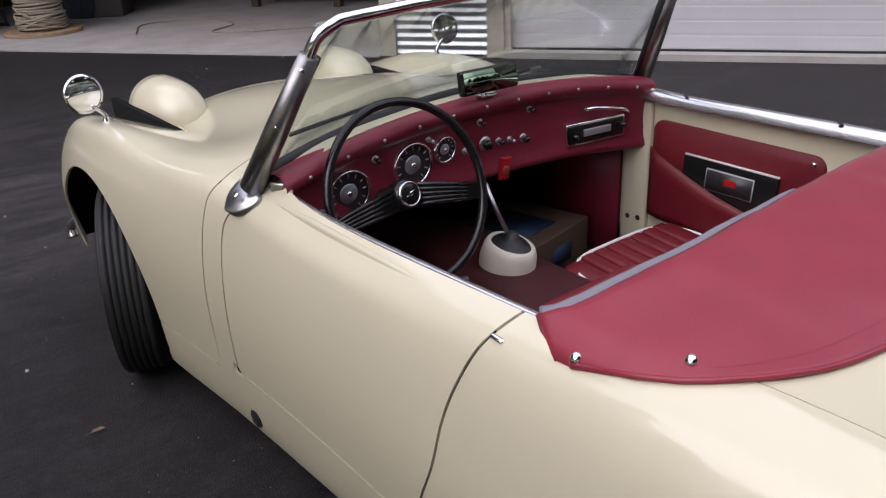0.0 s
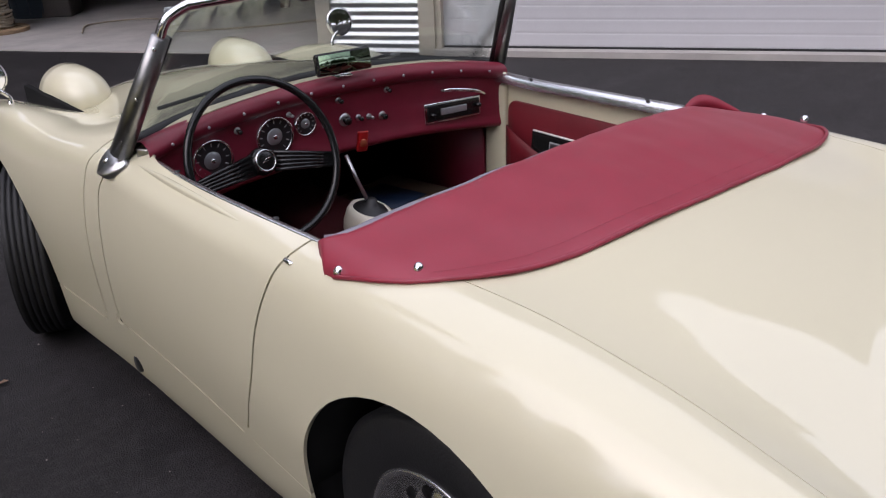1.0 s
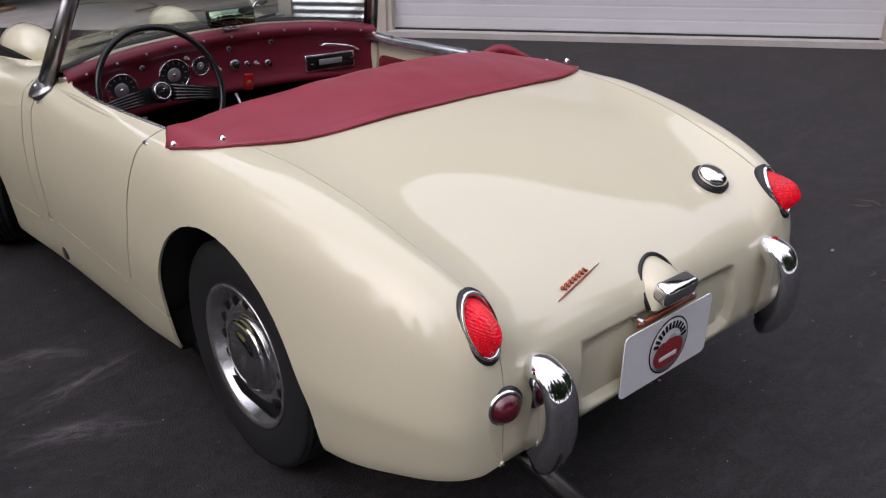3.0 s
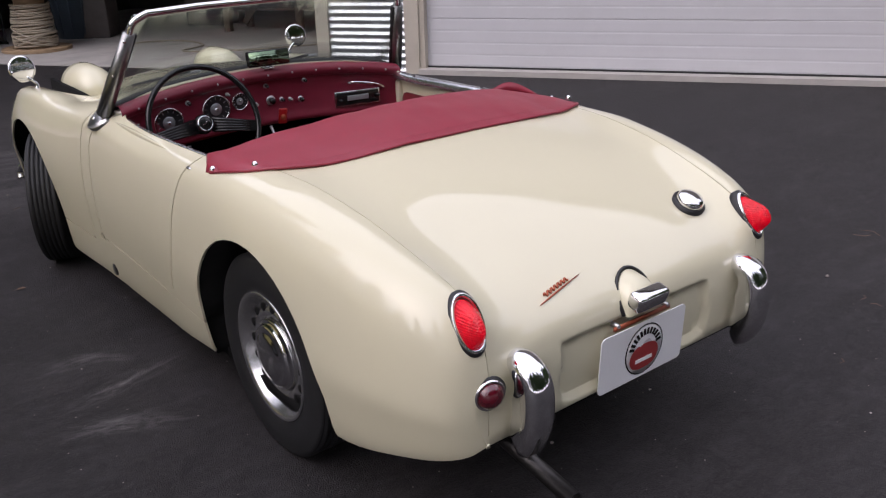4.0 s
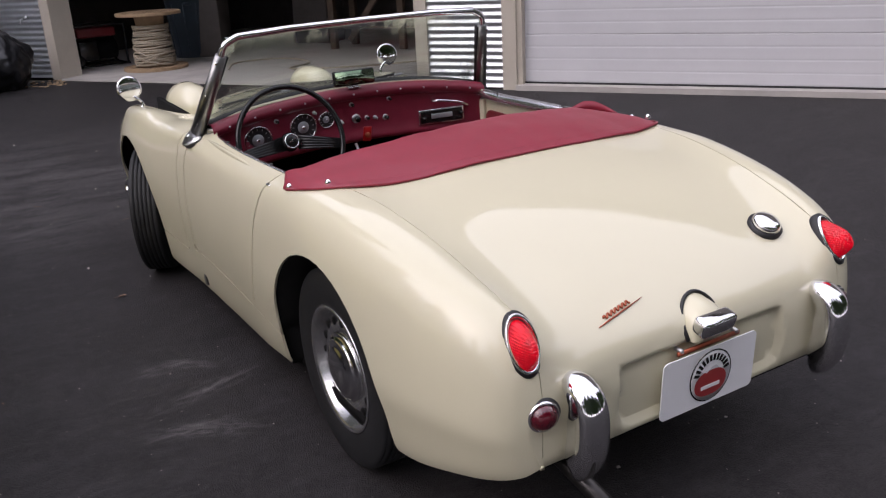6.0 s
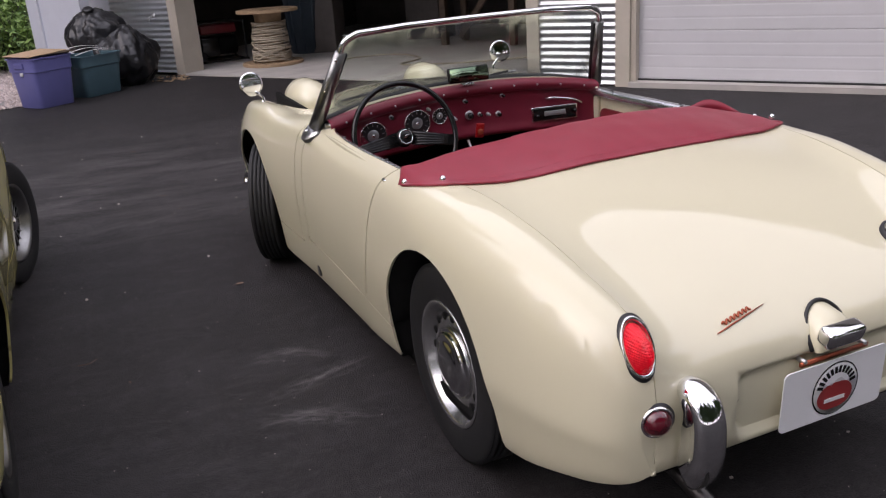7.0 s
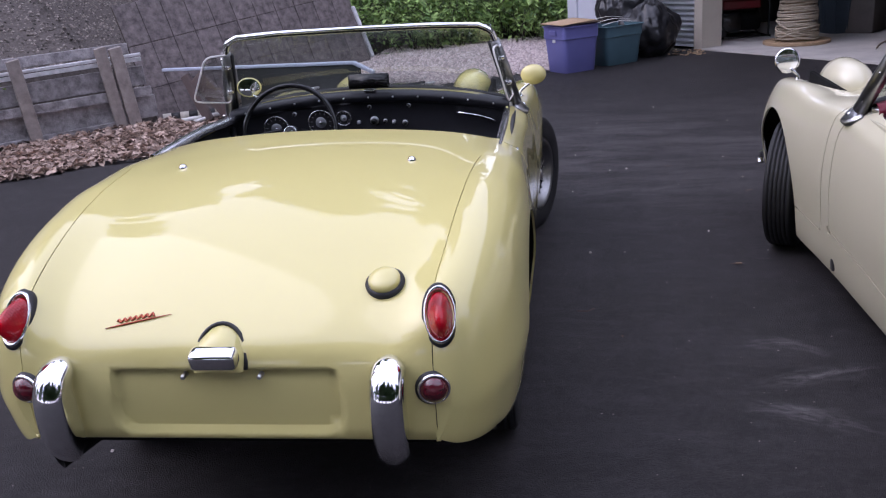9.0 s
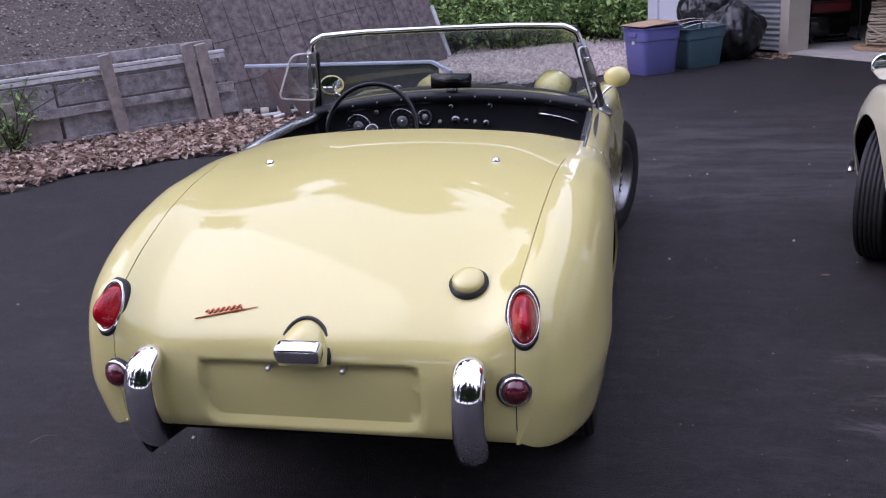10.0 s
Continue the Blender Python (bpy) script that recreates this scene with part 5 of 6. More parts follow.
H = 3.2
wall_box("trim_1", -0.14, 0.0, -0.03, 0.12, 0, H, "trim", "tan painted corner trim beside the garage door")
wall_box("trim_2", -1.06, -0.93, -0.03, 0.25, 0, H, "trim", "tan painted trim at the open garage bay")
corrugated("wall_1", -0.93, -0.14, 0.02, H, "galvanised corrugated wall between the garage bays")
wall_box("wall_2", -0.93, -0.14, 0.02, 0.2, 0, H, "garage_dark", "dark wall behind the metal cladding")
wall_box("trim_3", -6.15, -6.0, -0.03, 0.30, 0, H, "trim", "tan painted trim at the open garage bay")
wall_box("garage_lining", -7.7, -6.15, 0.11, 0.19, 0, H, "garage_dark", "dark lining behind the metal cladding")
corrugated("wall_3", -7.3, -6.15, 0.02, H, "galvanised corrugated wall beside the open bay")
wall_box("garage_door", 0.0, 4.2, 0.10, 0.14, 0.06, H, "door_white", "closed white ribbed garage door")
wall_box("threshold", 0.0, 4.2, -0.06, 0.12, 0, 0.05, "concrete", "pale concrete threshold under the garage door")
wall_box("trim_4", 4.2, 4.36, -0.03, 0.12, 0, H, "trim", "tan painted corner trim beside the garage door")
corrugated("wall_4", 4.36, 4.62, 0.02, H, "galvanised corrugated wall beyond the garage door")
wall_box("trim_5", 4.62, 4.78, -0.03, 0.12, 0, H, "trim", "tan painted trim beyond the corrugated strip")
wall_box("garage_door_far", 4.78, 7.4, 0.10, 0.14, 0.06, H, "door_white", "second closed white garage door")
wall_box("threshold_far", 4.78, 7.4, -0.06, 0.12, 0, 0.05, "concrete", "pale concrete threshold under the second garage door")
wall_box("garage_floor", -7.7, -6.0, 0.2, 6.0, -0.05, 0.012, "concrete", "bare concrete slab inside the open garage bay")
wall_box("garage_floor", -6.0, -1.06, -0.10, 6.0, -0.05, 0.012, "concrete", "bare concrete slab inside the open garage bay")
# Inside walls and ceiling take a dark colour in place of the bay's shade.
wall_box("garage_wall_back", -7.8, -0.5, 6.0, 6.1, 0, H, "garage_dark", "back wall inside the garage, coloured dark for shade")
wall_box("garage_wall_side", -7.8, -7.7, 0.2, 6.0, 0, H, "garage_dark", "side wall inside the garage, coloured dark for shade")
wall_box("garage_wall_side", -1.0, -0.9, 0.25, 6.0, 0, H, "garage_dark", "side wall inside the garage, coloured dark for shade")
wall_box("garage_ceiling", -7.8, -0.5, 0.2, 6.0, H, H + 0.1, "garage_dark", "ceiling inside the garage, coloured dark for shade")
wall_box("garage_header", -6.15, -0.93, -0.02, 0.2, 2.7, H, "trim", "tan header over the open garage bay")
wall_box("wall_upper", -8, 7.4, 0.0, 0.2, H, 6.25, "siding", "grey-brown siding on the upper storey")
wall_box("wall_end", 7.2, 7.4, 0.2, 8.0, H, 6.25, "siding", "grey-brown siding on the upper storey")
wall_box("wall_end", -8.0, -7.8, 0.2, 8.0, 0.0, 6.25, "siding", "grey-brown siding at the garage end")
wall_box("roof", -8.3, 7.7, -0.35, 8.2, 6.25, 6.40, "garage_dark", "dark flat roof over the garage")

# ---------------------------------------------------------------- garage front, details
def on_face(x, y, z):
    return FACE @ Vector((x, y, z))


door = bpy.data.objects["garage_door"]
for k in range(7):
    z0 = 0.062 + 0.446 * k
    bm = bmesh.new()
    prof = []
    for j in range(4):
        a = z0 + 0.1115 * j
        prof += [(0.000, a + 0.004), (-0.0014, a + 0.012), (-0.0014, a + 0.100), (0.000, a + 0.1085)]
    rows = [[bm.verts.new(on_face(x, 0.094 + y, z)) for x in (0.01, 4.19)] for y, z in [(0.012, z0)] + prof + [(0.012, z0 + 0.444)]]
    for a, b in zip(rows, rows[1:]):
        bm.faces.new((a[0], a[1], b[1], b[0]))
    part("door_panel", bm, "door_white", door, smooth=False)
wall_box("door_stop", 0.0, 0.05, 0.0, 0.10, 0.02, 3.2, "trim", "tan painted stop strip beside the garage door")
wall_box("door_seal", 0.05, 4.18, 0.075, 0.092, 0.048, 0.066, "rubber", "black rubber seal under the garage door")
wall_box("wall_5", -7.95, -6.93, 0.02, 0.10, 0, 3.2, "white_wall", "pale bluish wall panel beside the metal cladding")
wall_box("white_pier", -7.70, -6.70, -0.90, -0.76, 0, 3.2, "white_wall", "white painted wall pier at the garage's end")
wall_box("pier_trim", -7.72, -7.50, -0.93, -0.90, 0, 3.2, "white_wall", "white corner board on the wall pier")
post = part("timber_batten", boxed((0.045, 0.03, 2.2), FACE @ pose(-7.88, -0.14, 1.08, 3, 4, 0), 0.003), "wood", None)
tagged(post, "bare timber batten leaning against the wall", "batten")


def tap(m):
    t = thing("garden_tap", "brass garden tap on the corrugated wall", "tap", m)
    part("body", tube(bmesh.new(), smooth_path([(0, 0, 0), (0, -0.05, 0), (0, -0.09, -0.01), (-0.01, -0.10, -0.05)], 5), 0.014, 10), "alloy", t)
    part("handle", lathe(bmesh.new(), [(0, 0.01), (0.03, 0.008), (0.032, 0), (0.03, -0.006), (0, -0.006)], pose(0.05, -0.06, 0.02, 60, 0, 0), 20), "alloy", t)
    return t


tap(FACE @ pose(-6.42, -0.02, 0.74))


def cable_spool(m):
    t = thing("cable_spool", "wooden cable spool wound with pale rope on the slab", "spool", m)
    for z in (0.02, 0.70):
        flange = part("flange", lathe(bmesh.new(), [(0.0, -0.02), (0.40, -0.02), (0.405, -0.015), (0.405, 0.015), (0.40, 0.02), (0.0, 0.02)], Matrix.Translation((0, 0, z)), 40), "wood", t)
        sharpen(flange)
        for k in range(5):
            part("groove", boxed((0.72 if k == 2 else 0.6, 0.004, 0.002), Matrix.Translation((0, -0.26 + 0.13 * k, z + 0.0205))), "dark", flange, smooth=False)
    part("core", lathe(bmesh.new(), [(0.20, 0.03), (0.17, 0.2), (0.165, 0.5), (0.19, 0.69)], None, 28), "wood", t)
    pts = []
    n = 17 * 22
    for k in range(n):
        a = 2 * math.pi * k / 22
        h = k / n
        r = 0.215 + 0.035 * (1 - h) + 0.008 * math.sin(k * 0.61)
        pts.append((r * math.cos(a), r * math.sin(a), 0.06 + 0.50 * h + 0.006 * math.sin(k * 0.37)))
    part("rope", tube(bmesh.new(), pts, 0.0135, 6), "rope", t)
    for tilt, z in ((14, 0.13), (-11, 0.16), (20, 0.20), (-18, 0.12)):
        q = Matrix.Translation((0, 0, z)) @ Matrix.Rotation(radians(tilt), 4, "X") @ Matrix.Rotation(radians(tilt * 0.6), 4, "Y")
        part("loose_turn", tube(bmesh.new(), [q @ Vector((0.262 * math.cos(a), 0.262 * math.sin(a), 0)) for a in [2 * math.pi * k / 30 for k in range(30)]], 0.0125, 6, True), "rope", t)
    return t


cable_spool(pose(0.94, 9.72, 0.012, 0, 0, 20))


def rubbish_bin(m):
    t = thing("rubbish_bin", "dark blue-grey plastic rubbish bin in the garage", "bin", m)
    part("body", lathe(bmesh.new(), [(0.0, 0.0), (0.27, 0.0), (0.28, 0.02), (0.34, 0.80), (0.365, 0.81), (0.365, 0.84), (0.34, 0.84)], None, 36), "bin", t)
    for k in range(12):
        a = 2 * math.pi * k / 12
        part("rib", tube(bmesh.new(), [(0.285 * math.cos(a), 0.285 * math.sin(a), 0.05), (0.338 * math.cos(a), 0.338 * math.sin(a), 0.74)], 0.008, 6), "bin", t)
    part("handle", boxed((0.12, 0.04, 0.04), pose(-0.12, -0.34, 0.74, 0, 0, 20), 0.012), "bin", t)
    return t


M["bin"] = mat("bin_plastic", (0.03, 0.045, 0.06), 0.5, vary=0.2, scale=6)
M["engine_red"] = mat("red_painted_steel", (0.16, 0.012, 0.015), 0.4, vary=0.2, scale=8)
rubbish_bin(pose(1.72, 10.72, 0.012))


def generator(m):
    t = thing("generator", "portable generator with a black frame and red tank", "generator", m)
    for s in (-1, 1):
        loop = smooth_path([(-0.33, s * 0.24, 0.03), (-0.35, s * 0.24, 0.06), (-0.35, s * 0.24, 0.50), (-0.31, s * 0.24, 0.55), (0.31, s * 0.24, 0.55), (0.35, s * 0.24, 0.50), (0.35, s * 0.24, 0.06), (0.33, s * 0.24, 0.03), (-0.33, s * 0.24, 0.03)], 4)
        part("frame_loop", tube(bmesh.new(), loop, 0.014, 8), "gloss_black", t)
    for x in (-0.3, 0.3):
        for z in (0.04, 0.54):
            part("cross_bar", tube(bmesh.new(), [(x, -0.24, z), (x, 0.24, z)], 0.012, 8), "gloss_black", t)
    part("fuel_tank", boxed((0.52, 0.40, 0.13), pose(0, 0, 0.46), 0.035, 3), "engine_red", t)
    part("engine_block", boxed((0.26, 0.30, 0.26), pose(-0.12, 0, 0.22), 0.02, 2), "gloss_black", t)
    part("alternator", lathe(bmesh.new(), [(0, -0.14), (0.12, -0.14), (0.13, -0.1), (0.13, 0.12), (0, 0.13)], pose(0.16, 0, 0.22, 0, 90, 0), 24), "dark", t)
    for y in (-0.2, 0.2):
        part("wheel", lathe(bmesh.new(), [(0.03, -0.02), (0.09, -0.02), (0.09, 0.02), (0.03, 0.02)], pose(-0.3, y, 0.09, 90, 0, 0), 20, True), "rubber", t)
    return t


generator(pose(0.36, 10.75, 0.012, 0, 0, 10))


def workbench(m):
    t = thing("workbench", "rough timber workbench in the dark garage", "workbench", m)
    part("top", boxed((2.6, 0.7, 0.05), pose(0, 0, 0.88), 0.004), "bench", t)
    part("shelf", boxed((2.4, 0.6, 0.03), pose(0, 0, 0.30), 0.003), "bench", t)
    for x in (-1.2, -0.1, 1.2):
        for y in (-0.3, 0.3):
            part("leg", boxed((0.09, 0.09, 0.86), pose(x, y, 0.43), 0.004), "bench", t)
    part("brace", boxed((0.08, 0.04, 1.1), pose(-0.6, -0.3, 0.55, 0, 38, 0), 0.003), "bench", t)
    return t


M["bench"] = mat("dusty_timber", (0.11, 0.075, 0.05), 0.8, vary=0.4, scale=8)
workbench(FACE @ pose(-2.6, 3.2, 0.012))
for k, (x, y, h) in enumerate(((-4.6, 3.8, 0.9), (-1.6, 4.2, 1.3), (-5.5, 2.2, 1.2))):
    crate = thing("storage_crate", "dark storage crate standing in the garage", "crate", FACE @ pose(x, y, 0.012, 0, 0, 10 * k), "crates in the garage")
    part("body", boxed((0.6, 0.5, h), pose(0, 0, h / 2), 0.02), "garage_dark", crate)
    part("lid", boxed((0.63, 0.53, 0.04), pose(0, 0, h + 0.02), 0.01), "bin", crate)
hose = thing("air_hose", "pale air hose lying in a loop on the slab", "hose")
part("tube", tube(bmesh.new(), smooth_path([(1.6, 8.7, 0.022), (1.9, 9.3, 0.022), (2.5, 9.2, 0.022), (2.6, 8.5, 0.022), (2.2, 8.1, 0.022), (2.9, 7.6, 0.022), (3.8, 7.4, 0.022)], 8), 0.009, 6), "rope", hose)


# ---------------------------------------------------------------- tubs and bags beside the drive
def storage_tub(label, material, m, lid, size=(0.66, 0.46, 0.44), group="plastic tubs"):
    t = thing("storage_tub", label, "tub", m, group)
    lx, ly, h = size
    bm = bmesh.new()
    rings = []
    for z, k in ((0.0, 0.80), (0.006, 0.815), (h * 0.72, 0.93), (h * 0.73, 0.97), (h * 0.97, 0.985), (h * 0.975, 1.04), (h, 1.04), (h, 0.96), (0.02, 0.79)):
        ring = []
        for j in range(32):
            a = 2 * math.pi * (j + 0.5) / 32
            c, s = math.cos(a), math.sin(a)
            ring.append(bm.verts.new((lx / 2 * k * math.copysign(abs(c) ** 0.22, c), ly / 2 * k * math.copysign(abs(s) ** 0.22, s), z)))
        rings.append(ring)
    for a, b in zip(rings, rings[1:]):
        for j in range(32):
            bm.faces.new((a[j], a[(j + 1) % 32], b[(j + 1) % 32], b[j]))
    bm.faces.new(rings[0][::-1])
    bm.faces.new(rings[-1])
    sharpen(part("body", bm, material, t))
    for s in (-1, 1):
        part("handle", boxed((0.02, 0.14, 0.06), pose(s * lx * 0.50, 0, h * 0.86), 0.008), material, t)
        part("latch", boxed((0.012, 0.05, 0.05), pose(s * lx * 0.47, 0, h * 0.70, 0, s * -6, 0), 0.005), "white_piping", t)
    if lid:
        for k, (dx, dy, a) in enumerate(((0.0, 0.02, 2), (0.05, -0.03, -5), (-0.04, 0.0, 7))):
            part("cardboard_sheet", boxed((lx * 1.0, ly * 0.85, 0.006), pose(dx, dy, h + 0.012 + 0.012 * k, 1.5 * k - 1, 2 - 2 * k, a), 0.001), "cardboard_pale" if k == 2 else "cardboard", t)
    else:
        for k in range(3):
            sheet = [(-lx * 0.45 + lx * 0.9 * j / 8, 0.12 * k - 0.12, h + 0.015 + 0.022 * k + 0.03 * math.sin(math.pi * j / 8)) for j in range(9)]
            part("plastic_strip", tube(bmesh.new(), sheet, 0.012, 6, flat=0.3), "white_piping", t)
    return t


M["cardboard_pale"] = mat("pale_cardboard", (0.48, 0.33, 0.20), 0.8, vary=0.15, scale=6)
storage_tub("blue-violet plastic storage tub topped with cardboard sheets", "tub_blue", pose(-1.85, 8.38, 0.0, 0, 0, 38), True, (0.52, 0.46, 0.53))
storage_tub("dark green plastic storage tub with pale strips in it", "tub_green", pose(-1.36, 8.86, 0.0, 0, 0, 42), False, (0.62, 0.46, 0.46))


def bin_bag(m, size, seed):
    t = thing("bin_bag", "full black plastic bin bag leaning beside the tubs", "bag", m, "bin bags")
    bm = bmesh.new()
    bmesh.ops.create_icosphere(bm, subdivisions=5, radius=1.0)
    for v in bm.verts:
        p = v.co.copy()
        o = Vector((seed * 3.1, seed * 1.7, 0))
        k = 1 + 0.16 * noise.noise(p * 1.4 + o) + 0.10 * noise.noise(Vector((p.x * 5, p.y * 5, p.z * 1.6)) + o) + 0.04 * noise.noise(p * 9 + o)
        w = 1.0 - 0.25 * max(0.0, p.z) ** 2
        v.co = Vector((p.x * k * w * size[0], p.y * k * w * size[1], max(-0.88, p.z) * k * size[2] + size[2] * 0.9))
    part("sack", bm, "bag", t)
    part("knot", lathe(bmesh.new(), [(0.09, -0.05), (0.04, 0.0), (0.03, 0.02), (0.07, 0.07), (0.05, 0.09), (0, 0.07)], pose(0.02, 0, size[2] * 1.72, 12, 8, 0), 14), "bag", t)
    return t


bin_bag(pose(-0.92, 9.40, 0.0), (0.39, 0.36, 0.36), 1)
bin_bag(pose(-1.16, 9.62, 0.42, 10, -14, 0), (0.35, 0.30, 0.26), 2)
bin_bag(pose(-1.25, 9.62, 0.0, 0, 0, 60), (0.32, 0.30, 0.28), 3)
crumbs = bmesh.new()
for k in range(26):
    x, y = -0.42 + random.uniform(-0.25, 0.2), 9.42 + random.uniform(-0.3, 0.3)
    box(crumbs, (random.uniform(0.02, 0.09), random.uniform(0.01, 0.04), 0.012), pose(x, y, 0.007, 0, random.uniform(-8, 8), random.uniform(0, 180)))
tagged(part("wood_scraps", crumbs, "wood", None, "", False), "wood scraps and splinters on the asphalt", "scraps", "", "stuff")


# ---------------------------------------------------------------- bank, fence and boards beyond the drive
BANK = [Vector(p) for p in ((-16.0, -6.0), (-10.0, 0.9), (-5.62, 5.36), (-5.2, 6.2), (-4.6, 9.0), (-4.7, 11.8), (-2.3, 12.6), (2.0, 22.0))]


def bank_side(x, y):
    """Signed distance from the foot of the bank, positive up the bank, and the place along it."""
    x, y = x + 0.30, y - 0.30
    p = Vector((x, y))
    best, sign, along, run = 1e9, 1, 0.0, 0.0
    for a, b in zip(BANK, BANK[1:]):
        d = b - a
        k = min(max((p - a).dot(d) / d.length_squared, 0), 1)
        q = a + d * k
        if (p - q).length < best:
            best = (p - q).length
            c = d.x * (p.y - a.y) - d.y * (p.x - a.x)
            sign, along = (1 if c > 0 else -1), run + k * d.length
        run += d.length
    return sign * best, along


def bank_z(x, y):
    d, s = bank_side(x, y)
    if d < -0.5:
        return -0.06
    step = 0.66 * min(max((16.3 - s) / 1.2, 0), 1)
    rise = step * min(max((d - 0.16) / 0.12, 0), 1) if step else 0.0
    z = rise + 0.42 * max(0, d - 0.3) * (1.0 if d < 9 else 1.0) - (0.06 if d < 0 else 0)
    z = z if z < 6 else 6 + 0.2 * (z - 6)
    return z + 0.05 * noise.noise(Vector((x * 1.1, y * 1.1, 0))) * min(1, max(0, d + 0.3)) + 0.012 * noise.noise(Vector((x * 6, y * 6, 4)))


bm = bmesh.new()
nx, ny = 150, 190
pts = [[bm.verts.new((-26 + 28 * i / nx, -8 + 38 * j / ny, bank_z(-26 + 28 * i / nx, -8 + 38 * j / ny))) for j in range(ny + 1)] for i in range(nx + 1)]
for i in range(nx):
    for j in range(ny):
        bm.faces.new((pts[i][j], pts[i + 1][j], pts[i + 1][j + 1], pts[i][j + 1]))
tagged(part("bank", bm, "dirt", None), "dark stony soil bank rising beyond the drive", "bank", "", "structure")

FENCE = Matrix.Translation((-7.24, 4.39, 0)) @ Matrix.Rotation(math.atan2(1.22, 1.20), 4, "Z")
M["pale_slat"] = mat("whitewashed_slat", (0.78, 0.77, 0.78), 0.8, vary=0.35, scale=14)
fence = thing("retaining_fence", "low retaining fence of weathered grey planks", "fence", FENCE)


def plank(name, x0, x1, z, h, tilt=0.0, y=0.0, depth=0.03, material="grey_wood", par=None):
    bm = boxed((x1 - x0, depth, h), pose((x0 + x1) / 2, y, z, 0, tilt, 0), 0.004, 1)
    for v in bm.verts:
        v.co.z += 0.006 * noise.noise(Vector((v.co.x * 3, z * 7, 0)))
    return part(name, bm, material, par or fence, smooth=False)


boards = ((-2.4, 1.86, 0.765, 0.095, -0.9, 0.10, "grey_wood"), (-2.4, 1.94, 0.682, 0.030, -1.3, -0.004, "pale_slat"), (-2.4, 1.94, 0.638, 0.040, -1.3, 0.004, "pale_slat"), (-2.4, 0.33, 0.47, 0.24, -0.6, 0.05, "grey_wood"), (0.35, 1.95, 0.515, 0.185, -1.3, 0.03, "grey_wood"),
          (0.12, 1.98, 0.365, 0.085, -1.3, -0.014, "grey_wood"), (-2.4, 0.10, 0.335, 0.080, -0.5, -0.010, "grey_wood"), (0.36, 2.02, 0.215, 0.215, -0.8, 0.055, "grey_wood"), (-2.4, 0.33, 0.20, 0.23, -0.5, 0.060, "stake_wood"), (0.27, 1.70, 0.072, 0.095, -1.2, -0.014, "grey_wood"), (-2.4, 0.20, 0.06, 0.09, -0.5, -0.014, "stake_wood"))
for x0, x1, z, h, tilt, y, wood in boards:
    plank("plank", x0, x1, z, h, tilt, y, 0.026, wood)
for x, tilt, h, w in ((-0.06, -5, 0.52, 0.13), (0.835, -5, 0.85, 0.11), (1.60, -6, 0.87, 0.105), (1.735, -6, 0.85, 0.12), (-1.1, -5, 0.86, 0.11)):
    bm = boxed((w, 0.04, h), pose(x, -0.048, h / 2 - 0.02, 4, tilt, 0), 0.005, 1)
    for v in bm.verts:
        v.co.z += 0.02 * noise.noise(Vector((v.co.x * 9, 0, h)))
    part("stake", bm, "stake_wood", fence, smooth=False)


def grid_board():
    """A large dark board, scored into squares, leaning on the bank."""
    a, b = Vector((-5.88, 5.90, 0.02)), Vector((-4.18, 7.90, 0.10))
    d = (b - a).normalized()
    m = Matrix.Translation(a) @ Matrix.Rotation(math.atan2(d.y, d.x), 4, "Z") @ Matrix.Rotation(radians(-16), 4, "X") @ Matrix.Rotation(radians(-6.5), 4, "Y")
    t = thing("scored_board", "large dark weathered board scored into squares", "board", m)
    L, Hh, nx, nz = 2.72, 1.22, 11, 2
    part("backing", boxed((L, 0.02, Hh), pose(L / 2, 0.02, Hh / 2), 0.002), "bark", t)
    zs = [0.0, 0.36, 0.80, 1.22]
    for i in range(nx):
        for j in range(3):
            w, h = L / nx, zs[j + 1] - zs[j]
            part("square", boxed((w - 0.0045, 0.016, h - 0.0045), pose((i + 0.5) * w, 0.006, zs[j] + h / 2), 0.003, 1), "osb", t, smooth=False)
    part("pale_edge", boxed((0.05, 0.05, 0.62), pose(L + 0.02, 0.0, 0.33, 0, -3, 0), 0.02, 3), "pale_slat", t)
    return t


grid_board()


def trestle(m):
    t = thing("bench_top", "pale blue-edged rail over a dark panel on brown supports", "bench", m)
    part("top", boxed((2.1, 0.05, 0.03), pose(1.05, 0.10, 0.55), 0.006), "pale_blue", t)
    part("end_rail", boxed((0.22, 0.05, 0.03), pose(2.18, 0.10, 0.505, 0, 26, 0), 0.006), "pale_blue", t)
    part("skirt", boxed((1.3, 0.02, 0.53), pose(1.50, 0.10, 0.27), 0.004), "smoked_panel", t, "dark smoked panel under the rail")
    for x, w, lean in ((0.34, 0.10, -24), (0.56, 0.17, -40)):
        part("support", boxed((w, 0.05, 0.50 / math.cos(radians(lean)) - 0.4 * w), pose(x, 0.11, 0.26, 0, lean, 0), 0.012), "brown", t)
    return t


M["smoked_panel"] = mat("smoked_panel", (0.035, 0.036, 0.034), 0.25, vary=0.3, scale=6)
M["pale_blue"] = mat("pale_blue_laminate", (0.52, 0.55, 0.66), 0.4, vary=0.1, scale=6)
trestle(pose(-5.78, 5.85, 0.0, 0, 0, -10))


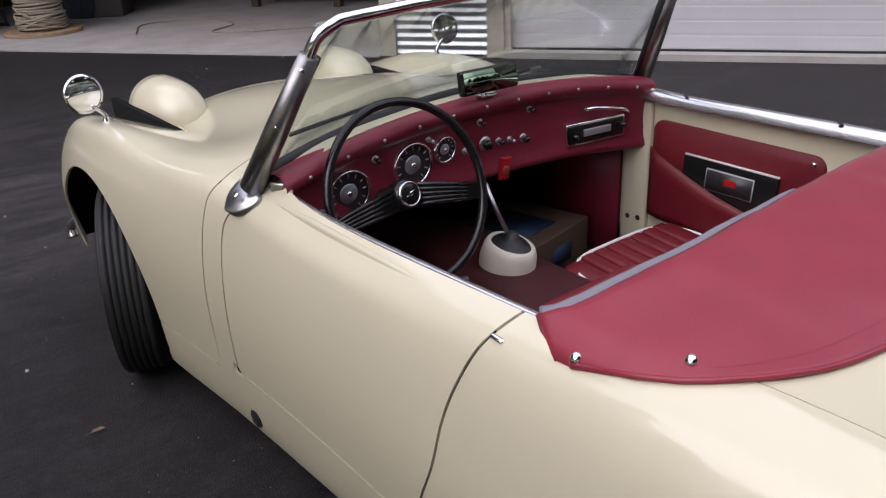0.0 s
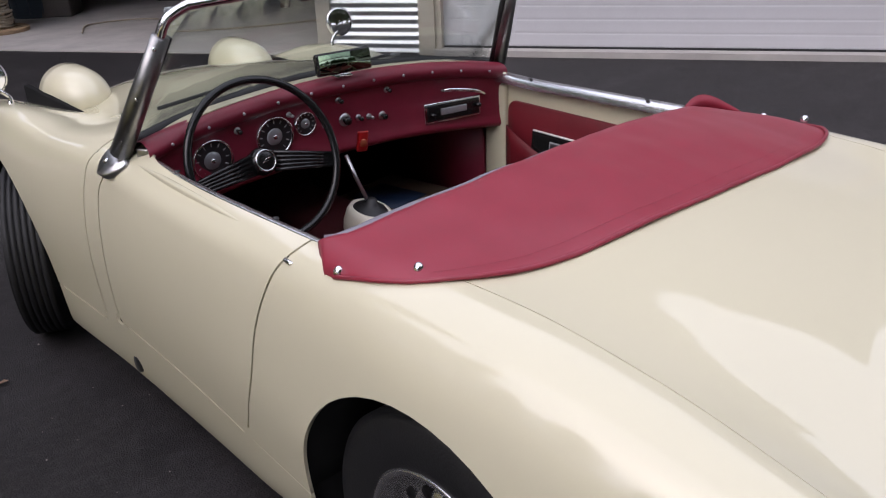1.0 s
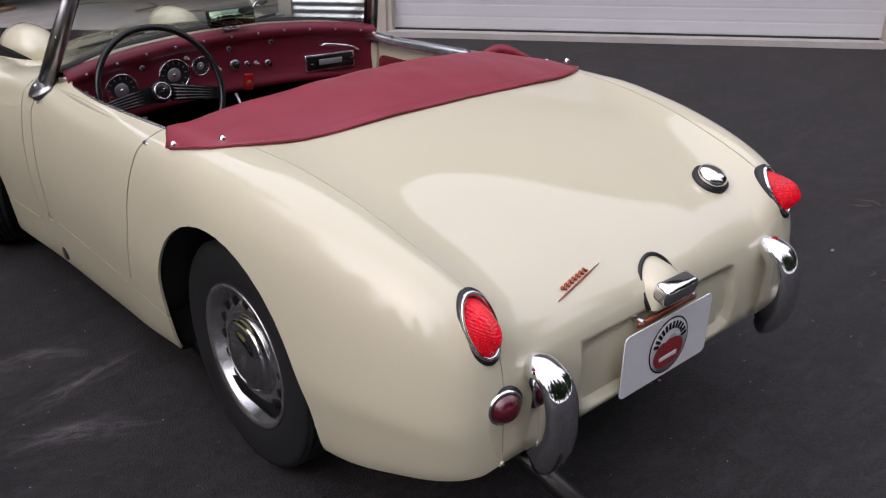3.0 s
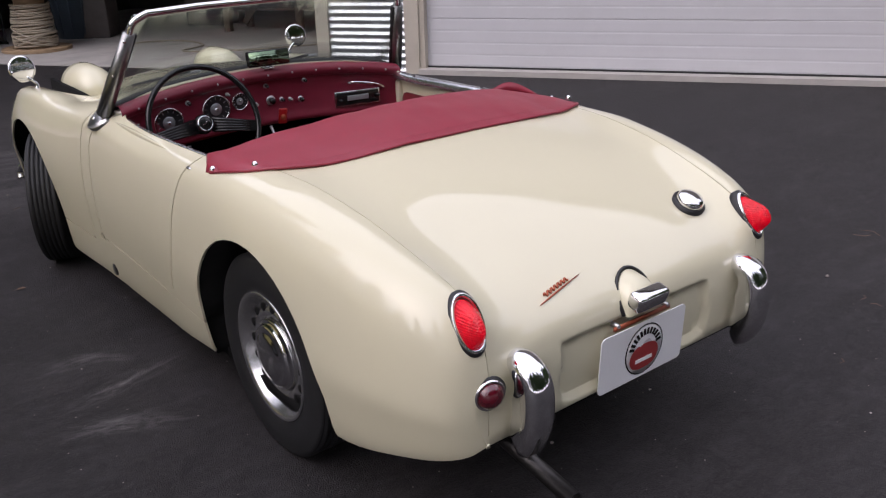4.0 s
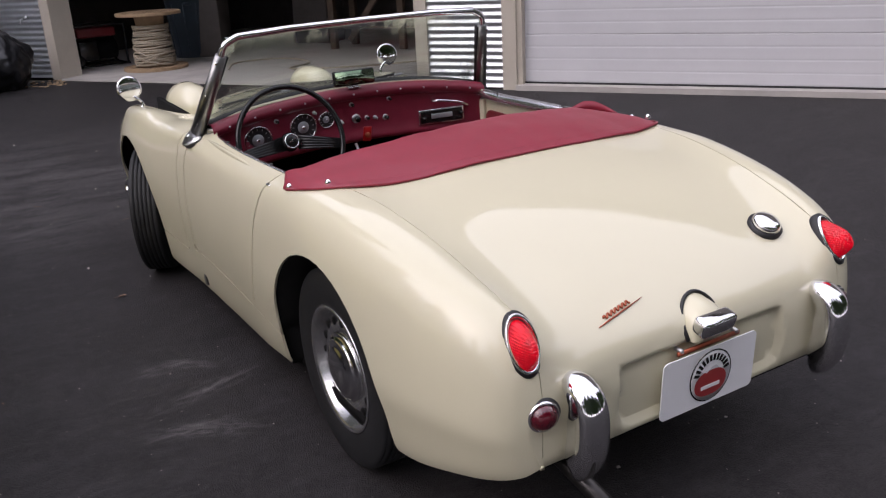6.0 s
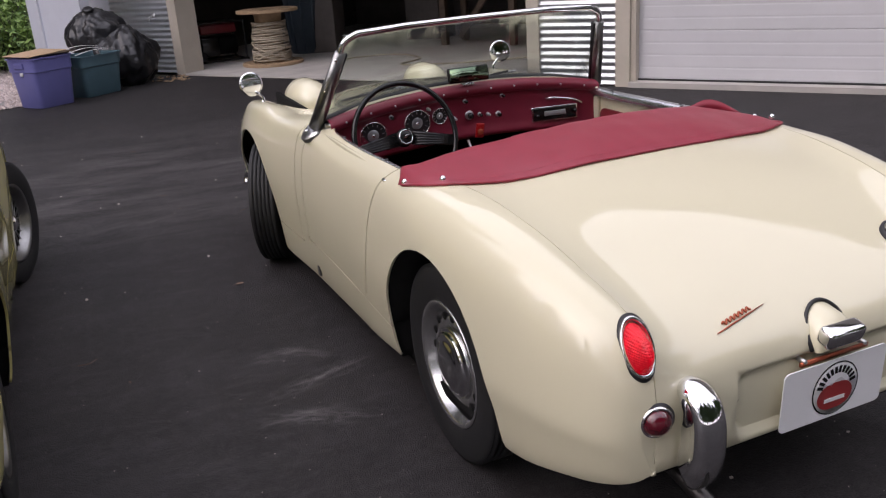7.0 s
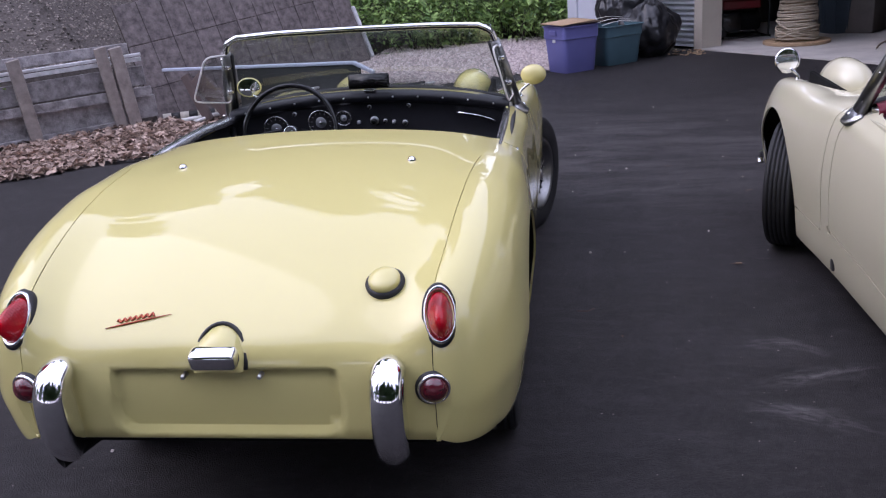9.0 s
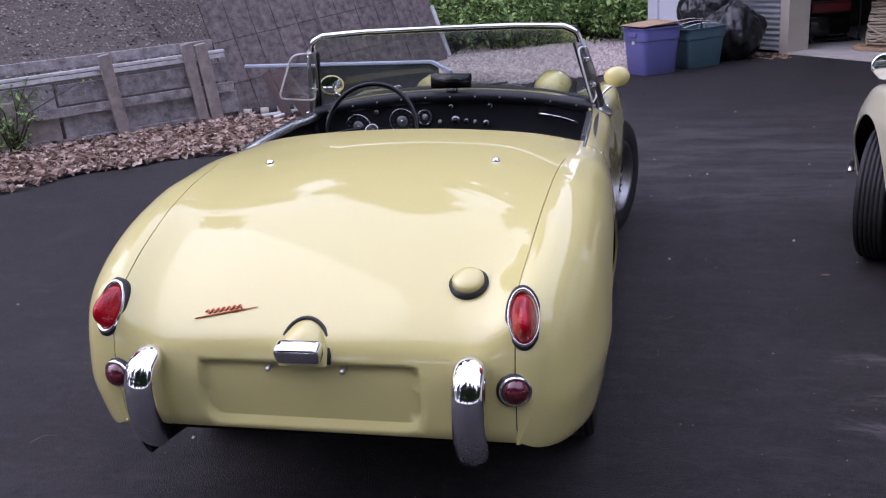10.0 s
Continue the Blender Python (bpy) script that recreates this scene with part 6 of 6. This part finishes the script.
def striped_pole(m):
    t = thing("striped_pole", "black and cream striped pole lying on the leaves", "pole", m)
    for k in range(9):
        part("band", tube(bmesh.new(), [(0.085 * k, 0, 0.05), (0.085 * (k + 1), 0, 0.05)], 0.048, 14), "cream_band" if k % 2 == 0 else "rubber", t)
    part("pale_rod", tube(bmesh.new(), [(0.1, -0.16, 0.03), (0.9, -0.05, 0.06)], 0.022, 10), "white_piping", t)
    part("pale_rod", tube(bmesh.new(), [(0.3, -0.30, 0.03), (0.7, 0.1, 0.05)], 0.018, 10), "white_piping", t)
    return t


M["cream_band"] = mat("cream_band", (0.55, 0.50, 0.42), 0.6, vary=0.15, scale=20)
striped_pole(pose(-5.82, 5.88, 0.03, 0, 0, 25))


def scatter_leaves(name, label, n, place, size, material, lift=0.02, curl=0.35):
    verts, faces = [], []
    rnd = random.Random(len(name) * 7 + n)
    for _ in range(n):
        x, y, z = place(rnd)
        r = rnd.uniform(*size)
        e = Euler((rnd.uniform(-0.7, 0.7), rnd.uniform(-0.7, 0.7), rnd.uniform(0, 6.28)))
        shape = [(-1, 0, 0.0), (-0.4, 0.5, curl), (0.25, 0.62, curl), (1.05, 0, 0.1), (0.25, -0.62, curl), (-0.4, -0.5, curl)]
        i = len(verts)
        for p in shape:
            q = Vector(p) * r
            q.rotate(e)
            verts.append((x + q.x, y + q.y, z + lift * rnd.random() + q.z))
        faces += [(i, i + 1, i + 2, i + 3), (i, i + 3, i + 4, i + 5)]
    me = bpy.data.meshes.new(name)
    me.from_pydata(verts, [], faces)
    me.materials.append(material)
    return tagged(new(name, me), label, "leaves", "", "stuff")


def island_leaf(name, c1, c2, rough=0.65, through=0.0):
    m = mat(name, c1, rough)
    nt = m.node_tree
    g, ramp = nt.nodes.new("ShaderNodeNewGeometry"), nt.nodes.new("ShaderNodeValToRGB")
    ramp.color_ramp.elements[0].color, ramp.color_ramp.elements[1].color = (*c1, 1), (*c2, 1)
    nt.links.new(g.outputs["Random Per Island"], ramp.inputs[0])
    b = nt.nodes["Principled BSDF"]
    nt.links.new(ramp.outputs[0], b.inputs["Base Color"])
    if through:
        b.inputs["Transmission Weight"].default_value = 0.0
        b.inputs["Subsurface Weight"].default_value = 0.0
    return m


M["litter"] = island_leaf("dry_leaf_litter", (0.075, 0.043, 0.030), (0.68, 0.52, 0.42), 0.8)
M["foliage"] = island_leaf("shrub_leaf", (0.07, 0.15, 0.034), (0.38, 0.54, 0.15))
M["tree_leaf"] = island_leaf("tree_leaf", (0.025, 0.055, 0.014), (0.07, 0.13, 0.03))
M["stone"] = island_leaf("bank_stone", (0.03, 0.025, 0.022), (0.34, 0.29, 0.255), 0.9)
M["pale_stone"] = island_leaf("pale_gravel_stone", (0.32, 0.26, 0.24), (0.68, 0.58, 0.54), 0.9)
M["grit"] = island_leaf("asphalt_grit", (0.06, 0.055, 0.05), (0.40, 0.36, 0.32), 0.9)
M["chip"] = island_leaf("pale_chip", (0.20, 0.17, 0.15), (0.62, 0.57, 0.52), 0.8)


def along_fence(rnd):
    x = rnd.uniform(-2.6, 2.15)
    y = -abs(rnd.gauss(0, 1)) * 0.34 - 0.03 - 0.85 * rnd.random()
    p = FENCE @ Vector((x, max(y, -1.40 + 0.10 * math.sin(x * 3) + 0.06 * math.sin(x * 7.7) + 0.05 * rnd.random()), 0))
    return p.x, p.y, 0.012 + 0.06 * max(0, 1 + y * 1.0)


scatter_leaves("leaf_litter", "drift of dry brown leaves along the fence", 14000, along_fence, (0.020, 0.052), M["litter"], 0.03)


def bank_edge(rnd):
    p = Vector((rnd.uniform(-6.05, -4.6), rnd.uniform(5.4, 7.3), 0))
    return p.x, p.y, 0.012 + 0.03 * rnd.random()


scatter_leaves("leaf_litter", "dry brown leaves below the leaning board", 1800, bank_edge, (0.018, 0.044), M["litter"], 0.02)
flat("litter_ground", [tuple((FENCE @ Vector(p))[:2]) for p in ((-3, 0.1, 0), (-3, -0.5, 0), (-1, -0.42, 0), (0.5, -0.5, 0), (2.0, -0.35, 0), (2.6, 0.0, 0), (2.3, 0.5, 0))], 0.008, "bark", "dark soil under the dry leaves")


def stones(name, label, n, place, size, material):
    verts, faces = [], []
    rnd = random.Random(n)
    for _ in range(n):
        x, y, z = place(rnd)
        r = rnd.uniform(*size)
        i = len(verts)
        for p in ((1, 0, 0), (0, 1, 0), (-1, 0, 0), (0, -1, 0), (0.1, 0.1, 0.8), (0, 0, -0.6)):
            q = Vector(p) * r * rnd.uniform(0.7, 1.2)
            q.rotate(Euler((0, 0, i * 0.7)))
            verts.append((x + q.x, y + q.y, z + q.z))
        faces += [(i + a, i + (a + 1) % 4, i + 4) for a in range(4)] + [(i + (a + 1) % 4, i + a, i + 5) for a in range(4)]
    me = bpy.data.meshes.new(name)
    me.from_pydata(verts, [], faces)
    me.materials.append(material)
    return tagged(new(name, me), label, "stones", "", "stuff")


def on_bank(rnd):
    while True:
        x, y = rnd.uniform(-14, -5.0), rnd.uniform(1, 12)
        d, _ = bank_side(x, y)
        if 0.3 < d < 6:
            return x, y, bank_z(x, y)


stones("bank_stones", "small dark stones and clods on the soil bank", 34000, on_bank, (0.005, 0.024), M["stone"])
flat("gravel_strip", [(-3.2, 8.0), (-1.9, 8.75), (-1.6, 9.4), (-1.9, 10.6), (-1.9, 13.0), (-4.9, 12.4), (-5.0, 9.0), (-4.8, 7.2), (-4.1, 6.9)], 0.006, "gravel", "pale crushed-stone strip beside the drive")


def on_gravel(rnd):
    while True:
        x, y = rnd.uniform(-5.0, -1.7), rnd.uniform(7.0, 12.6)
        if bank_side(x, y)[0] < 0.35 and y > 6.95 + 0.62 * (x + 4.6) and x < -1.75:
            return x, y, max(bank_z(x, y), 0.006) + 0.004


stones("gravel", "loose pale crushed stone beside the drive", 9000, on_gravel, (0.012, 0.035), M["pale_stone"])


def shrub(name, label, m, n, size, leaf, seed, group):
    """Stalks with leaves set along them."""
    t = thing(name, label, "shrub", m, group)
    rnd = random.Random(seed)
    verts, faces, stalks = [], [], bmesh.new()
    for _ in range(int(n / 26)):
        base = Vector((rnd.gauss(0, 0.3) * size[0], rnd.gauss(0, 0.3) * size[1], 0))
        lean = Vector((rnd.gauss(0, 0.35), rnd.gauss(0, 0.35), 1)).normalized()
        h = size[2] * rnd.uniform(0.45, 1.05)
        mid = base + lean * h * 0.55
        tip = base + lean * h + Vector((rnd.gauss(0, 0.16), rnd.gauss(0, 0.16), -0.08)) * h
        tube(stalks, [base, mid, tip], [0.008, 0.005, 0.002], 4)
        for k in range(26):
            s = 0.18 + 0.82 * rnd.random()
            p = base.lerp(mid, s * 2) if s < 0.5 else mid.lerp(tip, s * 2 - 1)
            p = p + Vector((rnd.gauss(0, 0.07), rnd.gauss(0, 0.07), rnd.gauss(0, 0.05)))
            r = leaf * rnd.uniform(0.6, 1.3)
            e = Euler((rnd.uniform(-0.9, 0.9), rnd.uniform(-0.9, 0.9), rnd.uniform(0, 6.28)))
            i = len(verts)
            for q in ((-1, 0, 0), (-0.1, 0.42, 0.12), (1.15, 0, -0.1), (-0.1, -0.42, 0.12)):
                v = Vector(q) * r
                v.rotate(e)
                verts.append(p + v)
            faces += [(i, i + 1, i + 2), (i, i + 2, i + 3)]
    part("stalk", stalks, "bark", t, kind="stuff")
    me = bpy.data.meshes.new("foliage")
    me.from_pydata([tuple(v) for v in verts], [], faces)
    me.materials.append(M["foliage"])
    ob = new("foliage", me)
    ob.parent = t
    return t


first = shrub("shrub", "leafy green wild shrub growing on the bank", pose(-3.4, 12.9, 0.1), 2600, (1.0, 0.8, 0.95), 0.055, 5, "wild shrubs")
second = shrub("shrub", "leafy green wild shrub growing on the bank", pose(-4.9, 12.6, 0.2), 2600, (0.9, 0.9, 1.1), 0.048, 9, "wild shrubs")
rnd = random.Random(4)
for k in range(30):
    while True:
        x, y = rnd.uniform(-9.0, -1.4), rnd.uniform(9.6, 19)
        d, _ = bank_side(x, y)
        if 0.15 < d < 6.0 and (x > -6.5 or y > 12.5):
            break
    s = rnd.uniform(0.75, 1.35)
    copy_thing(first if k % 2 else second, Matrix.Translation((x, y, bank_z(x, y) - 0.03)) @ Matrix.Rotation(rnd.uniform(0, 6.28), 4, "Z") @ Matrix.Diagonal((s, s, s * rnd.uniform(0.7, 1.1), 1)))
for row, (y0, n) in enumerate(((12.25, 9), (13.2, 9), (14.4, 9))):
    for k in range(n):
        x, y = -6.6 + 0.62 * k + rnd.uniform(-0.3, 0.3), y0 + rnd.uniform(-0.3, 0.3)
        s = rnd.uniform(0.6, 1.3)
        if (k + row) % 3 == 0:
            continue
        copy_thing(first if (k + row) % 2 else second, Matrix.Translation((x, y, bank_z(x, y) - 0.03)) @ Matrix.Rotation(rnd.uniform(0, 6.28), 4, "Z") @ Matrix.Diagonal((s, s, s * rnd.uniform(0.75, 1.1), 1)))
weed = shrub("weed", "tall feathery green weed before the fence", FENCE @ pose(-0.12, -0.12, 0), 480, (0.06, 0.06, 0.92), 0.028, 21, "")
rock = bmesh.new()
bmesh.ops.create_icosphere(rock, subdivisions=3, radius=0.22)
for v in rock.verts:
    v.co *= 1 + 0.3 * noise.noise(v.co * 6)
    v.co.z *= 0.6
r0 = tagged(part("boulder", rock, "stone_grey", None) if "stone_grey" in M else part("boulder", rock, "concrete", None), "grey boulder half buried in the bank", "boulder", "boulders")
r0.location = (-5.2, 14.0, bank_z(-5.2, 14.0))
for x, y, s in ((-4.2, 15.2, 1.3), (-6.6, 13.6, 1.0), (-3.2, 14.6, 0.8), (-7.4, 12.4, 0.9)):
    copy_thing(r0, Matrix.Translation((x, y, bank_z(x, y))) @ Matrix.Rotation(x, 4, "Z") @ Matrix.Diagonal((s, s * 0.8, s, 1)))

# fallen leaves and crumbs on the asphalt
fallen = thing("fallen_leaf", "curled dry leaf lying on the asphalt", "leaf", pose(-0.93, 1.70, 0.004) @ Matrix.Diagonal((0.4, 0.4, 0.4, 1)), "fallen leaves")
bm = bmesh.new()
shape = [(-0.05, 0), (-0.02, 0.02), (0.0, 0.014), (0.02, 0.024), (0.05, 0.0), (0.022, -0.02), (0.0, -0.012), (-0.022, -0.018)]
mid = bm.verts.new((0, 0, 0.003))
ring = [bm.verts.new((x, y, 0.010 + 0.01 * abs(y) / 0.02)) for x, y in shape]
for k in range(8):
    bm.faces.new((mid, ring[k], ring[(k + 1) % 8]))
part("blade", bm, "leaf_dry", fallen)
part("stalk", tube(bmesh.new(), [(-0.05, 0, 0.01), (-0.085, 0.01, 0.004)], 0.0015, 5), "leaf_dry", fallen)
for x, y, s, a in ((-1.03, 3.16, 0.3, 40), (-0.75, 4.9, 0.35, 10), (-0.90, 2.35, 0.35, 80), (-1.45, 0.95, 0.4, 100), (-1.45, -0.35, 1.0, 130), (-3.4, 1.9, 0.4, 60), (-3.9, 1.1, 0.5, 20), (-1.75, 6.9, 0.5, 10), (1.6, -1.0, 0.4, 45), (2.4, 1.0, 0.3, 15)):
    copy_thing(fallen, pose(x, y, 0.004, 0, 0, a) @ Matrix.Diagonal((s, s, s, 1)))


def crumbs_place(rnd):
    return rnd.uniform(-4.5, 3.5), rnd.uniform(-1.8, 8.0), 0.003


def chips_place(rnd):
    return rnd.uniform(-4.6, 2.8), rnd.uniform(-1.5, 6.5), 0.004


stones("pale_chips", "small pale wood chips and stones scattered on the asphalt", 150, chips_place, (0.004, 0.011), M["chip"])
stones("asphalt_grit", "scattered grit and crumbs on the asphalt", 3500, crumbs_place, (0.0008, 0.0036), M["grit"])


twigs = bmesh.new()
for k in range(60):
    x, y, a, n = rnd.uniform(-3.6, 2.5), rnd.uniform(-1.4, 6.5), rnd.uniform(0, 6.28), rnd.uniform(0.015, 0.06)
    tube(twigs, [(x, y, 0.003), (x + n * math.cos(a), y + n * math.sin(a), 0.004), (x + 1.7 * n * math.cos(a + 0.5), y + 1.7 * n * math.sin(a + 0.5), 0.003)], 0.0011, 4)
tagged(part("twigs", twigs, "leaf_dry", None), "thin dry twigs and stalks scattered on the asphalt", "twigs", "", "stuff")


# ---------------------------------------------------------------- tall trees round the drive
def tree(m, height, spread, seed, n=15200):
    t = thing("tree", "tall leafy tree standing beyond the drive", "tree", m, "tall trees")
    rnd = random.Random(seed)
    trunk = smooth_path([(0, 0, -0.3), (0.1, 0.05, height * 0.3), (-0.1, 0.1, height * 0.65), (0.05, 0, height * 0.95)], 5)
    part("trunk", tube(bmesh.new(), trunk, [0.26 * (1 - 0.93 * k / (len(trunk) - 1)) for k in range(len(trunk))], 9), "bark", t)
    verts, faces = [], []
    boughs = 76
    for k in range(boughs):
        h = 0.10 + 0.89 * (k + rnd.random()) / boughs
        z, a = height * h, k * 2.4 + rnd.uniform(-0.4, 0.4)
        reach = spread * min(1.0, 0.45 + 2.2 * h, 1.45 * (1.05 - h)) * rnd.choice((0.5, 0.75, 0.9, 1.0, 1.15, 1.3))
        root, tip = Vector((0, 0, z)), Vector((reach * math.cos(a), reach * math.sin(a), z + reach * rnd.uniform(-0.1, 0.4)))
        part("limb", tube(bmesh.new(), [root, root.lerp(tip, 0.5) + Vector((0, 0, 0.12)), tip], [0.06, 0.035, 0.01], 5), "bark", t)
        for _ in range(n // boughs):
            s = rnd.uniform(0.12, 1.08)
            w = 0.30 * (1.15 - s) + 0.07
            p = root.lerp(tip, s) + Vector((rnd.gauss(0, w), rnd.gauss(0, w), rnd.gauss(0, 0.7 * w)))
            r = rnd.uniform(0.07, 0.22)
            e = Euler((rnd.uniform(-1, 1), rnd.uniform(-1, 1), rnd.uniform(0, 6.28)))
            i = len(verts)
            for q in ((-1, 0, 0), (-0.1, 0.5, 0.15), (1.1, 0, -0.1), (-0.1, -0.5, 0.15)):
                v = Vector(q) * r
                v.rotate(e)
                verts.append(tuple(p + v))
            faces += [(i, i + 1, i + 2), (i, i + 2, i + 3)]
    me = bpy.data.meshes.new("crown")
    me.from_pydata(verts, [], faces)
    me.materials.append(M["tree_leaf"])
    ob = new("crown", me)
    ob.parent = t
    return t


oak = tree(pose(-5.9, 16.0, 1.0), 12.4, 2.7, 3)
ash = tree(pose(-9.9, 14.6, 2.0), 9.0, 2.5, 8)
groves = ((-7.9, 15.4, 1.5), (-11.8, 13.2, 1.25), (-4.2, 17.5, 1.05), (-9.0, 17.5, 1.3), (-14.5, 11.0, 1.2), (-16.5, 7.4, 0.85), (-18.0, 4.0, 0.85), (-19.5, 0.0, 0.7), (-18.5, -5.0, 0.75), (-16.5, -8.5, 0.8), (-13.0, -11.5, 1.15),
          (-8.5, -15.0, 1.6), (-5.5, -16.5, 1.7), (-2.0, -16.5, 1.5), (1.5, -17.5, 1.7), (5.0, -17.5, 1.6), (8.5, -17.0, 1.5), (11.5, -14.5, 1.3), (14.5, -10.5, 1.05), (16.5, -6.0, 0.95), (17.5, -1.5, 0.95), (16.0, -13.0, 1.2), (13.5, -8.0, 0.8), (18.0, -4.0, 0.9), (19.5, -8.5, 1.1), (19.0, 1.5, 0.9))
for k, (x, y, s) in enumerate(groves):
    z = bank_z(x, y) if bank_side(x, y)[0] > 0 and x < 2 and y > -8 else 0.0
    copy_thing(oak if k % 2 == 0 else ash, Matrix.Translation((x, y, max(z, 0) - 0.2)) @ Matrix.Rotation(k * 1.3, 4, "Z") @ Matrix.Diagonal((s, s, s, 1)))
